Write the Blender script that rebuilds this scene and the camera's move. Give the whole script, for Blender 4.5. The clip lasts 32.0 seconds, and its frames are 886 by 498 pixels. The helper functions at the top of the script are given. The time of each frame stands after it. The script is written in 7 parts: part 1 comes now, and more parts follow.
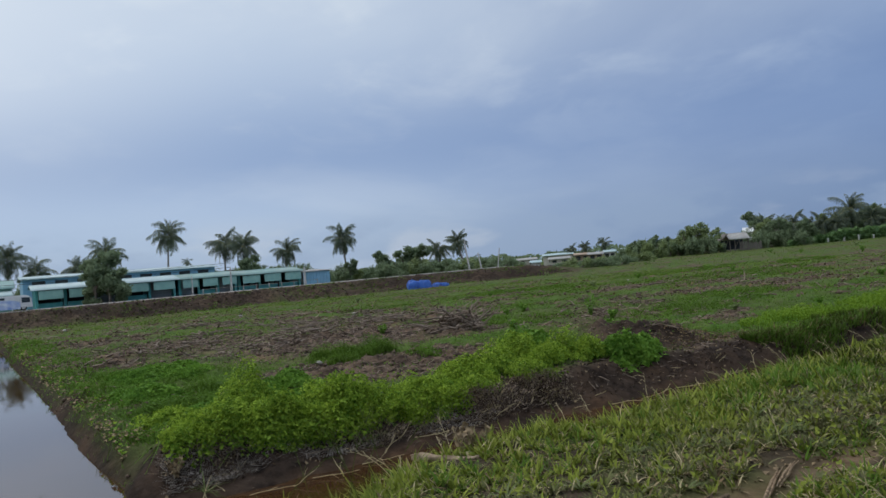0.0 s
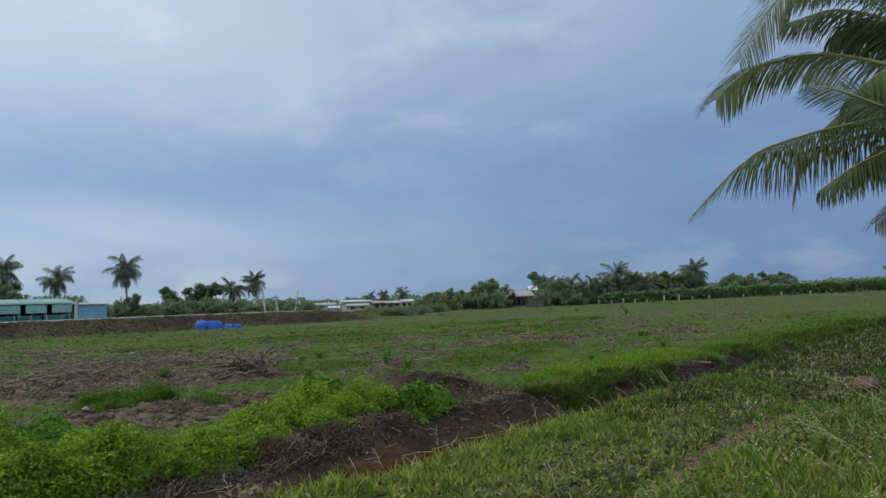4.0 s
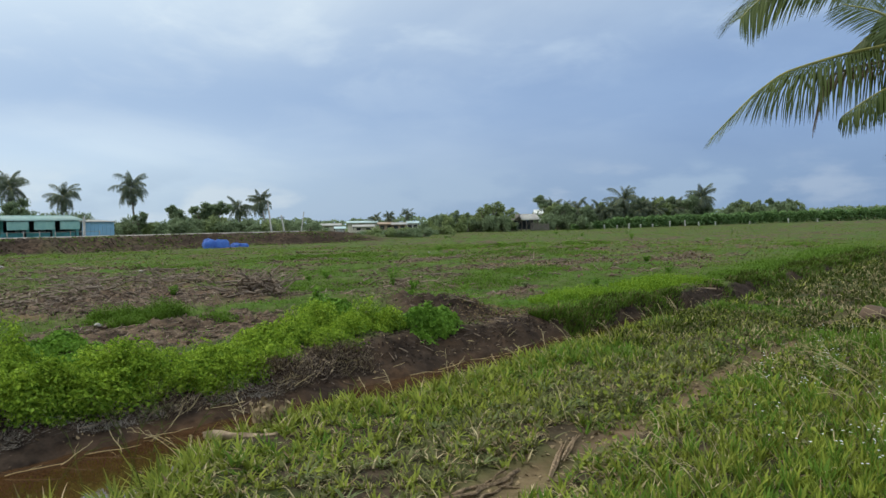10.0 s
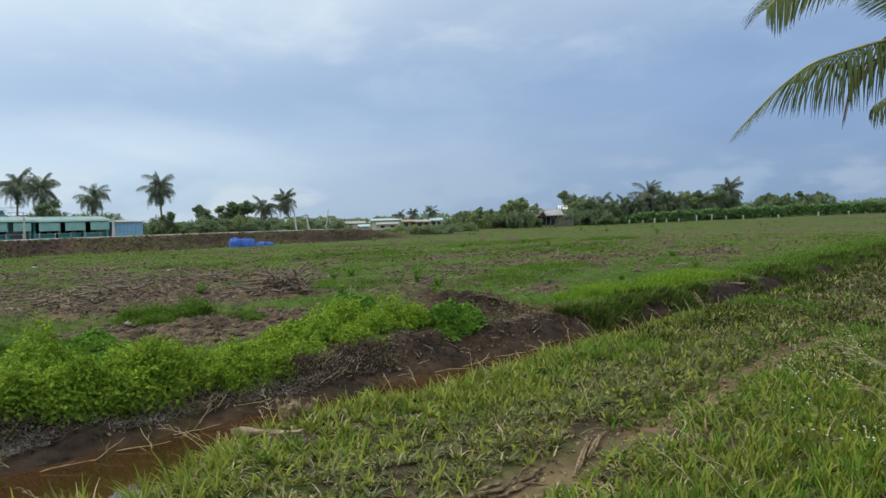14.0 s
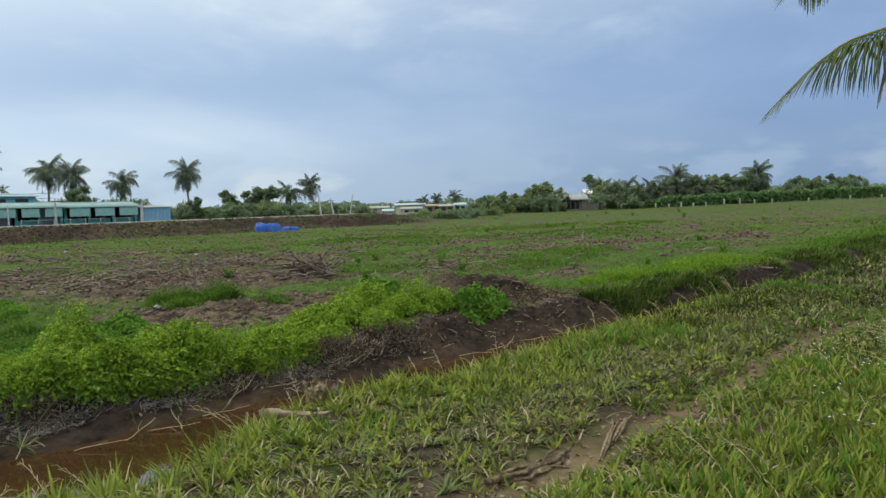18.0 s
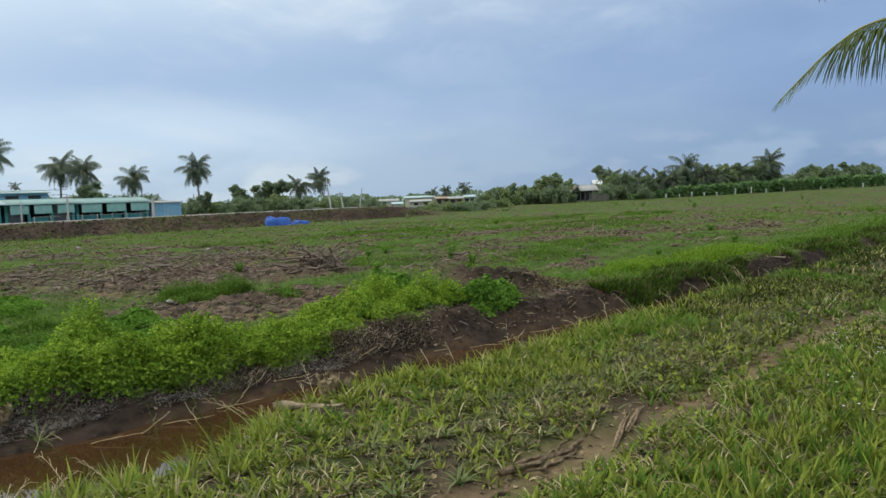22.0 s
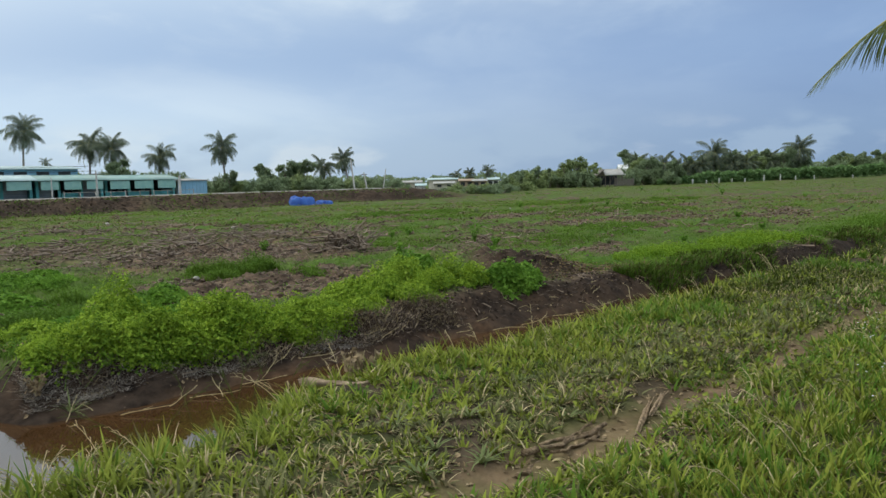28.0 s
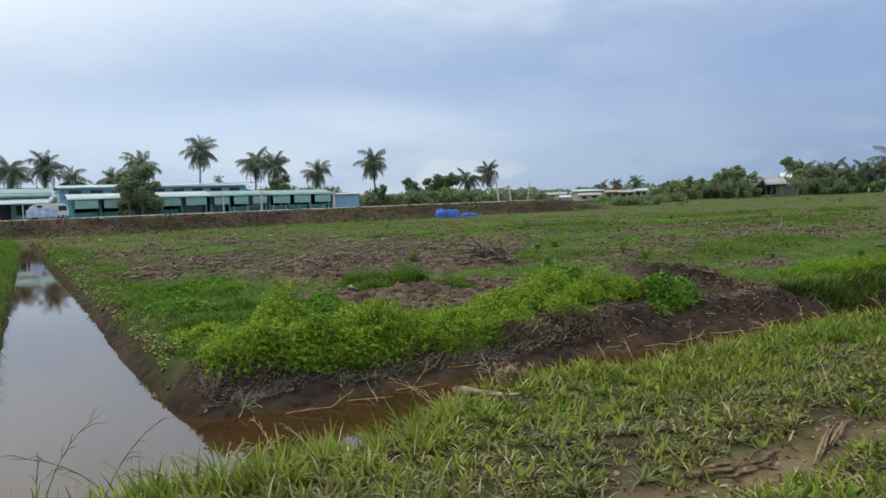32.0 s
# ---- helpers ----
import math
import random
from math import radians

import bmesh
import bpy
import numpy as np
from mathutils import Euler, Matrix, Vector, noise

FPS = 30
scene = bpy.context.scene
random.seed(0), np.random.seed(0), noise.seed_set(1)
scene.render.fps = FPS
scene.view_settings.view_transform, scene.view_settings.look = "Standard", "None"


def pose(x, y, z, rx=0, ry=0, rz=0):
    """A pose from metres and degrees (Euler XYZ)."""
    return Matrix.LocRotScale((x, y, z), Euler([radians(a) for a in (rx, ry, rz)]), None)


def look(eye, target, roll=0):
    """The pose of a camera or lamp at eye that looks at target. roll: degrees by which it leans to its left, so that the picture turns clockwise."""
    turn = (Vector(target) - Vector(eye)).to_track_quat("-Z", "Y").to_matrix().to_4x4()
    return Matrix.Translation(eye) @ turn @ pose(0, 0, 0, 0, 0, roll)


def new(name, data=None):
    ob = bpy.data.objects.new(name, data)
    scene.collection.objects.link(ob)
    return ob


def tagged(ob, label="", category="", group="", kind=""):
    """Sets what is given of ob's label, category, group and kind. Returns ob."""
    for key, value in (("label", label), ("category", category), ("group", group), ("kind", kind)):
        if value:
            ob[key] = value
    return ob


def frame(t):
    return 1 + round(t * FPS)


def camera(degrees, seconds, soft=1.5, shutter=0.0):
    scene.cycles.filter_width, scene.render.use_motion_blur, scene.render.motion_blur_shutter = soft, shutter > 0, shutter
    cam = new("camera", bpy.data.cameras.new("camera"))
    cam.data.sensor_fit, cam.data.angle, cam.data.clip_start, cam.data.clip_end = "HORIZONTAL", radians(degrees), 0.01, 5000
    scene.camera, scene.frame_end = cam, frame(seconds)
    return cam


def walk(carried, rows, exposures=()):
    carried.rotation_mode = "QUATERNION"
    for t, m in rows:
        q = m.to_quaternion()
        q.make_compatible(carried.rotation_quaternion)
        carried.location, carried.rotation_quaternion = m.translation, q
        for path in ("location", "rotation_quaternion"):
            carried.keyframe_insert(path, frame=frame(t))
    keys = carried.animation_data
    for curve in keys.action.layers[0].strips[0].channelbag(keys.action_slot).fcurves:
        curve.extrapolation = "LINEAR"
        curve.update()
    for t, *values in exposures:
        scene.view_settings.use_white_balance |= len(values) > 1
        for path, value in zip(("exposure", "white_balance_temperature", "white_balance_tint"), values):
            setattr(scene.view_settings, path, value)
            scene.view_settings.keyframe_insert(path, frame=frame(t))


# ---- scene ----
cam = camera(64.82, 32.0)
PATH = [
    (0, look((0.097, -0.139, 1.546), (-1.859, 9.664, 1.813), -5.01)),
    (0.5, look((0.096, -0.140, 1.549), (-1.933, 9.646, 1.893), -5.27)),
    (1, look((0.088, -0.139, 1.552), (-1.179, 9.778, 1.795), -4.24)),
    (1.5, look((0.085, -0.137, 1.557), (-0.537, 9.841, 1.820), -3.40)),
    (2, look((0.081, -0.132, 1.559), (-0.251, 9.855, 1.942), -2.80)),
    (2.5, look((0.078, -0.130, 1.560), (0.079, 9.860, 2.006), -2.52)),
    (3, look((0.074, -0.127, 1.561), (0.410, 9.849, 2.169), -2.52)),
    (3.5, look((0.069, -0.118, 1.573), (0.767, 9.828, 2.336), -2.02)),
    (5.5, look((0.011, -0.061, 1.619), (1.108, 9.856, 2.289), -1.62)),
    (6, look((0.017, -0.041, 1.618), (1.154, 9.880, 2.155), -0.69)),
    (6.5, look((0.033, -0.010, 1.616), (1.072, 9.934, 1.420), -0.46)),
    (7, look((0.016, 0.008, 1.600), (0.682, 9.972, 1.062), -1.28)),
    (7.5, look((0.018, 0.012, 1.601), (0.774, 9.973, 1.131), -1.01)),
    (8, look((0.014, 0.011, 1.600), (0.767, 9.973, 1.156), -1.05)),
    (8.5, look((0.013, 0.009, 1.606), (0.738, 9.976, 1.218), -1.16)),
    (9, look((0.010, 0.005, 1.604), (0.800, 9.968, 1.276), -1.01)),
    (9.5, look((0.010, 0.005, 1.608), (0.804, 9.970, 1.336), -1.08)),
    (10, look((0.008, 0.007, 1.605), (0.802, 9.969, 1.243), -1.04)),
    (10.5, look((0.013, 0.008, 1.603), (0.781, 9.973, 1.273), -1.17)),
    (11, look((0.012, 0.008, 1.602), (0.744, 9.976, 1.268), -1.32)),
    (11.5, look((0.012, 0.011, 1.600), (0.744, 9.978, 1.252), -1.34)),
    (12, look((0.014, 0.015, 1.601), (0.746, 9.983, 1.266), -1.35)),
    (12.5, look((0.016, 0.013, 1.601), (0.577, 9.987, 1.136), -1.68)),
    (13, look((0.014, 0.010, 1.602), (0.567, 9.986, 1.177), -1.67)),
    (13.5, look((0.012, 0.003, 1.602), (0.557, 9.981, 1.206), -1.70)),
    (14, look((0.014, 0.003, 1.606), (0.464, 9.985, 1.207), -1.64)),
    (14.5, look((0.009, 0.001, 1.606), (0.155, 9.987, 1.089), -2.08)),
    (15, look((0.002, 0.003, 1.603), (0.020, 9.989, 1.070), -2.19)),
    (15.5, look((0.002, -0.001, 1.607), (-0.010, 9.981, 1.005), -2.12)),
    (17.5, look((0.004, 0.001, 1.602), (0.126, 9.982, 0.999), -1.75)),
    (18, look((0.004, 0.006, 1.598), (0.106, 9.986, 0.988), -1.80)),
    (18.5, look((-0.001, 0.006, 1.599), (0.112, 9.977, 0.841), -1.82)),
    (19, look((0.001, 0.007, 1.599), (0.094, 9.982, 0.904), -1.81)),
    (19.5, look((0.002, 0.005, 1.597), (0.072, 9.981, 0.912), -1.86)),
    (20, look((-0.000, 0.000, 1.600), (-0.000, 9.977, 0.916), -2.10)),
    (20.5, look((-0.001, -0.003, 1.598), (0.036, 9.976, 0.948), -2.10)),
    (21, look((-0.007, -0.003, 1.603), (-0.000, 9.974, 0.922), -2.20)),
    (21.5, look((-0.003, -0.003, 1.598), (0.016, 9.974, 0.911), -2.19)),
    (22, look((-0.007, -0.004, 1.598), (-0.048, 9.970, 0.885), -2.36)),
    (22.5, look((-0.007, 0.000, 1.596), (0.040, 9.971, 0.834), -2.17)),
    (23, look((-0.009, -0.002, 1.598), (-0.020, 9.967, 0.817), -2.28)),
    (23.5, look((-0.014, -0.008, 1.598), (-0.192, 9.960, 0.821), -2.50)),
    (24, look((-0.023, -0.016, 1.597), (-0.309, 9.949, 0.805), -2.45)),
    (24.5, look((-0.032, -0.024, 1.600), (-0.412, 9.933, 0.750), -2.55)),
    (25, look((-0.046, -0.027, 1.599), (-0.528, 9.918, 0.668), -2.39)),
    (25.5, look((-0.044, -0.025, 1.594), (-0.331, 9.920, 0.588), -1.57)),
    (27.5, look((-0.039, -0.018, 1.593), (-0.370, 9.931, 0.644), -1.44)),
    (28, look((-0.038, -0.016, 1.592), (-0.407, 9.932, 0.636), -1.48)),
    (28.5, look((-0.037, -0.013, 1.594), (-0.417, 9.934, 0.630), -1.54)),
    (29, look((-0.035, -0.010, 1.593), (-0.389, 9.940, 0.657), -1.40)),
    (29.5, look((-0.038, -0.006, 1.590), (-0.357, 9.948, 0.678), -1.43)),
    (30, look((-0.030, 0.010, 1.589), (-0.498, 9.955, 0.653), -1.57)),
    (30.5, look((-0.035, 0.001, 1.590), (-0.551, 9.949, 0.714), -1.38)),
    (31, look((-0.048, -0.016, 1.595), (-0.740, 9.924, 0.751), -1.51)),
    (31.5, look((-0.067, -0.029, 1.599), (-1.225, 9.871, 0.794), -2.64)),
    (32, look((-0.119, -0.047, 1.590), (-2.503, 9.638, 0.871), -2.01)),
]
walk(cam, PATH, [(0.0, -0.38, 6200, 14), (1.5, -0.40, 6150, 11), (3.5, -0.34, 6100, 9), (6.0, -0.34, 6100, 9), (6.9, 0.10, 6650, 8), (30.0, 0.10, 6650, 8), (31.2, 0.10, 6650, 9), (32.0, 0.10, 6650, 12)])

# ---- light ----
SUN_AZ, SUN_EL = radians(-75), radians(52)
world = bpy.data.worlds.new("overcast_sky")
scene.world = world
world.use_nodes = True
wt = world.node_tree
wt.nodes.clear()


def wl(a, b, out=0, inp=0):
    wt.links.new(a.outputs[out], b.inputs[inp])


def wmath(op, a, b=None, clamp=False):
    n = wt.nodes.new("ShaderNodeMath")
    n.operation, n.use_clamp = op, clamp
    for i, s in enumerate((a, b)):
        if s is None:
            continue
        if isinstance(s, (int, float)):
            n.inputs[i].default_value = s
        else:
            wt.links.new(s, n.inputs[i])
    return n.outputs[0]


def wmix(fac, a, b, blend="MIX"):
    n = wt.nodes.new("ShaderNodeMix")
    n.data_type, n.blend_type = "RGBA", blend
    for i, s in ((0, fac), (6, a), (7, b)):
        if isinstance(s, (int, float)):
            n.inputs[i].default_value = s
        elif isinstance(s, tuple):
            n.inputs[i].default_value = (*s, 1)
        else:
            wt.links.new(s, n.inputs[i])
    return n.outputs[2]


def wramp(fac, lo, hi):
    n = wt.nodes.new("ShaderNodeMapRange")
    n.interpolation_type = "SMOOTHSTEP"
    wt.links.new(fac, n.inputs[0])
    n.inputs[1].default_value, n.inputs[2].default_value = lo, hi
    return n.outputs[0]


co = wt.nodes.new("ShaderNodeTexCoord")
sep = wt.nodes.new("ShaderNodeSeparateXYZ")
wl(co, sep)
dx, dy, dz = sep.outputs
up = wmath("MAXIMUM", dz, 0.0)
flat = wmath("ADD", up, 0.24)
plane = wt.nodes.new("ShaderNodeCombineXYZ")
wt.links.new(wmath("DIVIDE", dx, flat), plane.inputs[0])
wt.links.new(wmath("DIVIDE", dy, flat), plane.inputs[1])


def clouds(scale, detail, rough, seed, distort=0.0):
    n = wt.nodes.new("ShaderNodeTexNoise")
    n.noise_dimensions = "4D"
    wt.links.new(plane.outputs[0], n.inputs["Vector"])
    n.inputs["W"].default_value = seed
    n.inputs["Scale"].default_value, n.inputs["Detail"].default_value = scale, detail
    n.inputs["Roughness"].default_value, n.inputs["Distortion"].default_value = rough, distort
    return n.outputs[0]


sky = wt.nodes.new("ShaderNodeTexSky")
sky.sky_type, sky.sun_disc = "NISHITA", False
sky.sun_elevation, sky.sun_rotation = SUN_EL, SUN_AZ
side = wmath("ADD", wmath("MULTIPLY", dx, 0.9), wmath("MULTIPLY", dy, 0.25))
dark_side = wramp(side, -0.30, 0.72)
veil = wmix(dark_side, (0.60, 0.71, 0.90), (0.22, 0.315, 0.55))
big = wramp(clouds(0.75, 6.0, 0.55, 3.1, 0.5), 0.42, 0.62)
veil = wmix(wmath("MULTIPLY", big, wmath("ADD", 0.30, wmath("MULTIPLY", wramp(dz, 0.10, 0.26), 0.6))), veil, wmix(dark_side, (0.97, 1.01, 1.06), (0.32, 0.43, 0.66)))
fine = wramp(clouds(2.9, 8.0, 0.55, 8.4, 0.35), 0.46, 0.70)
veil = wmix(wmath("MULTIPLY", fine, wmath("MULTIPLY", wramp(dz, 0.08, 0.26), 0.72)), veil, wmix(dark_side, (0.94, 0.98, 1.03), (0.52, 0.62, 0.80)))
low = wmath("SUBTRACT", 1.0, wramp(dz, 0.0, 0.13))
veil = wmix(wmath("MULTIPLY", low, 0.72), veil, wmix(dark_side, (0.46, 0.56, 0.71), (0.215, 0.315, 0.515)))
blue_bank = wmath("MULTIPLY", wramp(dz, 0.08, 0.17), wmath("SUBTRACT", 1.0, wramp(dz, 0.17, 0.34)))
veil = wmix(wmath("MULTIPLY", blue_bank, 0.55), veil, (0.27, 0.385, 0.65))
puff = wt.nodes.new("ShaderNodeTexNoise")
puff.inputs["Scale"].default_value, puff.inputs["Detail"].default_value = 5.0, 6.0
flat_dir = wt.nodes.new("ShaderNodeCombineXYZ")
for k, (src, f) in enumerate(((dx, 1.0), (dy, 1.0), (dz, 2.6))):
    wt.links.new(wmath("MULTIPLY", src, f), flat_dir.inputs[k])
wl(flat_dir, puff)
near_low = wmath("MULTIPLY", wramp(dz, 0.0, 0.02), wmath("SUBTRACT", 1.0, wramp(dz, 0.05, 0.10)))
veil = wmix(wmath("MULTIPLY", wmath("MULTIPLY", wramp(puff.outputs[0], 0.50, 0.60), near_low), 0.5), veil, (0.40, 0.50, 0.68))
veil = wmix(wmath("MULTIPLY", wmath("MULTIPLY", wramp(puff.outputs[0], 0.47, 0.36), near_low), 0.6), veil, wmix(dark_side, (0.74, 0.78, 0.86), (0.42, 0.49, 0.66)))
glow = wmath("MULTIPLY", wramp(dz, 0.17, 0.40), wmath("SUBTRACT", 1.0, wmath("MULTIPLY", dark_side, 0.75)))
veil = wmix(wmath("MULTIPLY", glow, 0.55), veil, (0.96, 1.0, 1.05))
bright_left = wmath("MULTIPLY", wramp(side, -0.12, -0.62), wramp(dz, 0.06, 0.30))
veil = wmix(wmath("MULTIPLY", bright_left, 0.75), veil, (1.08, 1.10, 1.13))
high = wramp(dz, 0.40, 0.95)
veil = wmix(high, veil, (1.35, 1.42, 1.55))
veil = wmix(0.06, veil, wmix(1.0, sky.outputs[0], (0.12, 0.12, 0.12), "MULTIPLY"))
veil = wmix(1.0, veil, (0.94, 1.0, 0.99), "MULTIPLY")
bg = wt.nodes.new("ShaderNodeBackground")
bg.inputs[1].default_value = 1.0
wt.links.new(veil, bg.inputs[0])
wl(bg, wt.nodes.new("ShaderNodeOutputWorld"))

sun = new("sun", bpy.data.lights.new("sun", "SUN"))
sun.data.energy, sun.data.angle, sun.data.color = 1.35, radians(35), (1.0, 0.95, 0.88)
sun.matrix_world = look((60 * math.sin(SUN_AZ), 60 * math.cos(SUN_AZ), 80), (0, 0, 0))

# ---- materials ----


def mat(name, a, b, scale=6.0, rough=0.8, bump=0.0, bump_scale=None, c=None, c_scale=1.5, c_amt=0.5, island=0.0, metal=0.0,
        trans=0.0, ior=None, stretch=(1, 1, 1), spec=0.2):
    """Two tones mixed by a fine noise, a third by a coarse one, single pieces varied by island."""
    m = bpy.data.materials.new(name)
    m.use_nodes = True
    nt, bs = m.node_tree, m.node_tree.nodes["Principled BSDF"]
    tc = nt.nodes.new("ShaderNodeTexCoord")
    mp = nt.nodes.new("ShaderNodeMapping")
    mp.inputs["Scale"].default_value = stretch
    nt.links.new(tc.outputs["Object"], mp.inputs[0])

    def noise_node(s, detail):
        n = nt.nodes.new("ShaderNodeTexNoise")
        n.inputs["Scale"].default_value, n.inputs["Detail"].default_value = s, detail
        nt.links.new(mp.outputs[0], n.inputs["Vector"])
        r = nt.nodes.new("ShaderNodeMapRange")
        r.inputs[1].default_value, r.inputs[2].default_value = 0.3, 0.7
        nt.links.new(n.outputs[0], r.inputs[0])
        return n, r.outputs[0]

    def mix(fac, x, y, blend="MIX"):
        n = nt.nodes.new("ShaderNodeMix")
        n.data_type, n.blend_type = "RGBA", blend
        for i, s in ((0, fac), (6, x), (7, y)):
            if isinstance(s, (int, float)):
                n.inputs[i].default_value = s
            elif isinstance(s, tuple):
                n.inputs[i].default_value = (*s, 1)
            else:
                nt.links.new(s, n.inputs[i])
        return n.outputs[2]

    tex, fac = noise_node(scale, 5)
    if island:
        geo = nt.nodes.new("ShaderNodeNewGeometry")
        mm = nt.nodes.new("ShaderNodeMath")
        mm.operation = "MULTIPLY_ADD"
        nt.links.new(geo.outputs["Random Per Island"], mm.inputs[0])
        mm.inputs[1].default_value = island
        half = nt.nodes.new("ShaderNodeMath")
        half.operation = "MULTIPLY"
        half.inputs[1].default_value = 1 - island
        nt.links.new(fac, half.inputs[0])
        nt.links.new(half.outputs[0], mm.inputs[2])
        fac = mm.outputs[0]
    col = mix(fac, a, b)
    if c:
        _, cf = noise_node(c_scale, 3)
        amt = nt.nodes.new("ShaderNodeMath")
        amt.operation = "MULTIPLY"
        amt.inputs[1].default_value = c_amt
        nt.links.new(cf, amt.inputs[0])
        col = mix(amt.outputs[0], col, c)
    nt.links.new(col, bs.inputs["Base Color"])
    bs.inputs["Roughness"].default_value, bs.inputs["Metallic"].default_value = rough, metal
    bs.inputs["Specular IOR Level"].default_value = spec
    if ior:
        bs.inputs["IOR"].default_value = ior
    if bump:
        bn, _ = noise_node(bump_scale or scale * 2, 6)
        bp = nt.nodes.new("ShaderNodeBump")
        bp.inputs["Strength"].default_value = bump
        bp.inputs["Distance"].default_value = 0.05
        nt.links.new(bn.outputs[0], bp.inputs["Height"])
        nt.links.new(bp.outputs[0], bs.inputs["Normal"])
    if trans:
        tr = nt.nodes.new("ShaderNodeBsdfTranslucent")
        nt.links.new(col, tr.inputs[0])
        ms = nt.nodes.new("ShaderNodeMixShader")
        ms.inputs[0].default_value = trans
        nt.links.new(bs.outputs[0], ms.inputs[1])
        nt.links.new(tr.outputs[0], ms.inputs[2])
        nt.links.new(ms.outputs[0], nt.nodes["Material Output"].inputs[0])
    return m


M_BLADE = mat("grass_blade", (0.046, 0.082, 0.010), (0.340, 0.390, 0.058), 2.2, 0.55, island=0.6, trans=0.22, c=(0.20, 0.21, 0.04), c_scale=0.9, c_amt=0.45, spec=0.06)
M_MEADOW = mat("meadow_grass", (0.080, 0.142, 0.020), (0.170, 0.255, 0.037), 0.16, 0.6, island=0.3, trans=0.3, c=(0.15, 0.20, 0.035), c_scale=0.09, c_amt=0.5, spec=0.06)
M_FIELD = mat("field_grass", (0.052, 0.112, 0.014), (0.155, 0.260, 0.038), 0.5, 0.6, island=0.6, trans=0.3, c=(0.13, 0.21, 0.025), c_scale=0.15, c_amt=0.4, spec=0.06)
# Darker copy of field_grass; on dike and tussocks its colour stands for shade.
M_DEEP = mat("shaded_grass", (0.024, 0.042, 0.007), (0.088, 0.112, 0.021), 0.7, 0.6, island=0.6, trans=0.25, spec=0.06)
M_DULL = mat("dull_grass", (0.055, 0.070, 0.020), (0.20, 0.215, 0.078), 2.0, 0.6, island=0.6, trans=0.2, c=(0.16, 0.13, 0.08), c_scale=2.5, c_amt=0.5, spec=0.06)
M_LUSH = mat("lush_grass", (0.076, 0.165, 0.012), (0.27, 0.40, 0.038), 0.8, 0.55, island=0.6, trans=0.35, spec=0.06)
M_VINE = mat("vine_leaf", (0.038, 0.105, 0.010), (0.53, 0.68, 0.076), 3.5, 0.55, island=0.72, trans=0.38, c=(0.050, 0.150, 0.016), c_scale=0.8, c_amt=0.55, spec=0.06)
M_HERB = mat("herb_leaf", (0.052, 0.135, 0.018), (0.22, 0.38, 0.052), 1.5, 0.55, island=0.6, trans=0.3, spec=0.06)
M_DEAD = mat("dead_leaf", (0.12, 0.085, 0.05), (0.34, 0.25, 0.14), 3, 0.8, island=0.7)
# Darker copy of dead_leaf, with the shade on the dike's thatch in its colour.
M_THATCH = mat("shaded_dead_thatch", (0.075, 0.052, 0.030), (0.27, 0.195, 0.105), 3, 0.85, island=0.7, spec=0.06)
M_STRAW = mat("dry_straw", (0.27, 0.21, 0.10), (0.50, 0.42, 0.24), 3, 0.7, island=0.6)
M_TWIG = mat("dead_twig", (0.06, 0.042, 0.032), (0.34, 0.265, 0.20), 4, 0.85, island=0.7)
M_GREY_STALK = mat("grey_dead_stalk", (0.10, 0.085, 0.072), (0.40, 0.35, 0.30), 4, 0.85, island=0.7)
M_CUT = mat("cut_branch", (0.072, 0.051, 0.039), (0.31, 0.24, 0.18), 5, 0.85, island=0.7, bump=0.3)
M_HUSK = mat("dry_husk", (0.11, 0.072, 0.042), (0.38, 0.27, 0.16), 30, 0.85, bump=0.5)
M_ROOT = mat("dead_root", (0.11, 0.075, 0.045), (0.32, 0.225, 0.135), 22, 0.9, bump=0.9, bump_scale=60)
M_BARK = mat("weathered_wood", (0.15, 0.10, 0.062), (0.42, 0.315, 0.21), 14, 0.85, bump=0.5, stretch=(1, 1, 0.2))
M_PALM_BARK = mat("palm_bark", (0.16, 0.14, 0.12), (0.33, 0.30, 0.26), 5, 0.9, bump=0.5, stretch=(0.4, 0.4, 3))
# Paler and greyer than coconut_leaflet: the distance haze is in the colour.
M_PALM_HAZED = mat("hazed_palm_leaflet", (0.068, 0.097, 0.068), (0.20, 0.235, 0.155), 0.8, 0.5, island=0.5, trans=0.38, spec=0.2)
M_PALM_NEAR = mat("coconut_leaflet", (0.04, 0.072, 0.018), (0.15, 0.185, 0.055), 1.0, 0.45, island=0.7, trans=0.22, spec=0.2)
M_RIB = mat("palm_rib", (0.22, 0.24, 0.07), (0.42, 0.38, 0.14), 4, 0.5)
M_DRYPALM = mat("dry_palm_leaf", (0.13, 0.10, 0.06), (0.26, 0.20, 0.13), 3, 0.8, island=0.6)
# Lightened, greyed leaf tones that paint haze over the far trees.
M_TREE_HAZED = mat("hazed_tree_leaf", (0.115, 0.165, 0.088), (0.30, 0.370, 0.20), 0.4, 0.55, island=0.5, trans=0.42)
M_TREE2 = mat("light_tree_leaf", (0.12, 0.17, 0.065), (0.34, 0.40, 0.165), 0.4, 0.55, island=0.6, trans=0.3)
M_HEDGE = mat("crop_leaf", (0.075, 0.15, 0.052), (0.22, 0.345, 0.12), 0.4, 0.55, island=0.6, trans=0.3)
M_TRUNK = mat("tree_bark", (0.14, 0.11, 0.085), (0.30, 0.26, 0.21), 4, 0.9, bump=0.4)
M_SOIL = mat("ditch_mud", (0.022, 0.015, 0.011), (0.075, 0.050, 0.035), 5, 0.7, bump=0.8, bump_scale=16)
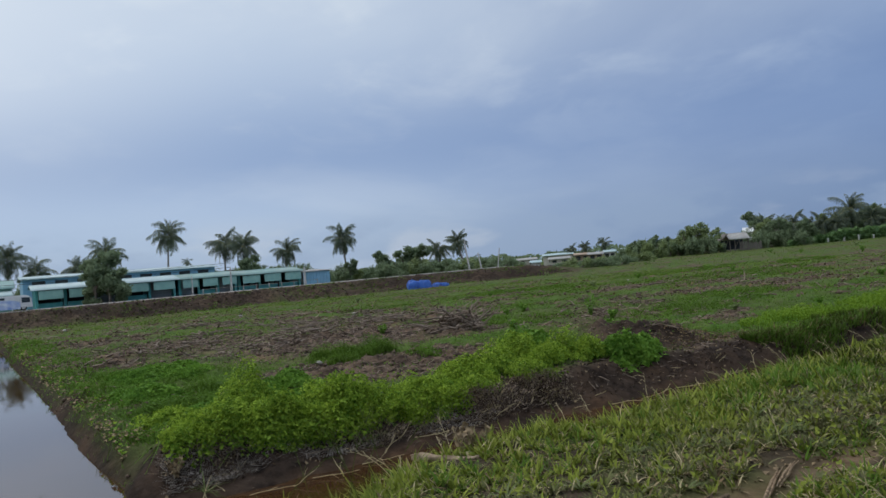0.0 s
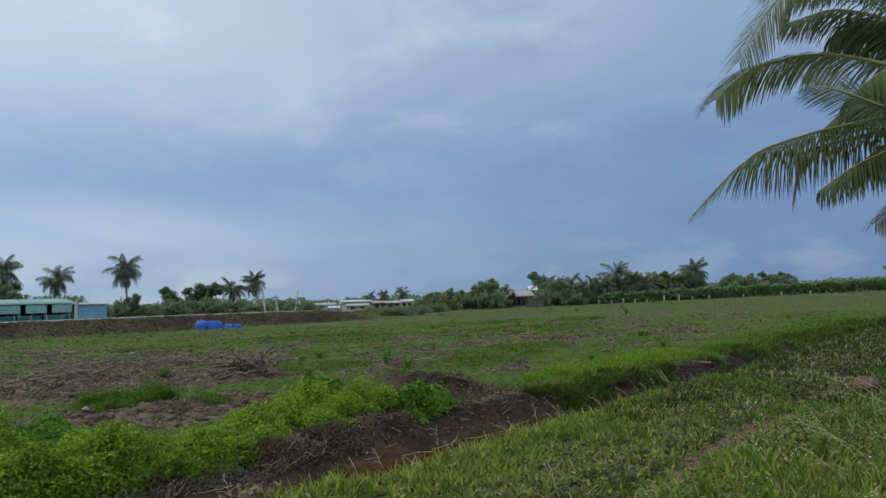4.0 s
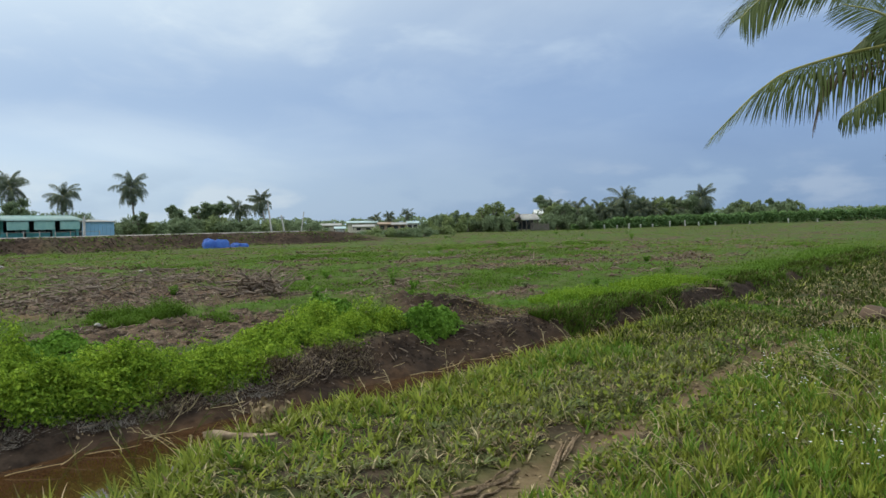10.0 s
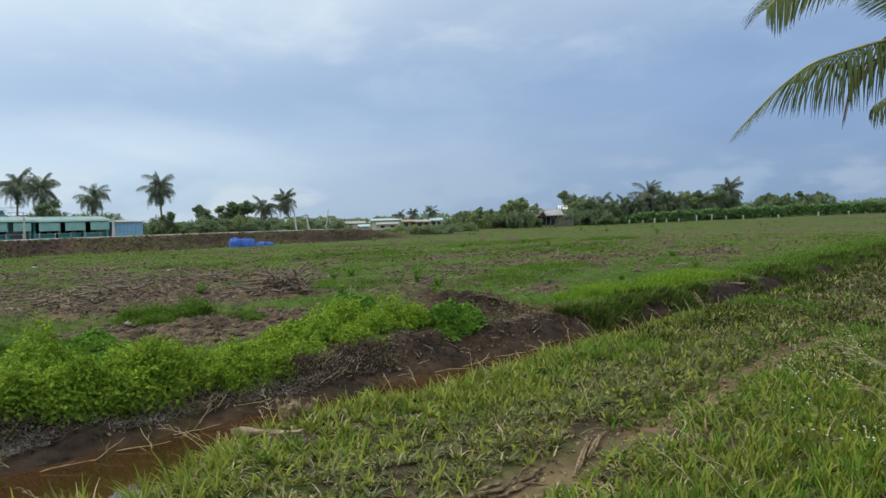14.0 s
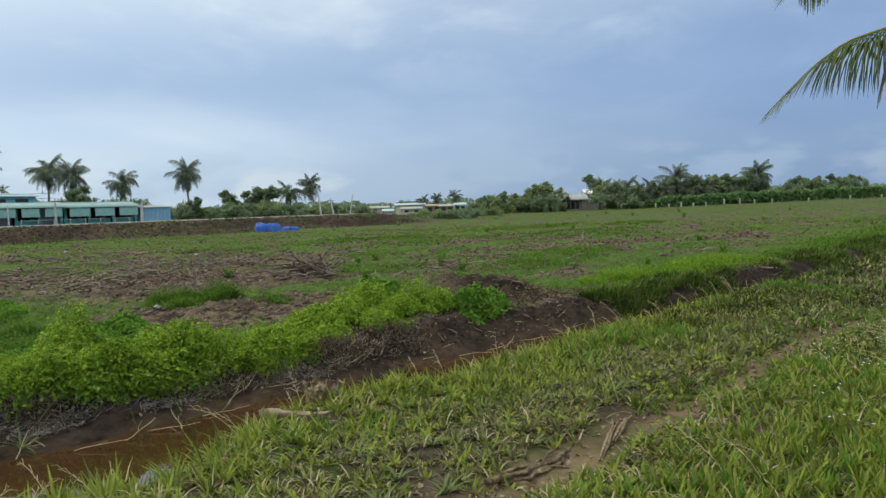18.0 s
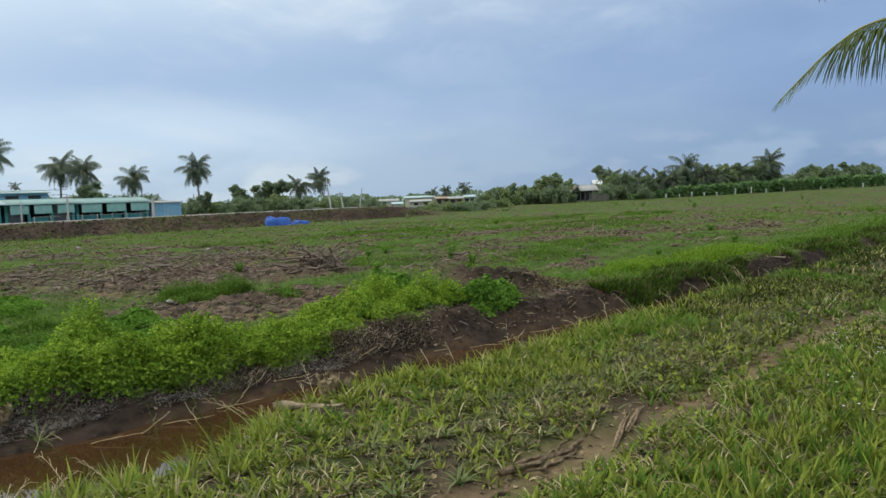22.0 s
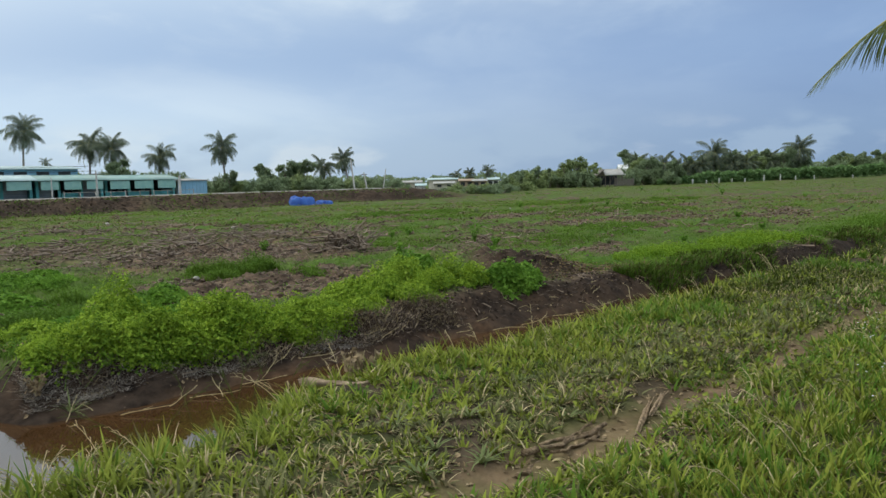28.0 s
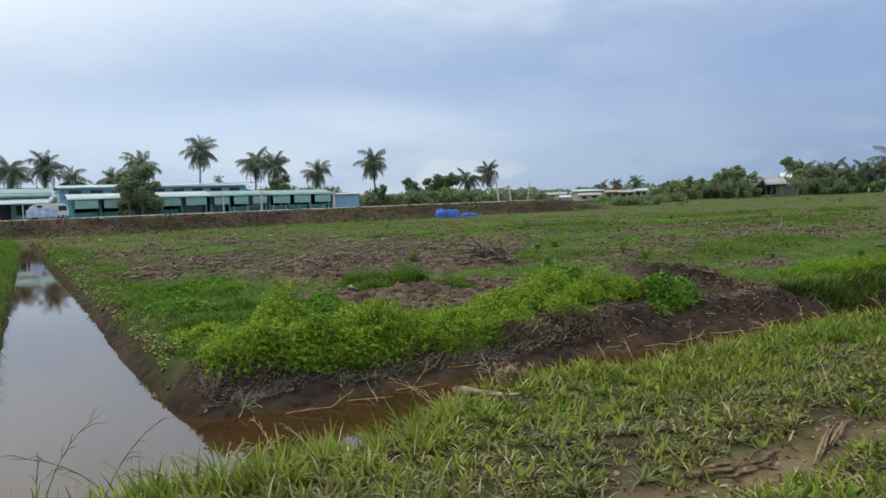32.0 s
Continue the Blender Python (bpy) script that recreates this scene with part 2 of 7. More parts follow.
M_CLOD = mat("soil_clod", (0.042, 0.029, 0.021), (0.190, 0.132, 0.092), 5, 0.9, bump=0.6, island=0.5)
M_TEAL = mat("teal_paint", (0.10, 0.42, 0.43), (0.17, 0.52, 0.52), 2, 0.6, c=(0.10, 0.28, 0.28), c_scale=0.6, c_amt=0.4)
M_TEAL_PALE = mat("pale_teal_panel", (0.24, 0.46, 0.42), (0.34, 0.56, 0.50), 2, 0.6, c=(0.20, 0.34, 0.31), c_scale=0.6, c_amt=0.4)
M_BLUE_WALL = mat("light_blue_sheet", (0.20, 0.42, 0.60), (0.30, 0.54, 0.70), 1.5, 0.5, c=(0.22, 0.36, 0.46), c_scale=0.7, c_amt=0.5)
M_ROOF = mat("pale_sheet_roof", (0.33, 0.44, 0.44), (0.48, 0.58, 0.57), 1.2, 0.45, c=(0.36, 0.44, 0.44), c_scale=0.3, c_amt=0.6)
M_ROOF_GREEN = mat("green_sheet_roof", (0.15, 0.27, 0.25), (0.24, 0.37, 0.34), 1.2, 0.5, c=(0.26, 0.32, 0.29), c_scale=0.3, c_amt=0.6)
M_ROOF_GREY = mat("grey_fibre_roof", (0.30, 0.29, 0.27), (0.46, 0.45, 0.42), 2, 0.8, c=(0.20, 0.18, 0.16), c_scale=0.5, c_amt=0.5)
M_WALL = mat("cream_plaster", (0.56, 0.51, 0.42), (0.70, 0.65, 0.56), 1.5, 0.8, c=(0.40, 0.36, 0.30), c_scale=0.4, c_amt=0.5)
M_WHITE = mat("white_paint", (0.66, 0.66, 0.64), (0.82, 0.82, 0.80), 2, 0.5, c=(0.50, 0.49, 0.46), c_scale=0.7, c_amt=0.4)
# Near-black: the dark of unlit insides is put into this colour.
M_DARK = mat("dark_interior", (0.03, 0.035, 0.04), (0.07, 0.075, 0.08), 2, 0.8)
M_SHUTTER = mat("grey_shutter", (0.22, 0.25, 0.27), (0.34, 0.37, 0.39), 1, 0.6, stretch=(0.2, 0.2, 12))
M_BRICK = mat("orange_brick_wall", (0.28, 0.19, 0.13), (0.40, 0.30, 0.22), 2, 0.85, c=(0.44, 0.38, 0.30), c_scale=0.5)
M_PLANK = mat("grey_plank", (0.10, 0.085, 0.07), (0.24, 0.21, 0.18), 3, 0.85, stretch=(6, 6, 0.4))
M_STONE = mat("field_stone", (0.22, 0.20, 0.17), (0.48, 0.45, 0.40), 6, 0.85, bump=0.4)
M_CONCRETE = mat("old_concrete", (0.36, 0.35, 0.33), (0.56, 0.55, 0.52), 5, 0.85, bump=0.3)
M_ROAD = mat("road_surface", (0.16, 0.15, 0.14), (0.26, 0.24, 0.22), 3, 0.9, c=(0.32, 0.27, 0.22), c_scale=0.3)
M_TARP = mat("blue_tarpaulin", (0.015, 0.045, 0.23), (0.035, 0.11, 0.42), 2.5, 0.4, bump=0.9, bump_scale=5, c=(0.08, 0.20, 0.52), c_scale=1.4, c_amt=0.4)
M_TARP_PALE = mat("faded_tarpaulin", (0.50, 0.56, 0.64), (0.72, 0.76, 0.80), 2, 0.5, bump=0.4, c=(0.13, 0.25, 0.60), c_scale=1.6, c_amt=0.8)
M_RUBBER = mat("rubber", (0.02, 0.02, 0.02), (0.05, 0.05, 0.05), 6, 0.8)
M_GLASS = mat("window_glass", (0.02, 0.03, 0.035), (0.04, 0.05, 0.06), 2, 0.08, spec=0.6)
M_PETAL = mat("white_petal", (0.72, 0.70, 0.76), (0.85, 0.84, 0.88), 8, 0.6, trans=0.3)
M_WIRE = mat("black_cable", (0.02, 0.02, 0.02), (0.04, 0.04, 0.04), 2, 0.6)
M_DARKLEAF = mat("taro_leaf", (0.085, 0.12, 0.035), (0.21, 0.24, 0.085), 2, 0.6, island=0.4, trans=0.2)

# ---- plan: u runs along the dike, v across the ditch towards the road ----
UX, UY = 0.710, 0.704
rng = np.random.default_rng(7)


def xy(u, v):
    return UX * u - UY * v, UY * u + UX * v


def polar(az, r):
    a = radians(az)
    return r * math.sin(a), r * math.cos(a)


def to_uv(x, y):
    return UX * x + UY * y, -UY * x + UX * y


def hash2(i, j, seed):
    h = (i.astype(np.int64) * 374761393 + j.astype(np.int64) * 668265263 + seed * 974711) & 0x7FFFFFFF
    h = ((h ^ (h >> 13)) * 1274126177) & 0x7FFFFFFF
    return ((h ^ (h >> 16)) & 0xFFFF) / 65535.0


def vnoise(x, y, seed=0):
    i, j = np.floor(x), np.floor(y)
    fx, fy = x - i, y - j
    fx, fy = fx * fx * (3 - 2 * fx), fy * fy * (3 - 2 * fy)
    a, b = hash2(i, j, seed), hash2(i + 1, j, seed)
    c, d = hash2(i, j + 1, seed), hash2(i + 1, j + 1, seed)
    return (a * (1 - fx) + b * fx) * (1 - fy) + (c * (1 - fx) + d * fx) * fy


def fbm(x, y, seed=0, octaves=4):
    s, w, t = 0.0, 0.5, 0.0
    for k in range(octaves):
        s = s + w * vnoise(x * 2 ** k, y * 2 ** k, seed + 17 * k)
        t += w
        w *= 0.5
    return s / t


def smooth(x, a, b):
    t = np.clip((x - a) / (b - a), 0, 1)
    return t * t * (3 - 2 * t)


WATER_Z, FIELD_Z, ROAD_Z = -0.9, -0.5, 0.92


def near_edge(u):
    return 4.15 + 0.50 * smooth(u, 1.6, 3.0) - 0.50 * smooth(u, 4.0, 4.8) + 0.12 * smooth(u, 4.6, 6.6) + 0.30 * np.exp(-((u - 5.6) / 1.0) ** 2) + 0.2 * smooth(u, 6, 7.5) + 0.1 * smooth(u, 18, 30) + 0.22 * (vnoise(u * 0.9, u * 0 + 3.3, 5) - 0.5)


def far_edge(u):
    return 8.22 - 0.28 * smooth(u, 2.4, 4.2) - 0.16 * smooth(u, 5, 8) + 0.14 * np.exp(-((u - 9.4) / 0.7) ** 2) - 0.12 * smooth(u, 12.4, 13.6) - 0.85 * smooth(u, 15, 24) + 0.26 * (vnoise(u * 0.8, u * 0 + 9.1, 6) - 0.5)


def height(u, v):
    u, v = np.asarray(u, float), np.asarray(v, float)
    dike = 0.05 * (fbm(u * 0.6, v * 0.6, 1) - 0.5) - 0.07 * np.exp(-((v - 2.5) / 0.28) ** 2) + 0.05 * (fbm(u * 3, v * 3, 2) - 0.5)
    dike = dike - 0.3 * smooth(-v, 4, 12)
    rough = fbm(u * 1.4, v * 1.4, 3)
    far = smooth(v, 11, 30)
    field = FIELD_Z + (0.16 - 0.06 * far) * (rough - 0.5) + 0.30 * (fbm(u * 0.22, v * 0.22, 4) - 0.5) * smooth(v, 9, 14)
    f = far_edge(u)
    field = field + 0.13 * (fbm(u * 4.2, v * 4.2, 71, 3) - 0.5) * (1 - smooth(v, 15, 18)) * smooth(v, 8.2, 9.5)
    field = field + 0.26 * (fbm(u * 1.9, v * 1.9, 74, 3) - 0.5) * smooth(v, 12, 15) * (1 - smooth(v, 36, 44))
    field = field + 0.14 * np.exp(-((v - f - 1.4) / 0.9) ** 2) * smooth(u, 1.5, 2.5) * (1 - 0.9 * smooth(u, 10, 12))
    for (cu, cv, ru, rv, h) in MOUNDS:
        field = field + h * np.exp(-((u - cu) / ru) ** 2 - ((v - cv) / rv) ** 2) * (0.35 + 1.3 * fbm(u * 3.1, v * 3.1, 9))
    field = field + 1.1 * smooth(u, 140, 270) * smooth(v, -40, 30)
    lump = 0.36 * (fbm(u * 2.2, v * 2.2, 8) - 0.5)
    wide = 1 - smooth(u, 9.5, 12)
    s = v - f + lump * (1 - 0.4 * wide)
    shelf = 0.60 * smooth(s, -0.42, 0.34) + 0.40 * smooth(s, 0.22, 1.0)
    down = -1.3 + (field + 1.3) * (shelf * wide + smooth(s, -0.42, 0.85) * (1 - wide))
    n = near_edge(u)
    near = dike + (-1.3 - dike) * smooth(v - n + 0.5 * lump, -0.1, 1.25)
    mid = n + 0.55 * (f - n)
    z = np.where(v < mid, near, down + 0.07 * (fbm(u * 5.3, v * 5.3, 72, 3) - 0.5) * smooth(v - f, 0.15, 0.5))
    # the canal towards the road
    right = 1.32 - 0.0205 * v + 0.12 * (vnoise(v * 0.7, v * 0, 11) - 0.5)
    left = -0.62 + 0.006 * v + 0.12 * (vnoise(v * 0.7, v * 0, 12) - 0.5)
    c_r = smooth(u - right, -0.35, 0.6)
    c_l = smooth(left - u, -0.35, 0.5)
    keep = np.maximum(np.maximum(c_r, c_l), smooth(v, 60, 64))
    canal = -1.3 + (z + 1.3) * keep
    z = np.where(v > mid, np.minimum(z, canal), z)
    # road embankment
    along = (1 - smooth(u, 58, 74)) 
    bank = smooth(v + 2.6 * (fbm(u * 0.45, v * 0.45, 13) - 0.5), 66.2, 70.3) * (1 - smooth(v, 78.5, 82) * 0.25)
    top = ROAD_Z + 0.10 * (fbm(u, v, 14) - 0.5) * (1 - smooth(v, 70, 70.6))
    z = z + (top - z) * bank * along * (1 - smooth(v, 120, 200))
    return z


# heaps of earth in the field: u, v, half-widths, height
MOUNDS = [(12.0, 11.0, 0.8, 0.9, 0.33), (12.5, 10.2, 0.7, 0.65, 0.36), (11.6, 12.0, 0.9, 0.6, 0.24), (10.8, 17.5, 2.2, 1.2, 0.22), (7.4, 14.0, 1.8, 0.9, 0.22),
          (9.0, 22.0, 3.0, 1.2, 0.16), (13.5, 24.5, 3.0, 1.0, 0.14)]
# ground left bare: u, v, half-widths, weight
BARE = [(9.5, 20.0, 5.0, 4.0, 1.0), (7.0, 13.6, 3.0, 2.2, 1.25), (14.0, 27.0, 6.0, 4.0, 0.75), (6.0, 27.0, 4.0, 5.0, 0.8), (12.4, 10.3, 1.3, 1.9, 1.4),
        (13.6, 9.0, 1.3, 0.6, 0.9), (21.4, 7.7, 0.7, 0.5, 1.1), (11.5, 17.5, 2.0, 1.5, 0.9), (27.0, 21.0, 4.0, 1.2, 0.6), (36.0, 28.0, 5.0, 1.5, 0.55), (48.0, 22.0, 6.0, 1.5, 0.5)]


def bareness(u, v):
    """0 where the field is overgrown, 1 where it is bare soil and litter."""
    b = 0.0
    for (cu, cv, ru, rv, w) in BARE:
        b = np.maximum(b, w * np.exp(-(((u - cu) / ru) ** 2 + ((v - cv) / rv) ** 2) ** 2))
    streak = fbm(u * 0.30 + v * 0.05, v * 0.34, 21)
    b = np.maximum(b * 1.15, 1.3 * smooth(streak, 0.57, 0.78) * smooth(v, 10, 16) * (1 - 0.45 * smooth(v, 34, 44)))
    b = np.maximum(b, 1.15 * smooth(fbm(u * 0.7, v * 0.9, 26), 0.53, 0.68) * smooth(v, 10, 13))
    b = b + 0.8 * (fbm(u * 0.9, v * 0.9, 22) - 0.5)
    foot = np.exp(-((v - far_edge(u) - 0.65) / 0.62) ** 4) * (1 - smooth(u, 13.2, 14.6)) * smooth(u, 1.5, 2.0)
    b = np.maximum(b, foot * (0.7 + 0.5 * fbm(u * 2, v * 2, 24)))
    bank = smooth(v, 65.5, 67.5) * (1 - smooth(v, 71, 72)) * (1 - smooth(u, 60, 75))
    b = np.maximum(b, bank * (0.6 + 0.7 * fbm(u * 0.4, v * 0.7, 23)))
    return np.clip(b, 0, 1)


def part(name, data, material, parent=None, label=""):
    """One mesh object from a bmesh or a mesh, under parent."""
    me = data
    if isinstance(data, bmesh.types.BMesh):
        me = bpy.data.meshes.new(name)
        data.to_mesh(me)
        data.free()
    if material is not None and not me.materials:
        me.materials.append(material)
    ob = new(name, me)
    if parent is not None:
        ob.parent = parent
    if label:
        tagged(ob, label)
    return ob


def mesh_of(name, verts, faces, smooth_shade=False):
    """A mesh from an array of points and an array of faces that all have the same number of corners."""
    verts, faces = np.asarray(verts, np.float32).reshape(-1, 3), np.asarray(faces, np.int32)
    k = faces.shape[1]
    me = bpy.data.meshes.new(name)
    me.vertices.add(len(verts))
    me.vertices.foreach_set("co", verts.ravel())
    me.loops.add(faces.size)
    me.loops.foreach_set("vertex_index", faces.ravel())
    me.polygons.add(len(faces))
    me.polygons.foreach_set("loop_start", np.arange(len(faces), dtype=np.int32) * k)
    if smooth_shade:
        me.polygons.foreach_set("use_smooth", np.ones(len(faces), bool))
    me.update(calc_edges=True)
    return me


def anchor(name, x, y, z, rz=0.0, label="", category="", group="", kind=""):
    ob = new(name)
    ob.empty_display_size = 0.2
    ob.matrix_world = pose(x, y, z, 0, 0, rz)
    return tagged(ob, label, category, group, kind)


# ---- ground ----


def steps(*spans):
    out = []
    for a, b, s in spans:
        out += list(np.arange(a, b, s))
    return np.array(out + [spans[-1][1]])


def track(u, v):
    """How bare the trodden path on the dike is."""
    mid = 2.5 + 0.16 * (vnoise(u * 0.8, u * 0, 31) - 0.5)
    t = np.exp(-((v - mid) / (0.15 + 0.05 * smooth(-u, -5, -3))) ** 2) * (0.45 + 0.55 * smooth(fbm(u * 1.1, v * 2.2, 32), 0.25, 0.5)) * (1 - 0.45 * smooth(u, 6, 12))
    spot = np.exp(-((u - 3.55) / 0.55) ** 4 - ((v - 2.5) / 0.16) ** 4)
    return np.clip(np.maximum(t, spot * (0.6 + 0.5 * fbm(u * 3, v * 3, 33))), 0, 1)


def build_ground():
    us = steps((-3000, -600, 800), (-600, -120, 120), (-120, -20, 12), (-20, -2.4, 0.8), (-2.4, 1.4, 0.1), (1.4, 15, 0.062), (15, 30, 0.3), (30, 90, 1.0), (90, 300, 7), (300, 600, 60), (600, 3000, 600))
    vs = steps((-3000, -600, 800), (-600, -100, 100), (-100, -6, 6), (-6, 1.5, 0.5), (1.5, 4.0, 0.11), (4.0, 16, 0.062), (16, 40, 0.28), (40, 64, 0.8), (64, 72, 0.25), (72, 100, 1.5), (100, 300, 8), (300, 600, 60), (600, 3000, 600))
    U, V = np.meshgrid(us, vs)
    Z = height(U, V)
    X, Y = xy(U, V)
    nu, nv = len(us), len(vs)
    i = np.arange(nv - 1)[:, None] * nu + np.arange(nu - 1)[None, :]
    quads = np.stack([i, i + 1, i + nu + 1, i + nu], -1).reshape(-1, 4)
    me = mesh_of("ground", np.stack([X, Y, Z], -1), quads, True)
    # how bare, how muddy or shade-dark and how trodden the ground is
    f, n = far_edge(U), near_edge(U)
    bare = bareness(U, V) * (V > f)
    mud_shade = smooth(V, n + 0.05, n + 0.5) * (1 - smooth(V, f + 0.75 - 0.1 * smooth(U, 12.3, 14), f + 1.25 - 0.25 * smooth(U, 12.3, 14)))
    side = 1.3 * np.exp(-((U - (1.35 - 0.02 * V)) / 0.5) ** 2) * (V > f) * (V < 62) + np.exp(-((U + 0.75) / 0.4) ** 2) * (V > f) * (V < 62)
    slope = smooth(V, 65.5, 67.5) * (1 - smooth(V, 70.2, 71)) * (1 - smooth(U, 60, 75))
    heap = np.exp(-((U - 12.3) / 0.9) ** 2 - ((V - 10.4) / 1.4) ** 2)
    mud_shade = np.maximum(mud_shade, np.clip(1.5 * heap, 0, 1))
    mud_shade = np.maximum(mud_shade, (1 - smooth(U, 2.0, 2.5)) * (1 - smooth(V, 9.3, 10.4)) * (V > f - 1))
    mud_shade = np.clip(np.maximum(mud_shade, np.maximum(side * 0.8, slope * (0.45 + 0.5 * smooth(fbm(U * 0.35, V * 0.8, 25), 0.35, 0.65)))), 0, 1)
    bare = np.maximum(bare, 0.85 * smooth(0.47 - fbm(U * 1.8, V * 1.8, 51), 0.0, 0.12) * (V < n))
    trod = track(U, V)
    # on the dike the mud tone paints in the shade between the blades
    mud_shade = np.where(V < n + 0.05, 0.55 * (1 - trod), mud_shade)
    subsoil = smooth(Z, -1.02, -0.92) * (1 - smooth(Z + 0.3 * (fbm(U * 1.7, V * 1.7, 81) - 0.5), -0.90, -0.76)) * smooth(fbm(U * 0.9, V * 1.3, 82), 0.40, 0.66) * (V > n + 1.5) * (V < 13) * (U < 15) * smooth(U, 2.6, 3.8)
    col = np.stack([bare, mud_shade, trod, subsoil], -1).astype(np.float32)
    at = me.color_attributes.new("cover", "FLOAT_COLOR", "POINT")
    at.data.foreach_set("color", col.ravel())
    m = mat("earth_and_turf", (0.034, 0.078, 0.011), (0.080, 0.150, 0.022), 1.3, 0.95, bump=0.9, bump_scale=9, c=(0.10, 0.085, 0.038), c_scale=0.35, c_amt=0.65, spec=0.08)
    nt, bs = m.node_tree, m.node_tree.nodes["Principled BSDF"]
    turf = bs.inputs["Base Color"].links[0].from_socket
    at_n = nt.nodes.new("ShaderNodeAttribute")
    at_n.attribute_name = "cover"
    sp = nt.nodes.new("ShaderNodeSeparateColor")
    nt.links.new(at_n.outputs["Color"], sp.inputs[0])
    tc = nt.nodes.new("ShaderNodeTexCoord")

    def speck(scale, lo, hi):
        n = nt.nodes.new("ShaderNodeTexNoise")
        n.inputs["Scale"].default_value, n.inputs["Detail"].default_value, n.inputs["Roughness"].default_value = scale, 8, 0.65
        nt.links.new(tc.outputs["Object"], n.inputs["Vector"])
        r = nt.nodes.new("ShaderNodeMapRange")
        r.inputs[1].default_value, r.inputs[2].default_value = lo, hi
        nt.links.new(n.outputs[0], r.inputs[0])
        return r.outputs[0]

    def mix(fac, x, y):
        n = nt.nodes.new("ShaderNodeMix")
        n.data_type = "RGBA"
        for i, s in ((0, fac), (6, x), (7, y)):
            if isinstance(s, tuple):
                n.inputs[i].default_value = (*s, 1)
            else:
                nt.links.new(s, n.inputs[i])
        return n.outputs[2]

    soil = mix(speck(2.6, 0.35, 0.65), (0.040, 0.027, 0.020), (0.190, 0.132, 0.088))
    soil = mix(speck(0.5, 0.55, 0.80), soil, (0.20, 0.12, 0.075))
    soil = mix(speck(3.6, 0.50, 0.62), soil, (0.024, 0.017, 0.013))
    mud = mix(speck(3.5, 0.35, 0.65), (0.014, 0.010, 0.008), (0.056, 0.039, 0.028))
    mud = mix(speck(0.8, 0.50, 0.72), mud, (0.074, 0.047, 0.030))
    clay = mix(speck(4, 0.3, 0.7), (0.105, 0.068, 0.040), (0.235, 0.158, 0.094))
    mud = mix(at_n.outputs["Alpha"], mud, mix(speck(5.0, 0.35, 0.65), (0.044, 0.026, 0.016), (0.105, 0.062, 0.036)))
    c = mix(sp.outputs[0], turf, soil)
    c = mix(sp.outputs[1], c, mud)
    c = mix(sp.outputs[2], c, clay)
    nt.links.new(c, bs.inputs["Base Color"])
    ob = part("ground", me, m)
    global GROUND
    GROUND = ob
    tagged(ob, "uneven grassy earth with bare soil and muddy ditch banks", "ground", kind="structure")


build_ground()


def build_water():
    """The still brown water of ditch and canal, one sheet under the banks."""
    bm = bmesh.new()
    for (u0, u1, v0, v1) in ((-60, 60, 4.0, 9.4), (-2.5, 3.0, 9.4, 64)):
        vs = [bm.verts.new((*xy(u, v), WATER_Z)) for u, v in ((u0, v0), (u1, v0), (u1, v1), (u0, v1))]
        bm.faces.new(vs)
    m = mat("murky_water", (0.043, 0.021, 0.008), (0.071, 0.035, 0.014), 0.6, 0.02, bump=0.03, bump_scale=2.5, ior=1.45, spec=1.0)
    ob = part("water", bm, m)
    tagged(ob, "still murky brown water in the ditch and canal", "water", kind="structure")


build_water()

# ---- shapes shared by many things ----


def box(bm, x0, x1, y0, y1, z0, z1, bevel=0.0):
    vs = [bm.verts.new(p) for p in ((x0, y0, z0), (x1, y0, z0), (x1, y1, z0), (x0, y1, z0), (x0, y0, z1), (x1, y0, z1), (x1, y1, z1), (x0, y1, z1))]
    fs = [bm.faces.new([vs[i] for i in f]) for f in ((3, 2, 1, 0), (4, 5, 6, 7), (0, 1, 5, 4), (1, 2, 6, 5), (2, 3, 7, 6), (3, 0, 4, 7))]
    if bevel:
        es = list({e for f in fs for e in f.edges})
        bmesh.ops.bevel(bm, geom=es, offset=bevel, segments=1, affect="EDGES")
    return bm


def boxed(x0, x1, y0, y1, z0, z1, bevel=0.0):
    return box(bmesh.new(), x0, x1, y0, y1, z0, z1, bevel)


def tube(points, radii, sides=7):
    """Verts and quads of a tapering tube along points."""
    pts, rs = np.asarray(points, float), np.asarray(radii, float)
    d = np.gradient(pts, axis=0)
    d /= np.linalg.norm(d, axis=1)[:, None] + 1e-9
    ref = np.where(np.abs(d[:, 2:3]) > 0.9, [[1.0, 0, 0]], [[0, 0, 1.0]])
    s = np.cross(d, ref)
    s /= np.linalg.norm(s, axis=1)[:, None] + 1e-9
    t = np.cross(s, d)
    a = np.linspace(0, 2 * np.pi, sides, endpoint=False)
    ring = pts[:, None] + rs[:, None, None] * (np.cos(a)[None, :, None] * s[:, None] + np.sin(a)[None, :, None] * t[:, None])
    n = len(pts)
    i = np.arange(n - 1)[:, None] * sides + np.arange(sides)[None, :]
    j = np.arange(n - 1)[:, None] * sides + (np.arange(sides)[None, :] + 1) % sides
    return ring.reshape(-1, 3), np.stack([i, j, j + sides, i + sides], -1).reshape(-1, 4)


def joined(pieces):
    vs, fs, k = [], [], 0
    for v, f in pieces:
        vs.append(np.asarray(v).reshape(-1, 3))
        fs.append(np.asarray(f) + k)
        k += len(vs[-1])
    return np.concatenate(vs), np.concatenate(fs)


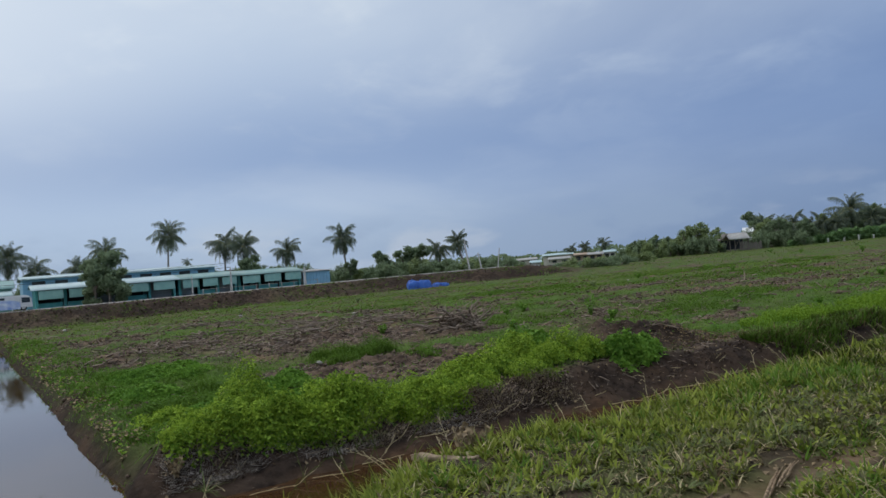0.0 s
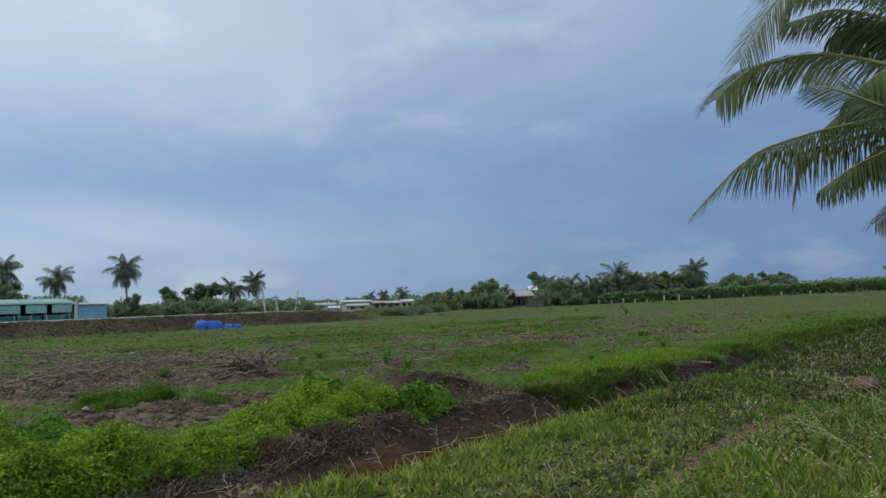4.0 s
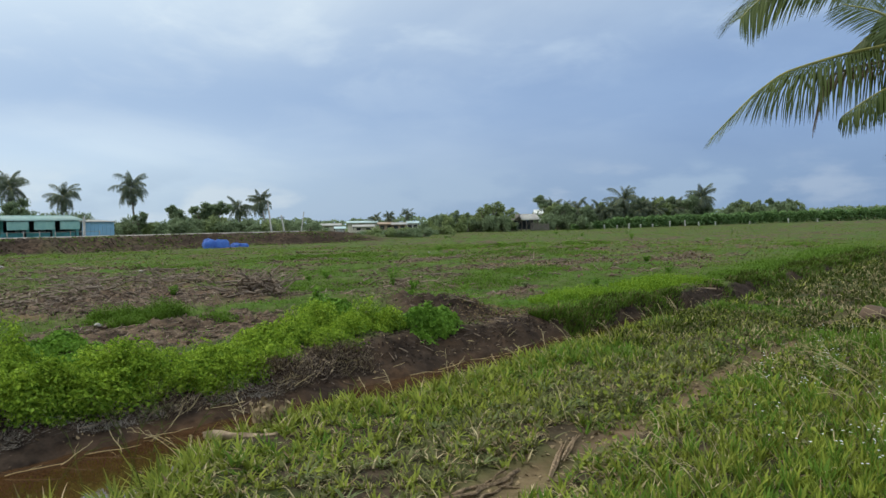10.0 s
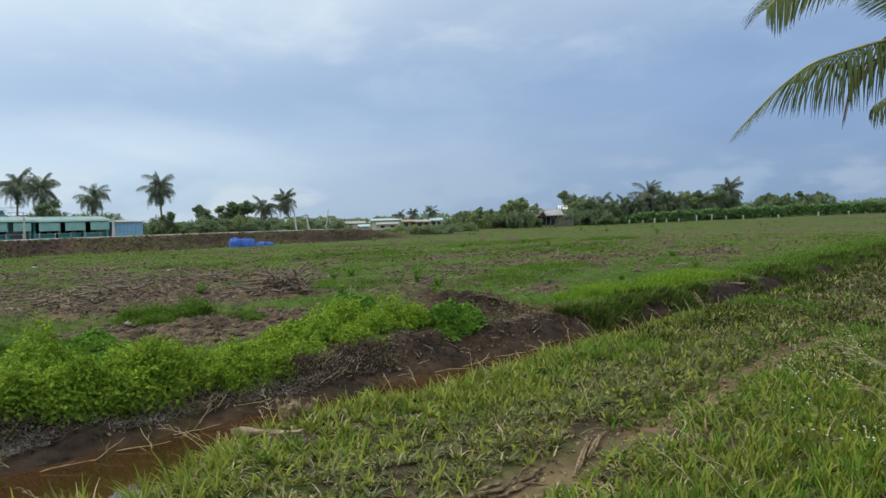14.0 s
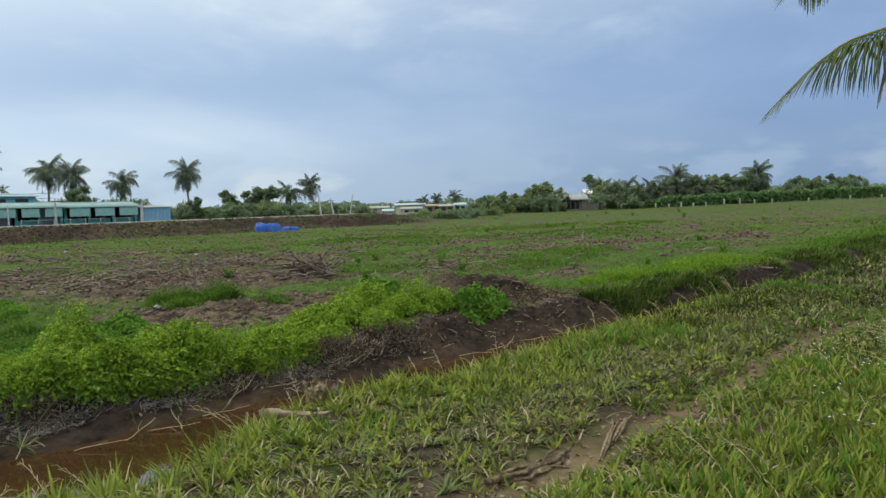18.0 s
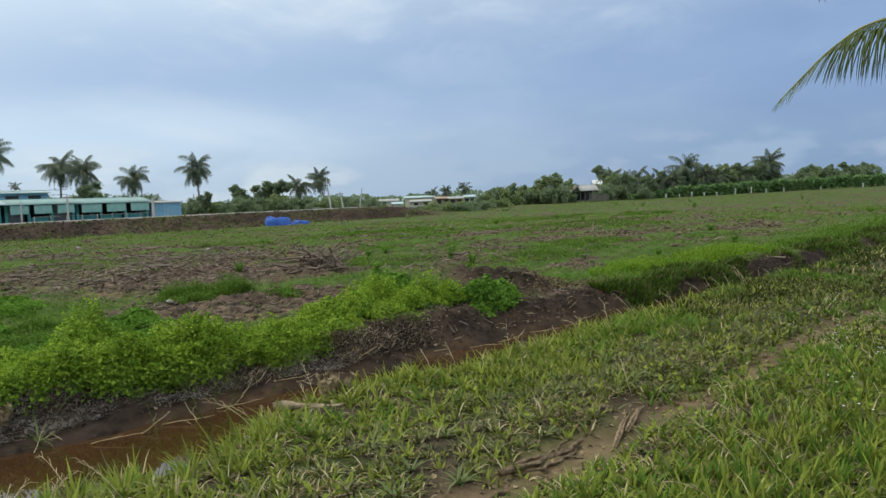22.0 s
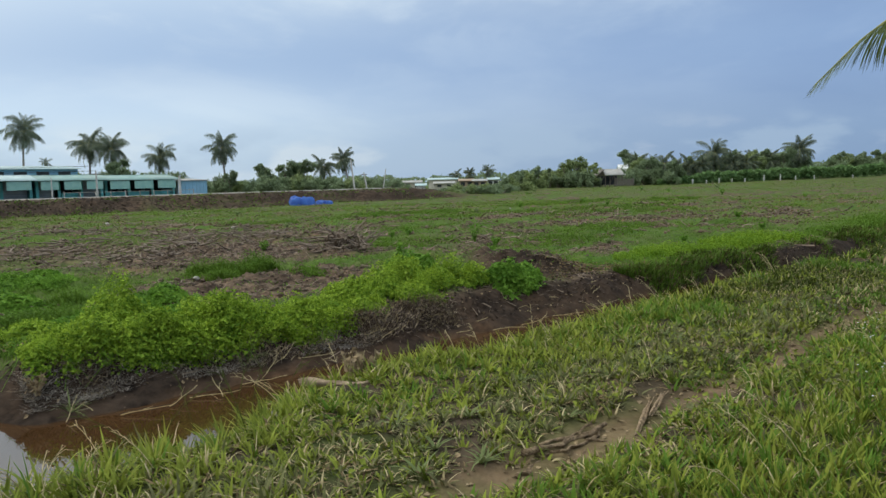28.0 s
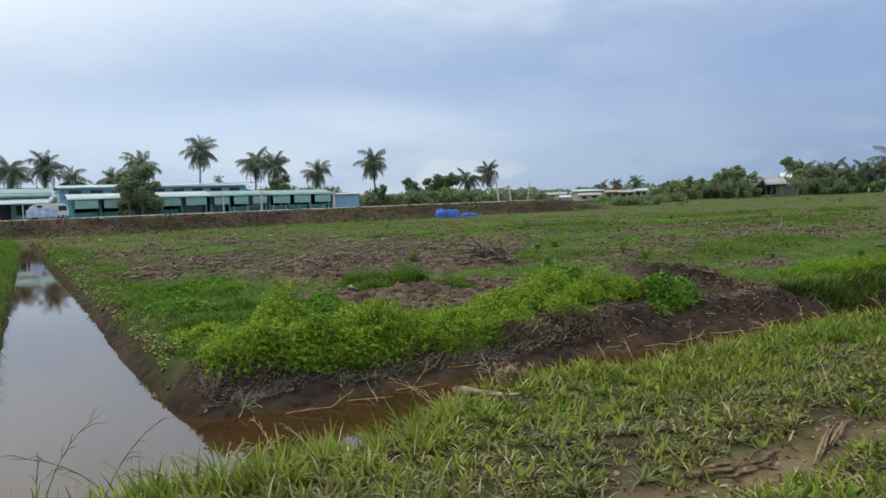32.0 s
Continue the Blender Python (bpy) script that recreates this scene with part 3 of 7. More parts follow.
def frond(length, az, rise, droop, leaflets, r, wide=0.055, hang=0.55, leaf_len=0.24, bend=0.0, tip_from=1.1, segs=1):
    """A coconut frond from the origin: its rib as a tube, its leaflets as folded strips."""
    t = np.linspace(0, 1, 12)
    el = radians(rise) - radians(droop) * t ** 1.3 - radians(bend) * smooth(t, 0.62, 0.70)
    step = length / 11
    h = np.cumsum(np.r_[0, np.cos(el[:-1])]) * step
    z = np.cumsum(np.r_[0, np.sin(el[:-1])]) * step
    a = radians(az)
    out = np.array([np.cos(a), np.sin(a), 0])
    side = np.array([-np.sin(a), np.cos(a), 0])
    pts = h[:, None] * out + z[:, None] * np.array([0, 0, 1.0])
    rib = tube(pts, np.linspace(0.035, 0.006, 12) * length / 4, 5)
    q, vs = [], []
    s = np.linspace(0.16, 0.99, leaflets)
    px = np.stack([np.interp(s, t, pts[:, k]) for k in range(3)], -1)
    ee = np.interp(s, t, el)
    tan = np.cos(ee)[:, None] * out + np.sin(ee)[:, None] * np.array([0, 0, 1.0])
    for sg in (-1, 1):
        ln = leaf_len * length * np.sin(np.pi * (0.12 + 0.80 * s)) ** 0.7 * r.uniform(0.85, 1.1, leaflets)
        if bend:
            ln = ln * (1 - 0.45 * smooth(s, 0.64, 0.78))
        fwd = 0.35 + 0.9 * s ** 2 + r.normal(0, 0.12, leaflets)
        hg = hang * r.uniform(0.45, 1.5, leaflets) * (1.0 - 0.35 * s)
        d = sg * side[None] + fwd[:, None] * tan
        d /= np.linalg.norm(d, axis=1)[:, None]
        w = wide * (0.6 + 0.4 * np.sin(np.pi * s))[:, None] * tan
        p = px + r.normal(0, 0.01, px.shape)
        rows = [(p - 0.25 * w, p + 0.25 * w)]
        for k in range(1, segs + 2):
            f = k / (segs + 1)
            drop = np.stack([0 * ln, 0 * ln, -hg * ln * f ** 1.7], -1)
            shrink = np.sqrt(np.maximum(1 - (hg * f) ** 2 * 0.5, 0.35))
            c = p + d * (ln * f * shrink)[:, None] + drop
            half = w * (0.5 * (1 - f) ** 0.6 + 0.02)
            rows.append((c - half, c + half))
        grid = np.stack([x for pair in rows for x in pair], 1)
        base = len(vs) and sum(len(x) for x in vs)
        n = 2 * len(rows)
        i0 = base + np.arange(leaflets)[:, None] * n + 2 * np.arange(len(rows) - 1)[None, :]
        q.append(np.stack([i0, i0 + 1, i0 + 3, i0 + 2], -1).reshape(-1, 4))
        vs.append(grid.reshape(-1, 3))
    return rib, (np.concatenate(vs), np.concatenate(q))


PALMS = {}


def palm_meshes(seed, fronds, length, leaflets=56):
    key = (seed, fronds, length)
    if key not in PALMS:
        r = np.random.default_rng(seed)
        ribs, leaves = [], []
        for k in range(fronds):
            layer = k / fronds
            rise = 84 - 156 * layer ** 1.1 + r.normal(0, 13)
            rib, leaf = frond(length * r.uniform(0.75, 1.12) * (1 - 0.12 * layer), k * 137.5 + r.normal(0, 20), rise, 58 + 62 * r.random(), leaflets, r, 0.021 * length, 1.3, 0.25)
            ribs.append(rib)
            leaves.append(leaf)
        PALMS[key] = (mesh_of("crown", *joined(leaves)), mesh_of("rib", *joined(ribs), True))
    return PALMS[key]


def coconut_palm(az, r_dist, crown_el, seed, size=3.0, fronds=34, lean=(0, 0), base_z=None, label=None, thick=0.125):
    """A palm whose crown's heart is seen at crown_el degrees above level, r_dist metres away."""
    x, y = polar(az, r_dist)
    base = float(height(*to_uv(x, y))) if base_z is None else base_z
    top = 1.6 + r_dist * math.tan(radians(crown_el)) - base
    palm = anchor("coconut_palm", x, y, base - 0.05, seed * 47 % 360, label or "tall coconut palm with a thin grey trunk and feathery crown", "palm tree", "palms along the road")
    t = np.linspace(0, 1, 9)
    path = np.stack([lean[0] * t ** 1.6, lean[1] * t ** 1.6, top * t], -1)
    rot = Matrix.Rotation(-radians(seed * 47 % 360), 3, "Z")
    path = np.array([rot @ Vector(p) for p in path])
    rad = thick * (1.35 - 0.6 * t) + 0.12 * np.exp(-t * 14)
    part("trunk", mesh_of("trunk", *tube(path, rad, 8), True), M_PALM_BARK, palm)
    crown, rib = palm_meshes(1 + seed % 4, fronds, size)
    c = part("crown", crown, M_PALM_HAZED, palm)
    c.location = path[-1]
    b = part("rib", rib, M_RIB, c)
    return palm


def leaf_cloud(blobs, count, size, r):
    """Small folded leaves over lumpy blobs: x, y, z, rx, rz."""
    vs = []
    per = count // len(blobs)
    for (x, y, z, rx, rz) in blobs:
        d = r.normal(0, 1, (per, 3))
        d /= np.linalg.norm(d, axis=1)[:, None]
        rad = np.clip(np.abs(r.normal(0.72, 0.24, per)), 0, 1.2)
        p = d * rad[:, None] * np.array([rx, rx, rz]) + np.array([x, y, z])
        a = r.normal(0, 1, (per, 3))
        a /= np.linalg.norm(a, axis=1)[:, None]
        b = np.cross(a, d + r.normal(0, 0.5, (per, 3)))
        b /= np.linalg.norm(b, axis=1)[:, None] + 1e-9
        s = size * r.uniform(0.6, 1.4, per)[:, None]
        vs.append(np.stack([p - a * s, p + b * s * 0.5, p + a * s, p - b * s * 0.5], 1))
    v = np.concatenate(vs).reshape(-1, 3)
    return v, np.arange(len(v)).reshape(-1, 4)


TREES = {}


def tree_meshes(seed, wide=1.0, leaves=9500, leaf=0.15):
    """Trunk, limbs and crown of a broad tree one unit of 5 m high."""
    key = (seed, wide, leaves)
    if key not in TREES:
        r = np.random.default_rng(100 + seed)
        limbs, blobs = [], []
        limbs.append(tube([(0, 0, -0.2), (0.05, 0.02, 0.8), (0.0, 0.08, 1.7), (0.1, 0.1, 3.6)], [0.17, 0.13, 0.10, 0.03], 7))
        for k in range(13):
            a, z0 = k * 2.4 + r.normal(0, 0.3), r.uniform(0.6, 2.4)
            z1 = 0.9 + 3.5 * ((k * 0.618) % 1)
            rr = wide * r.uniform(0.55, 1.0) * 1.75 * math.sqrt(max(0.05, 1 - ((z1 - 2.4) / 2.4) ** 2))
            e = (rr * math.cos(a), rr * math.sin(a), z1)
            limbs.append(tube([(0.03, 0.05, min(z0, z1)), (0.5 * e[0], 0.5 * e[1], 0.35 * z0 + 0.65 * z1), e], [0.06, 0.04, 0.015], 5))
            for q in range(3):
                o = r.normal(0, 0.38, 3)
                blobs.append((e[0] + o[0], e[1] + o[1], min(4.7, e[2] + 0.9 * o[2]), r.uniform(0.35, 0.75), r.uniform(0.32, 0.6)))
        TREES[key] = (mesh_of("trunk", *joined(limbs), True), mesh_of("crown", *leaf_cloud(blobs, leaves, leaf, r)))
    return TREES[key]


def broad_tree(az, r_dist, top_el, seed, wide=1.0, material=None, label=None, squash=1.0, name="tree", base_z=None, leaves=9500):
    x, y = polar(az, r_dist)
    base = float(height(*to_uv(x, y))) if base_z is None else base_z
    h = (1.6 + r_dist * math.tan(radians(top_el)) - base) / 5.0
    tree = anchor(name, x, y, base - 0.05, seed * 71 % 360, label or "dense dark green broadleaf tree", "tree", "trees at the field's edge")
    tree.scale = (h * squash, h * squash, h)
    trunk, crown = tree_meshes(seed % 5, wide, leaves)
    part("trunk", trunk, M_TRUNK, tree)
    c = part("crown", crown, None, tree)
    if not crown.materials:
        crown.materials.append(M_TREE_HAZED)
    if material:
        c.material_slots[0].link = "OBJECT"
        c.material_slots[0].material = material
    return tree


def bush_meshes(seed, leaves=2600):
    key = ("bush", seed)
    if key not in TREES:
        r = np.random.default_rng(300 + seed)
        blobs = [(r.uniform(-1.3, 1.3), r.uniform(-0.8, 0.8), r.uniform(0.15, 1.0), r.uniform(0.25, 0.55), r.uniform(0.2, 0.42)) for _ in range(16)]
        stems = [tube([(0, 0, -0.05), (0.5 * b[0], 0.5 * b[1], 0.4 * b[2]), b[:3]], [0.05, 0.035, 0.02], 5) for b in blobs[:5]]
        TREES[key] = (mesh_of("branchwork", *joined(stems), True), mesh_of("foliage", *leaf_cloud(blobs, leaves, 0.085, r)))
    return TREES[key]


def bush(az, r_dist, top_el, seed, width=None, material=None, label=None):
    x, y = polar(az, r_dist)
    base = float(height(*to_uv(x, y)))
    h = max(0.5, (1.6 + r_dist * math.tan(radians(top_el)) - base) / 1.3)
    ob = anchor("bush", x, y, base - 0.03, -az + seed * 13 % 40 - 20, label or "thick green bush at the edge of the field", "bush", "bushes at the field's edge")
    w = h if width is None else width / 3.0
    ob.scale = (w, max(h, w * 0.6), h)
    st, fo = bush_meshes(seed % 4)
    part("branchwork", st, M_TRUNK, ob)
    f = part("foliage", fo, None, ob)
    if not fo.materials:
        fo.materials.append(M_TREE_HAZED)
    if material:
        f.material_slots[0].link = "OBJECT"
        f.material_slots[0].material = material
    return ob


# ---- the road and what stands along it ----


def build_road():
    bm = bmesh.new()
    us = np.linspace(-60, 70, 66)
    rows = []
    for u in us:
        row = []
        for v, dz in ((71.0, 0.02), (71.4, 0.06), (74.5, 0.10), (77.6, 0.06), (78.0, 0.02)):
            row.append(bm.verts.new((*xy(u, v), float(height(u, v)) + dz)))
        rows.append(row)
    for a, b in zip(rows, rows[1:]):
        for k in range(4):
            bm.faces.new((a[k], b[k], b[k + 1], a[k + 1]))
    ob = part("road", bm, M_ROAD)
    tagged(ob, "narrow dusty grey road on a low embankment", "road", kind="structure")


build_road()

ROW_ROT = math.degrees(math.atan2(UY, UX))


def row_anchor(name, u, v, z, label, category, group="", rz=0.0):
    x, y = xy(u, v)
    return anchor(name, x, y, z, ROW_ROT + rz, label, category, group)


def sheet_roof(width, y0, z0, y1, z1, thick=0.05, pitch=0.25):
    """A corrugated roof sheet, rising from y0, z0 to y1, z1."""
    n = max(4, int(width / pitch) * 2)
    x = np.linspace(0, width, n + 1)
    w = 0.025 * np.where(np.arange(n + 1) % 2, 1, -1)
    top = [np.stack([x, 0 * x + yy, w + zz], -1) for yy, zz in ((y0, z0), (y1, z1))]
    low = [t - [0, 0, thick] for t in top]
    v = np.concatenate(top + low)
    m = n + 1
    i = np.arange(n)
    f = [np.stack([i, i + 1, i + m + 1, i + m], -1), np.stack([i + 2 * m, i + 3 * m, i + 3 * m + 1, i + 2 * m + 1], -1),
         np.stack([i, i + 2 * m, i + 2 * m + 1, i + 1], -1), np.stack([i + m, i + m + 1, i + 3 * m + 1, i + 3 * m], -1)]
    f.append(np.array([[0, m, 3 * m, 2 * m], [n, n + 2 * m, n + 3 * m, n + m]]))
    return mesh_of("roof", v, np.concatenate(f))


BLD_Z = 0.60


def kiosk_row(u0, bays, bay, eave, depth, label, roof_mat, open_bays=(), v=82.0):
    """Low market stalls under one roof: pillars, panels over the openings, shutters or dark bays."""
    w = bays * bay
    b = row_anchor("market_building", u0, v, BLD_Z, label, "building", "roadside stalls")
    part("back_wall", boxed(0, w, depth - 0.15, depth, 0, eave + 0.5), M_TEAL_PALE, b)
    for x in (0.0, w - 0.15):
        part("end_wall", boxed(x, x + 0.15, 0.75, depth - 0.15, 0, eave + 0.2), M_TEAL, b)
    part("floor_slab", boxed(-0.2, w + 0.2, -0.3, depth - 0.16, -0.3, 0.06), M_CONCRETE, b)
    for k in range(bays + 1):
        x = min(max(k * bay, 0.13), w - 0.13)
        part("pillar", boxed(x - 0.13, x + 0.13, 0.5, 0.74, 0.06, eave), M_TEAL, b)
    for k in range(bays):
        x0, x1 = k * bay + 0.27, (k + 1) * bay - 0.27
        part("panel", boxed(x0, x1, -0.50, -0.45, eave - 0.98, eave - 0.09), M_TEAL_PALE, b, "pale teal sheet panel over the stall opening")
        if k in open_bays:
            part("counter", boxed(x0, x1, 0.9, 1.4, 0.06, 0.85), M_TEAL, b)
            part("partition", boxed(x0, x1, depth * 0.6, depth * 0.6 + 0.1, 0.06, eave), M_DARK, b)
        else:
            # every second sheet is near-black, painted as a dark open bay
            part("shutter", boxed(x0, x1, 1.5, 1.58, 0.06, eave - 0.1), M_DARK if k % 2 else M_SHUTTER, b)
    part("roof", sheet_roof(w + 0.8, -0.6, eave + 0.02, depth * 0.55, eave + 0.62), roof_mat, b).location = (-0.4, 0, 0)
    part("rear_roof", sheet_roof(w + 0.8, depth * 0.55, eave + 0.66, depth + 0.5, eave + 0.25), roof_mat, b).location = (-0.4, 0, 0)
    return b


def plank_wall(u0, width, h, depth, v, label, material):
    b = row_anchor("shed", u0, v, BLD_Z, label, "building", "roadside stalls")
    n = int(width / 0.45)
    for k in range(n):
        x = k * width / n
        part("sheet", boxed(x + 0.01, x + width / n - 0.01, 0, 0.04 + 0.02 * (k % 2), 0, h - 0.05 * (k % 3 == 0)), material, b)
    part("side_wall", boxed(width - 0.08, width, 0.07, depth, 0, h), material, b)
    part("body", boxed(0.05, width - 0.1, 0.09, depth - 0.1, 0, h - 0.1), M_SHUTTER, b)
    part("roof", sheet_roof(width + 0.3, -0.2, h + 0.02, depth, h + 0.3), M_ROOF_GREY, b).location = (-0.15, 0, 0)
    return b


kiosk_row(4.3, 5, 2.75, 2.22, 5.0, "long low teal market stalls with a pale sheet roof", M_ROOF, (0, 1, 3))
kiosk_row(18.4, 3, 2.2, 2.18, 5.0, "teal market stalls with grey shutters beside the road", M_ROOF_GREEN, (1,))
kiosk_row(25.2, 3, 2.6, 2.12, 6.0, "teal stalls with green panels and a wide green roof", M_ROOF_GREEN, (0, 1, 2))
plank_wall(33.2, 3.6, 1.95, 5.0, 82.1, "light blue sheet-metal shed at the end of the stalls", M_BLUE_WALL)


def far_hall():
    """The longer hall behind the stalls."""
    b = row_anchor("hall", 3.6, 90.0, 0.5, "long pale blue hall with a sheet roof behind the stalls", "building", "roadside stalls")
    part("front_wall", boxed(0, 21, 0, 0.2, 0, 3.7), M_BLUE_WALL, b)
    part("back_wall", boxed(0, 21, 7.8, 8, 0, 3.7), M_BLUE_WALL, b)
    for x in (0.0, 20.8):
        part("gable_wall", boxed(x, x + 0.2, 0.2, 7.8, 0, 3.7), M_BLUE_WALL, b)
    for k in range(9):
        part("window", boxed(0.9 + 2.25 * k, 2.2 + 2.25 * k, -0.03, -0.002, 2.75, 3.45), M_DARK, b)
    part("roof", sheet_roof(21.6, -0.5, 3.74, 4.0, 4.2), M_ROOF, b).location = (-0.3, 0, 0)
    part("rear_roof", sheet_roof(21.6, 4.0, 4.2, 8.5, 3.74), M_ROOF, b).location = (-0.3, 0, 0)


far_hall()


def left_house(u0, w, h, v, label, wall, roof):
    b = row_anchor("house", u0, v, BLD_Z, label, "house", "houses by the road")
    part("front_wall", boxed(0, w, 1.6, 1.8, 0, h), wall, b)
    part("back_wall", boxed(0, w, 6.0, 6.2, 0, h), wall, b)
    for x in (0.0, w - 0.2):
        part("side_wall", boxed(x, x + 0.2, 1.8, 6.0, 0, h), wall, b)
    part("door", boxed(0.5, 1.5, 1.55, 1.598, 0.02, 2.0), M_DARK, b)
    part("window", boxed(2.0, 3.4, 1.55, 1.598, 0.8, 1.8), M_DARK, b)
    part("roof", sheet_roof(w + 0.6, 1.2, h + 0.02, 3.8, h + 0.9), roof, b).location = (-0.3, 0, 0)
    part("rear_roof", sheet_roof(w + 0.6, 3.8, h + 0.92, 6.6, h + 0.02), roof, b).location = (-0.3, 0, 0)
    part("awning", sheet_roof(w, -1.4, h - 0.75, 1.3, h - 0.25), M_ROOF, b)
    for x in (0.1, w * 0.5, w - 0.2):
        part("post", boxed(x, x + 0.1, -1.3, -1.2, 0, h - 0.82), M_WHITE, b)


left_house(-2.6, 5.0, 2.7, 83.0, "small pale green house with a sheet awning by the road", M_TEAL_PALE, M_ROOF_GREEN)
left_house(-9.5, 6.0, 2.5, 84.0, "low house with a white awning by the road", M_WALL, M_ROOF)


def parked_van(u, v):
    x, y = xy(u, v)
    van = anchor("van", x, y, float(height(u, v)) + 0.09, ROW_ROT, "white van partly covered with a blue sheet, parked at the roadside", "van")
    van.scale = (0.8, 0.85, 0.74)
    bm = bmesh.new()
    prof = [(0, 0.35), (0, 1.0), (0.35, 1.55), (0.9, 1.85), (3.7, 1.85), (4.1, 1.5), (4.2, 0.35)]
    a = [bm.verts.new((px, 0, pz)) for px, pz in prof]
    c = [bm.verts.new((px, 1.65, pz)) for px, pz in prof]
    bm.faces.new(a[::-1])
    bm.faces.new(c)
    for k in range(len(prof)):
        n = (k + 1) % len(prof)
        bm.faces.new((a[k], a[n], c[n], c[k]))
    bmesh.ops.recalc_face_normals(bm, faces=bm.faces)
    bmesh.ops.bevel(bm, geom=bm.edges[:], offset=0.07, segments=2, affect="EDGES")
    body = part("body", bm, M_WHITE, van)
    # the sheet hangs in folds over the front and the side
    g = 22
    X, Z = np.meshgrid(np.linspace(-0.05, 3.0, g), np.linspace(0.12, 1, 9))
    fold = 0.5 * fbm(X * 3.1, Z * 0.7, 91) + 0.5 * fbm(X * 7, Z * 1.5, 92)
    top = 1.08 + 0.22 * np.sin(1.1 * X) + 0.1 * fbm(X * 2, X * 0, 93)
    i = np.arange(8)[:, None] * g + np.arange(g - 1)[None, :]
    pts = np.stack([X, -0.05 - 0.22 * fold * (1.15 - Z), 0.08 + (top - 0.08) * Z], -1)
    part("sheet", mesh_of("sheet", pts, np.stack([i, i + 1, i + g + 1, i + g], -1).reshape(-1, 4), True), M_TARP_PALE, van, "creased blue and white plastic sheet")
    part("window", boxed(3.15, 3.95, -0.02, -0.004, 0.95, 1.55), M_GLASS, body)
    part("window", boxed(1.05, 1.55, -0.02, -0.004, 1.38, 1.66), M_GLASS, body)
    for px in (0.8, 3.3):
        for py in (0.02, 1.45):
            bm = bmesh.new()
            bmesh.ops.create_cone(bm, cap_ends=True, segments=20, radius1=0.32, radius2=0.32, depth=0.2, matrix=Matrix.Translation((px, py + 0.1, 0.32)) @ Matrix.Rotation(radians(90), 4, "X"))
            wheel = part("wheel", bm, M_RUBBER, van)
            bm = bmesh.new()
            bmesh.ops.create_cone(bm, cap_ends=True, segments=16, radius1=0.18, radius2=0.16, depth=0.04, matrix=Matrix.Translation((px, py - 0.02, 0.32)) @ Matrix.Rotation(radians(90), 4, "X"))
            part("rim", bm, M_CONCRETE, wheel)


parked_van(0.2, 72.2)


def tarp_heap(u, v, w, d, h, seed, label):
    r = np.random.default_rng(seed)
    x, y = xy(u, v)
    g = 24
    s = np.linspace(-1, 1, g)
    X, Y = np.meshgrid(s, s)
    e = np.clip(1.1 - np.maximum(np.abs(X), np.abs(Y)) ** 9, 0.0, 1.0)
    Z = h * (0.10 + 0.90 * e ** 0.6 * (0.88 + 0.12 * np.cos(2.3 * X + seed) * np.cos(1.3 * Y))) + 0.5 * h * (np.abs(fbm(X * 2.2 + 0.8 * Y + seed, Y * 4.5, 40 + seed) - 0.5) * 2 - 0.3) - 0.1
    Z = np.where(np.maximum(np.abs(X), np.abs(Y)) > 0.99, -0.15, Z)
    i = np.arange(g - 1)[:, None] * g + np.arange(g - 1)[None, :]
    me = mesh_of("tarpaulin", np.stack([X * w / 2, Y * d / 2, Z], -1), np.stack([i, i + 1, i + g + 1, i + g], -1).reshape(-1, 4), True)
    t = part("tarpaulin", me, M_TARP)
    t.matrix_world = pose(x, y, float(height(u, v)), 0, 0, 14 + seed * 9)
    return tagged(t, label, "tarpaulin", "blue tarpaulins")


tarp_heap(40.1, 66.0, 2.7, 2.0, 0.95, 1, "tall heap under a creased bright blue tarpaulin")
tarp_heap(42.7, 65.6, 1.7, 1.4, 0.55, 2, "low heap under a creased bright blue tarpaulin")


def pole(az, r_dist, top_el, lean=0.0, thick=0.11, label="weathered concrete power pole beside the road", arm=True):
    x, y = polar(az, r_dist)
    base = float(height(*to_uv(x, y)))
    top = 1.6 + r_dist * math.tan(radians(top_el)) - base
    p = anchor("power_pole", x, y, base - 0.1, -az, label, "pole", "poles along the road")
    dxy = lean * top
    part("shaft", mesh_of("shaft", *tube([(0, 0, 0), (dxy * 0.5, 0, top * 0.5), (dxy, 0, top)], [thick, thick * 0.85, thick * 0.7], 8), True), M_CONCRETE, p)
    if arm:
        part("crossarm", boxed(dxy - 0.4, dxy + 0.4, -0.05, 0.05, top - 0.35, top - 0.25), M_PLANK, p)
    return p


pole(-28.3, 82.5, 1.5)
pole(-22.6, 80.0, 1.05, arm=False, thick=0.15, label="white painted concrete post beside the stalls")
pole(-31.2, 80.5, 1.1, thick=0.07, arm=False)
pole(-8.2, 92, 1.0, -0.16)
pole(-9.2, 93, 2.1, -0.10, 0.12, arm=False)
pole(-6.9, 95, 1.25, 0.16, arm=False, thick=0.08)

def railing(u0, u1, v):
    x, y = xy(u0, v)
    f = anchor("roadside_railing", x, y, float(height(u0, v)), ROW_ROT, "low whitish pipe railing along the road", "railing")
    n = int((u1 - u0) / 1.5)
    for k in range(n + 1):
        part("post", boxed(k * 1.5 - 0.035, k * 1.5 + 0.035, -0.035, 0.035, -0.1, 0.62, 0.008), M_CONCRETE, f)
    for z in (0.55,):
        part("rail", mesh_of("rail", *tube([(0, -0.08, z), ((u1 - u0) * 0.5, -0.08, z - 0.02), (u1 - u0, -0.08, z)], [0.02] * 3, 6), True), M_STONE, f)


railing(20.0, 33.5, 78.4)

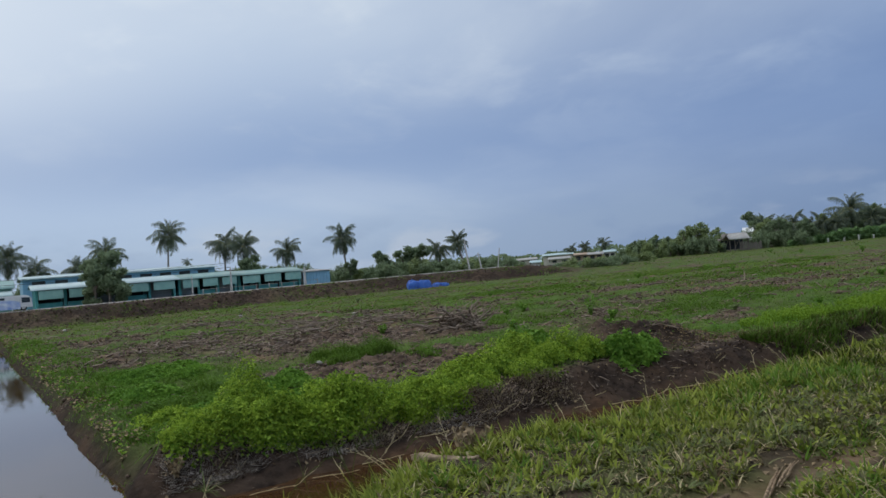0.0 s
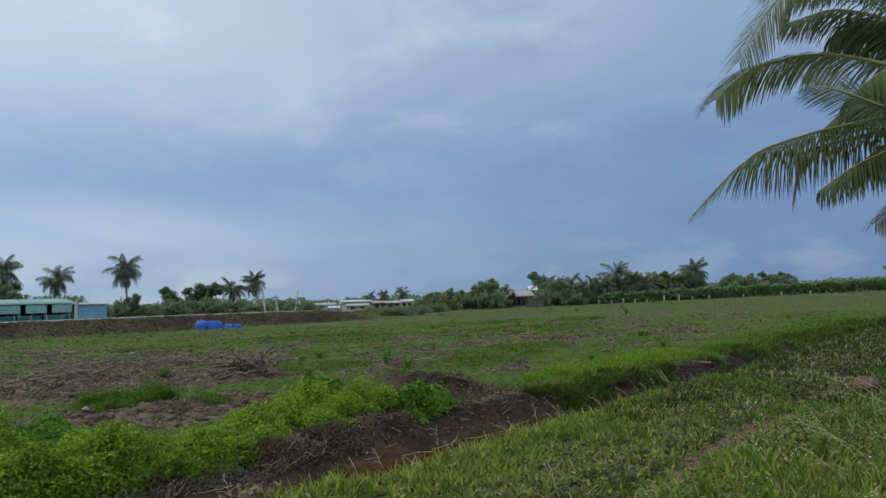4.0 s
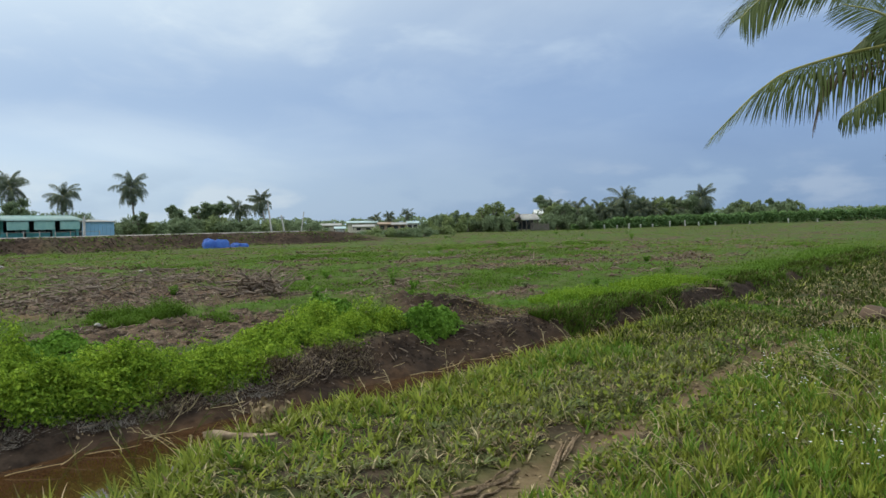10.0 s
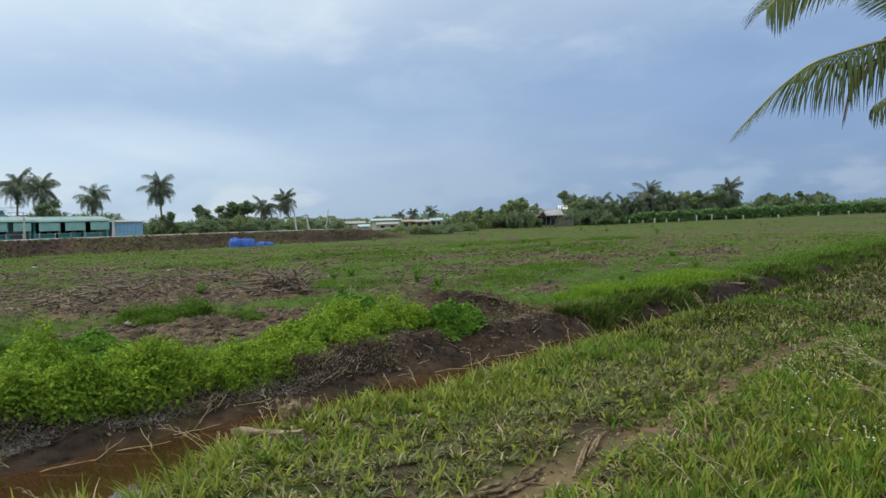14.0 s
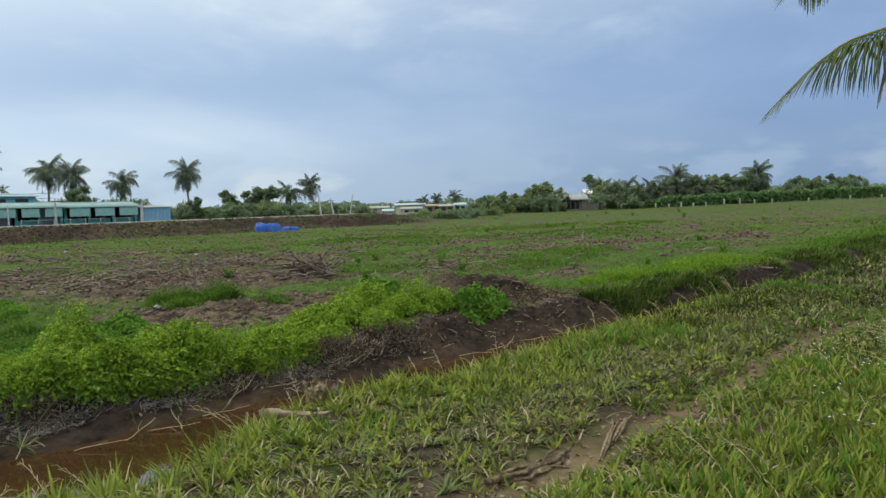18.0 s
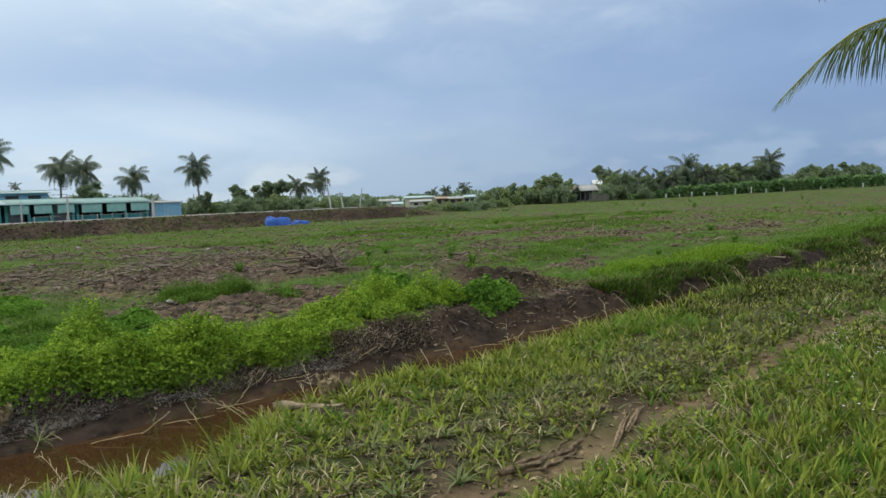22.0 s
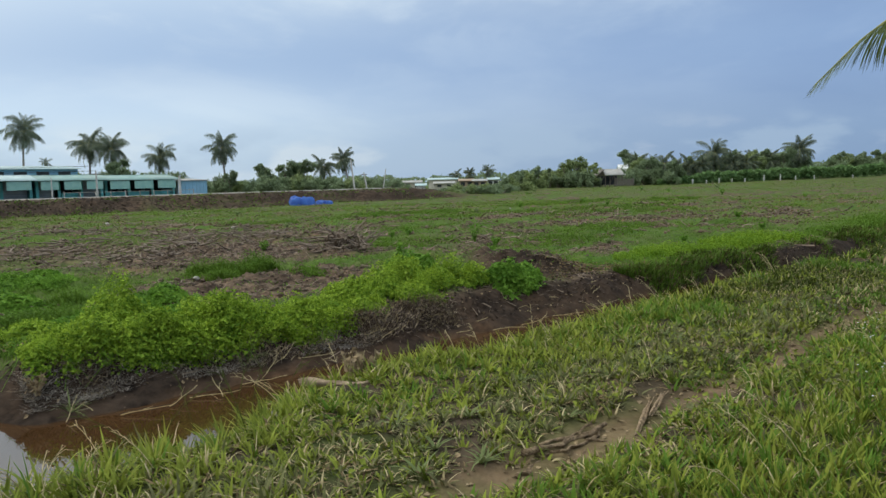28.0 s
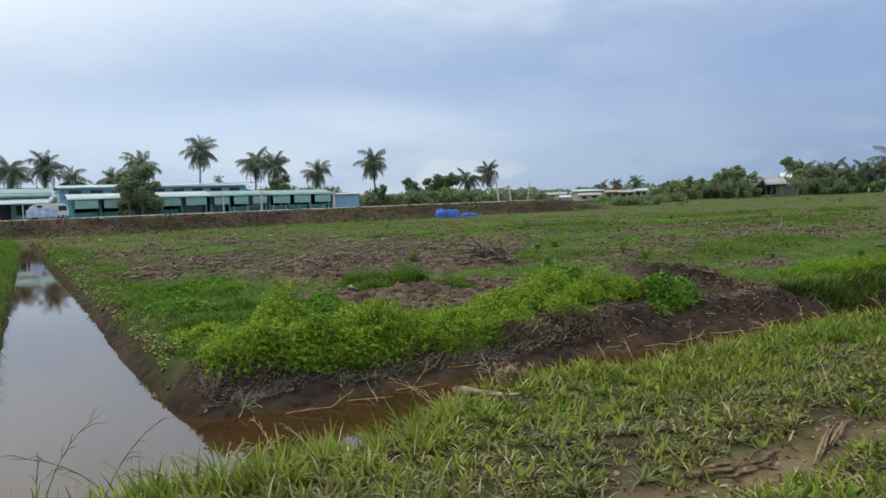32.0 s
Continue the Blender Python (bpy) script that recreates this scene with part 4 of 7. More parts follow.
# palms: bearing, distance, height of the heart in degrees, seed
for az, rd, el, sd, ln in ((-45.4, 100, 2.9, 3, (0, 0)), (-43.4, 104, 3.2, 5, (0.4, 0)), (-41.6, 103, 2.1, 8, (0, 0)), (-38.7, 108, 2.2, 2, (-0.5, 0)), (-37.0, 98, 3.2, 6, (0, 0)),
                           (-32.9, 100, 4.2, 4, (0.5, 0)), (-28.7, 104, 3.35, 7, (0.2, 0)), (-26.9, 101, 3.1, 9, (-0.5, 0)), (-24.1, 103, 2.45, 10, (0.5, 0)), (-19.2, 100, 3.05, 12, (-0.4, 0)),
                           (-11.5, 116, 1.5, 11, (-0.4, 0)), (-9.6, 112, 2.0, 13, (-0.9, 0.3))):
    coconut_palm(az, rd, el, sd, size=3.0 if el > 2.6 else 2.7, lean=ln)
for az, rd, el, sd in ((0.2, 200, 0.62, 5), (1.7, 205, 0.85, 6), (-0.9, 210, 0.55, 7)):
    coconut_palm(az, rd, el, sd, size=2.6, label="small distant coconut palm behind the houses")
for az, rd, el, sd in ((19.1, 203, 1.6, 2), (24.9, 216, 1.6, 5), (13.4, 190, 0.9, 4), (15.4, 195, 0.95, 7), (16.6, 200, 0.75, 3), (21.9, 212, 0.95, 6)):
    coconut_palm(az, rd, el, sd, size=5.8 if el > 1.5 else 4.6, label="bushy coconut palm behind the hedge", thick=0.2)
for k, (az, el) in enumerate(((14.6, 0.85), (17.4, 0.8), (18.2, 0.7), (20.4, 0.85), (21.3, 0.75), (22.9, 0.9), (23.9, 0.8))):
    coconut_palm(az, 196 + 2.8 * max(0, az - 18), el, k + 2, size=4.3, label="young coconut palm standing among the trees", thick=0.2)
small = coconut_palm(-31.4, 101, 2.1, 14, size=1.0, fronds=18, label="slender tree with a small round tuft of leaves")

# broad trees and bushes
broad_tree(-37.0, 80.0, 3.9, 1, 0.8, label="full green tree in front of the stalls", squash=0.85)
broad_tree(-37.9, 80.6, 2.7, 3, 0.8, label="full green tree in front of the stalls")
broad_tree(-26.6, 99, 2.4, 2, 0.9)
broad_tree(-16.4, 104, 1.75, 3, 0.6, label="slender roadside tree with a light crown")
broad_tree(-14.7, 106, 1.95, 4, 0.9, squash=1.25)
broad_tree(-13.4, 108, 2.0, 0, 0.8, squash=1.3)
broad_tree(-19.0, 97, 1.3, 4, 0.9)
r_b = np.random.default_rng(31)
for k, az in enumerate(np.arange(-23.5, -5.2, 0.85)):
    bush(az, 98 + r_b.uniform(-4, 10), (0.62 if az < -11 else 0.4) + r_b.uniform(-0.15, 0.35), k, 4.5, M_TREE2 if k % 5 == 2 else None)
for k, az in enumerate(np.arange(-44, -22, 2.2)):
    bush(az, 108 + r_b.uniform(-2, 6), 1.2 + r_b.uniform(-0.2, 0.4), k + 3, 6.0)
for k, az in enumerate(np.arange(-5.2, 4.4, 0.8)):
    bush(az, 98 + r_b.uniform(0, 14) + 6 * max(az, 0), -0.55 + 0.55 * (az > -1.5) * r_b.random(), k + 2, 5.0, M_TREE2 if k % 3 == 0 else None)
for k, (az, rd, el, wd, mt) in enumerate(((3.9, 165, 0.75, 0.8, None), (4.8, 170, 1.0, 0.9, None), (5.8, 168, 1.15, 0.9, None), (6.7, 172, 0.85, 0.8, None), (7.7, 164, 1.55, 0.9, M_TREE2),
                                          (8.7, 166, 1.75, 0.9, M_TREE2), (9.5, 168, 1.6, 0.8, M_TREE2), (10.3, 180, 1.3, 0.8, M_TREE2), (12.7, 224, 2.1, 0.8, None), (13.3, 186, 1.5, 0.9, None), (14.2, 182, 1.5, 0.9, None),
                                          (15.2, 184, 1.4, 0.8, None), (16.3, 182, 1.35, 0.8, None), (17.5, 186, 1.45, 0.9, None), (18.3, 190, 1.5, 0.9, None), (20.2, 196, 1.8, 0.9, None),
                                          (21.1, 198, 1.75, 0.9, None), (22.0, 197, 1.85, 0.9, None), (22.9, 199, 1.75, 0.9, None), (23.8, 197, 1.8, 0.9, None), 
                                          (27.4, 300, 1.40, 0.9, None), (28.2, 300, 1.45, 0.9, None), (29.0, 302, 1.4, 0.9, None), (29.8, 300, 1.42, 0.9, None), (30.6, 301, 1.35, 0.9, None), (31.2, 303, 1.2, 0.9, None),
                                          (38.3, 210, 2.0, 0.7, None))):
    broad_tree(az, rd + (12 if 17 < az < 26 else 0), el, k, wd, mt or (M_TREE2 if k % 4 == 1 else None), leaves=4200 if mt else 7800,
               label="light feathery tree with thin limbs near the hut" if mt else None)
for k, az in enumerate(np.arange(3.4, 10.6, 0.45)):
    bush(az, 163 + r_b.uniform(-2, 8), 0.25 + r_b.uniform(-0.2, 0.55), k + 1, 4.5, M_TREE2 if k % 3 == 1 else None)
for k, az in enumerate(np.arange(-28.4, -22.4, 0.9)):
    bush(az, 97 + r_b.uniform(0, 5), 1.0 + r_b.uniform(-0.1, 0.5), k, 4.0)
for k, az in enumerate(np.arange(27.4, 31.8, 0.5)):
    bush(az, 297 + r_b.uniform(-3, 6), 0.95 + r_b.uniform(-0.1, 0.35), k, 9.0)
for k, az in enumerate(np.arange(18.6, 25.4, 0.8)):
    bush(az, 220 + r_b.uniform(-3, 5), 1.0 + r_b.uniform(-0.1, 0.5), k + 2, 6.0, M_TREE2 if k % 2 else None)
for k, az in enumerate(np.arange(12.6, 16.4, 0.7)):
    bush(az, 180 + r_b.uniform(-3, 4), 0.45 + r_b.uniform(-0.1, 0.4), k, 5.0)


def hut(az, r_dist):
    x, y = polar(az, r_dist)
    z = float(height(*to_uv(x, y)))
    h = anchor("field_hut", x, y, z, -az + 16, "open wooden hut with a grey sheet roof in the field", "hut")
    for px in (-3.6, -2.5, -1.4, -0.3, 0.8, 2.6):
        for py in (-2.0, 2.0):
            part("post", mesh_of("post", *tube([(px, py, -0.1), (px + 0.05, py, 1.4), (px, py, 2.7)], [0.12, 0.10, 0.10], 7), True), M_PLANK, h)
    for k in range(9):
        part("plank", boxed(0.9 + 0.21 * k, 1.06 + 0.21 * k, -2.1, -2.05, 0.1, 1.9 + 0.15 * (k % 3)), M_PLANK, h)
    for px in (-2.9, -0.6):
        part("brace", mesh_of("brace", *tube([(px, -2.12, 0.3), (px + 0.6, -2.14, 1.3), (px + 1.2, -2.12, 2.5)], [0.06, 0.06, 0.06], 6), True), M_PLANK, h)
    part("floor", boxed(-3.6, 2.6, -1.95, 1.95, 0.35, 0.45), M_PLANK, h)
    # near-black sheet stands in for the shade inside the open hut
    part("back_wall", boxed(-3.5, 2.5, 1.80, 1.85, 0.46, 2.6), M_DARK, h)
    part("roof", sheet_roof(4.6, -2.7, 2.75, 0.1, 4.15), M_ROOF_GREY, h).location = (-1.6, 0, 0)
    part("rear_roof", sheet_roof(4.6, 0.1, 4.18, 2.7, 2.75), M_ROOF_GREY, h).location = (-1.6, 0, 0)
    part("lean_to_roof", mesh_of("lean_to_roof", [(-1.7, -2.3, 4.15), (-1.7, 2.3, 4.15), (-4.1, 2.3, 2.1), (-4.1, -2.3, 2.1), (-1.7, -2.3, 3.9), (-1.7, 2.3, 3.9), (-4.1, 2.3, 1.9), (-4.1, -2.3, 1.9)],
                                     [(0, 1, 2, 3), (7, 6, 5, 4), (0, 3, 7, 4), (1, 5, 6, 2), (3, 2, 6, 7), (0, 4, 5, 1)]), M_PLANK, h, "dark thatched lean-to roof")
    for k in range(12):
        part("pale_board", boxed(2.75 + 0.24 * k, 2.94 + 0.24 * k, -1.6, -1.55, -0.05, 1.5 + 0.14 * (k % 4)), M_PLANK, h, "weathered board of the fence beside the hut")


hut(11.3, 172)


def far_house(az, r_dist, w, h, wall, roof, label, rise=0.6, rz=0.0):
    x, y = polar(az, r_dist)
    h = h * 0.78
    z = float(height(*to_uv(x, y)))
    b = anchor("house", x, y, z - 0.05, -az + rz, label, "house", "distant houses")
    part("front_wall", boxed(-w / 2, w / 2, 0, 0.2, 0, h), wall, b)
    part("back_wall", boxed(-w / 2, w / 2, 6.8, 7.0, 0, h), wall, b)
    for sx in (-w / 2, w / 2 - 0.2):
        part("side_wall", boxed(sx, sx + 0.2, 0.2, 6.8, 0, h), wall, b)
    n = max(2, int(w / 3.2))
    for k in range(n):
        c = -w / 2 + (k + 0.5) * w / n
        part("window", boxed(c - 0.55, c + 0.55, -0.04, -0.002, 0.9, min(2.0, h - 0.3)), M_DARK, b)
    part("roof", sheet_roof(w + 0.8, -0.8, h + 0.02, 3.5, h + rise, pitch=0.5), roof, b).location = (-w / 2 - 0.4, 0, 0)
    part("rear_roof", sheet_roof(w + 0.8, 3.5, h + rise + 0.02, 7.8, h + 0.02, pitch=0.5), roof, b).location = (-w / 2 - 0.4, 0, 0)


for az, rd, w, h, wl_, rf, lb in ((-4.5, 190, 5.0, 2.8, M_WALL, M_ROOF_GREY, "small cream house far across the fields"), (-3.8, 182, 2.4, 1.6, M_WHITE, M_ROOF, "tiny white shed in front of the houses"), (-2.0, 206, 8.5, 3.7, M_WALL, M_ROOF, "long white-roofed house behind the others"),
                                 (-1.9, 187, 5.2, 2.3, M_WALL, M_ROOF_GREY, "low cream house with a grey roof"), (-0.1, 195, 3.8, 3.0, M_BRICK, M_BRICK, "small orange-brown brick house"), (1.0, 192, 3.6, 2.7, M_BRICK, M_ROOF_GREY, "small brick shed with a grey roof"),
                                 (2.1, 197, 3.0, 3.1, M_WHITE, M_ROOF, "narrow white house behind bushes"), (3.6, 190, 3.6, 3.2, M_WHITE, M_ROOF, "white house with a pale roof behind bushes"), (40.6, 118, 6.0, 5.2, M_ROOF_GREY, M_ROOF_GREY, "plain grey house at the end of the hedge"),
                                 (12.40, 214, 2.2, 5.6, M_WHITE, M_WHITE, "white-roofed house behind the trees")):
    far_house(az, rd, w, h, wl_, rf, lb, 1.4 if rd > 210 else 0.6)


def build_hedge():
    """Rows of tall crop plants beyond the fence posts."""
    r = np.random.default_rng(77)
    n = 34000
    az = r.uniform(15.0, 46, n)
    t = (az - 16) / 22
    rd = 178 + 63 * t + r.uniform(0, 5, n)
    a = np.radians(az)
    x, y = rd * np.sin(a), rd * np.cos(a)
    u, v = to_uv(x, y)
    top = (1.7 + 1.5 * fbm(az * 6, az * 0, 71) + 0.9 * t) * (0.45 + 0.55 * smooth(az, 15.5, 19))
    z = height(u, v) + top * np.sqrt(r.random(n))
    p = np.stack([x, y, z], -1)
    d = r.normal(0, 1, (n, 3))
    d /= np.linalg.norm(d, axis=1)[:, None]
    e = np.cross(d, r.normal(0, 1, (n, 3)))
    e /= np.linalg.norm(e, axis=1)[:, None]
    s = r.uniform(0.3, 0.6, n)[:, None]
    q = np.stack([p - d * s, p + e * s * 0.45, p + d * s, p - e * s * 0.45], 1).reshape(-1, 3)
    ob = part("hedge", mesh_of("hedge", q, np.arange(4 * n).reshape(-1, 4)), M_HEDGE)
    tagged(ob, "long dark green hedge of crop plants", "hedge", kind="stuff")


build_hedge()
for k, az in enumerate((17.6, 18.6, 19.5, 20.4, 21.3, 22.6, 23.7, 24.7, 25.9, 28.3, 30.9, 32.8)):
    rd = 176 + 62 * (az - 16) / 22
    x, y = polar(az, rd)
    p = anchor("fence_post", x, y, float(height(*to_uv(x, y))) - 0.1, 9 * k, "short whitish concrete fence post in the grass", "post", "posts along the hedge")
    hh = (1.0, 0.8, 1.2, 0.9, 0.9, 1.5, 1.6, 1.0)[k % 8]
    part("shaft", boxed(-0.14, 0.14, -0.14, 0.14, 0, hh, 0.03), M_CONCRETE, p)
    part("cap", boxed(-0.17, 0.17, -0.17, 0.17, hh + 0.002, hh + 0.1), M_WHITE, p)


def build_far_woods():
    """Low woods along the horizon."""
    r = np.random.default_rng(55)
    n = 16000
    az = r.uniform(-75, 75, n)
    rd = 420 + r.uniform(0, 30, n)
    a = np.radians(az)
    top = 2.5 + 4.5 * fbm(az * 0.9 + 40, az * 0, 61) + 2.0 * fbm(az * 5 + 90, az * 0, 62)
    z = -0.6 + top * np.sqrt(r.random(n)) + 1.1 * (az > 15)
    p = np.stack([rd * np.sin(a), rd * np.cos(a), z], -1)
    d = r.normal(0, 1, (n, 3))
    d /= np.linalg.norm(d, axis=1)[:, None]
    e = np.cross(d, r.normal(0, 1, (n, 3)))
    e /= np.linalg.norm(e, axis=1)[:, None]
    s = r.uniform(0.8, 1.6, n)[:, None]
    q = np.stack([p - d * s, p + e * s * 0.5, p + d * s, p - e * s * 0.5], 1).reshape(-1, 3)
    ob = part("far_woods", mesh_of("far_woods", q, np.arange(4 * n).reshape(-1, 4)), M_TREE_HAZED)
    tagged(ob, "low dark woods along the horizon", "woods", kind="stuff")


build_far_woods()

# ---- grass, weeds and litter ----


def blade_mesh(name, p, length, width, lean0, lean1, head, segs=3):
    """Curved tapering blades that start at p and bend over towards head (radians)."""
    n = len(p)
    d = np.stack([np.cos(head), np.sin(head), 0 * head], -1)
    s = np.stack([-np.sin(head), np.cos(head), 0 * head], -1)
    c = p.astype(float).copy()
    rows = [(c - s * (0.35 * width)[:, None], c + s * (0.35 * width)[:, None])]
    for k in range(segs):
        th = lean0 + lean1 * (k + 0.5) / segs
        c = c + (np.sin(th)[:, None] * d + np.cos(th)[:, None] * np.array([0, 0, 1.0])) * (length / segs)[:, None]
        w = 0.5 * width * (1.0, 0.85, 0.5, 0.08)[min(3, k + 4 - segs)]
        rows.append((c - s * w[:, None], c + s * w[:, None]))
    m = 2 * (segs + 1)
    v = np.stack([x for pair in rows for x in pair], 1).reshape(-1, 3)
    i = np.arange(n)[:, None] * m + 2 * np.arange(segs)[None, :]
    return mesh_of(name, v, np.stack([i, i + 1, i + 3, i + 2], -1).reshape(-1, 4), True)


def sector(r, n, r0, r1, a0, a1):
    """n places spread evenly over a sector round the path."""
    rd = np.sqrt(r.uniform(r0 * r0, r1 * r1, n))
    a = np.radians(r.uniform(a0, a1, n))
    return to_uv(rd * np.sin(a), rd * np.cos(a)) + (rd,)


def build_dike_grass():
    """Short broad-bladed grass in tufts, with dead thatch between."""
    r = np.random.default_rng(11)
    for u0, u1, v0, v1, tufts, per, fat in ((-1.6, 6.5, 0.0, 5.2, 10500, 10, 1.0), (6.5, 13, 0.3, 5.8, 8500, 10, 1.1), (13, 30, 0.8, 6.6, 6500, 9, 1.7), (30, 90, 2.0, 9.0, 3400, 9, 4.0), (-14, 18, -6.0, 1.0, 9000, 9, 2.0), (-14, -1.6, 0.2, 5.2, 1500, 9, 2.0)):
        tu, tv = r.uniform(u0, u1, tufts), r.uniform(v0, v1, tufts)
        keep = (tv < near_edge(tu) + 0.28 + (0.35 + 0.3 * smooth(tu, 4, 7)) * r.random(tufts)) & ((tv > 0.075 * tu - 0.4) | (v0 < -1)) & (np.hypot(tu, tv) > 0.25)
        keep &= r.random(tufts) > 1.3 * track(tu, tv)
        keep &= (((tu - 2.92) * 0.79 - (tv - 4.54) * 0.62) ** 2 / 0.09 + ((tu - 2.92) * 0.62 + (tv - 4.54) * 0.79) ** 2 / 0.03 > 1) & (((tu - 4.2) / 0.7) ** 2 + ((tv - 2.55 - 0.45 * (tu - 4.2)) / 0.13) ** 2 > 1)
        keep &= fbm(tu * 1.8, tv * 1.8, 51) + 0.34 * r.random(tufts) > 0.44
        tu, tv = tu[keep], tv[keep]
        tufts = len(tu)
        vigour = np.clip(r.normal(0.95, 0.28, tufts), 0.45, 1.7)
        tone = r.random(tufts)
        i = np.repeat(np.arange(tufts), per)
        n = len(i)
        head = r.uniform(0, 2 * np.pi, n)
        off = 0.030 * fat * np.sqrt(r.random(n))
        u, v = tu[i] + off * np.cos(head - 0.78), tv[i] + off * np.sin(head - 0.78)
        rd = np.hypot(u, v)
        x, y = xy(u, v)
        p = np.stack([x, y, height(u, v) - 0.01], -1)
        tall = smooth(2.3 - v, 0.0, 0.8) * (0.55 + 0.45 * fbm(u, v, 52)) * smooth(rd, 0.9, 2.2)
        edge = smooth(v - near_edge(u), -0.8, 0.1)
        patch = fbm(u * 0.8, v * 0.8, 53)
        dull = smooth(v, 2.5, 2.9) * (1 - smooth(v, 3.3, 4.0)) * (1 - 0.6 * smooth(u, 7, 12))
        ln = (0.058 + 0.066 * r.random(n) + 0.065 * tall * r.random(n) + 0.13 * edge * r.random(n)) * (0.6 + 0.75 * patch) * vigour[i]
        w = 0.0205 * (1 - 0.15 * tall) * r.uniform(0.55, 1.4, n) * fat
        lean0 = r.uniform(0.10, 0.95, n) * (1 - 0.5 * tall)
        lean1 = r.uniform(0.2, 1.25, n) * (1 - 0.25 * tall)
        head = np.where(r.random(n) < 0.3 * edge, math.atan2(UX, -UY) + r.normal(0, 0.6, n), head)
        ln = ln * (1 + 0.9 * smooth(u, 11, 16) * smooth(3.6 - v, 0, 1.2))
        dry_t = 0.15 + 0.34 * smooth(fbm(u * 1.3, v * 1.3, 54), 0.48, 0.72) * (1 - 0.7 * edge) + 0.25 * track(u, v) + 0.12 * dull + 0.15 * smooth(u, 6, 11)
        dry = r.random(n) < dry_t
        dead = dry & (r.random(n) < 0.62)
        lean0 = np.where(dead, lean0 + 0.45, lean0)
        lean1 = np.where(dead, lean1 + 0.5, lean1)
        pick = tone[i] + 0.22 * (r.random(n) - 0.5)
        grey = ~dry & (pick < 0.55 * dull)
        # the share of darker blades grows along the dike to paint in shade
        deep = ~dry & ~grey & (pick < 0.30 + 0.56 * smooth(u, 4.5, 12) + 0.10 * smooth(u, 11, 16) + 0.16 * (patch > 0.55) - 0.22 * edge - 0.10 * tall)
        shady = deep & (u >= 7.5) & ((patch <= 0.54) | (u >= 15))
        for sel, m, nm, lb in ((deep & ~shady, M_FIELD, "grass", "dike grass in a darker green that stands for shade"), (shady, M_DEEP, "grass", "dike grass in a darker green that stands for shade"), (dead, M_THATCH, "dead_grass", "brown dead grass lying under the green"),
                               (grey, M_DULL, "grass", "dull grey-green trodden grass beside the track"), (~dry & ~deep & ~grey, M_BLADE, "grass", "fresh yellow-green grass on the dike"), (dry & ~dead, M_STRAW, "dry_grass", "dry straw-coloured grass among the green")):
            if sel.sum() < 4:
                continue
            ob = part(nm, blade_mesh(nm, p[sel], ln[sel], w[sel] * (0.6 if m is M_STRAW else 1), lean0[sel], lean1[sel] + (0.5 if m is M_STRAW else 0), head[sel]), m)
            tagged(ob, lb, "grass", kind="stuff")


def build_field_grass():
    r = np.random.default_rng(12)
    for r0, r1, n, fat, hi, m in ((8, 18, 40000, 1.0, 1.0, M_FIELD), (14, 34, 60000, 1.9, 1.1, M_FIELD), (30, 70, 70000, 3.4, 1.2, M_MEADOW), (60, 190, 60000, 7.0, 1.3, M_MEADOW)):
        u, v, rd = sector(r, n, r0, r1, -56, 56)
        b = bareness(u, v)
        keep = (v > far_edge(u) + 0.85 + 0.5 * r.random(n) - 0.30 * smooth(u, 12.3, 14)) & ((v < 70.4) | (u > 66)) & (r.random(n) < (1.0 - 0.93 * b) * (0.25 + 0.75 * smooth(fbm(u * 0.7, v * 0.7, 56), 0.30, 0.6)))
        keep &= ~((u > -1.0) & (u < 1.45 - 0.02 * v + 0.3 * r.random(n)) & (v < 66))
        u, v = u[keep], v[keep]
        n = len(u)
        x, y = xy(u, v)
        p = np.stack([x, y, height(u, v) - 0.01], -1)
        k = 3
        p = np.repeat(p, k, 0) + np.concatenate([r.normal(0, 0.035 * fat, (n * k, 2)), np.zeros((n * k, 1))], 1)
        ln = (0.06 + 0.10 * r.random(n * k)) * hi * (0.5 + 0.8 * np.repeat(fbm(u * 0.35, v * 0.35, 57), k))
        w = 0.011 * fat * r.uniform(0.6, 1.4, n * k)
        ob = part("field_grass", blade_mesh("field_grass", p, ln, w, r.uniform(0.1, 1.0, n * k), r.uniform(0.3, 1.2, n * k), r.uniform(0, 6.283, n * k), 2), m)
        tagged(ob, "patchy green grass growing over the cleared field", "grass", kind="stuff")


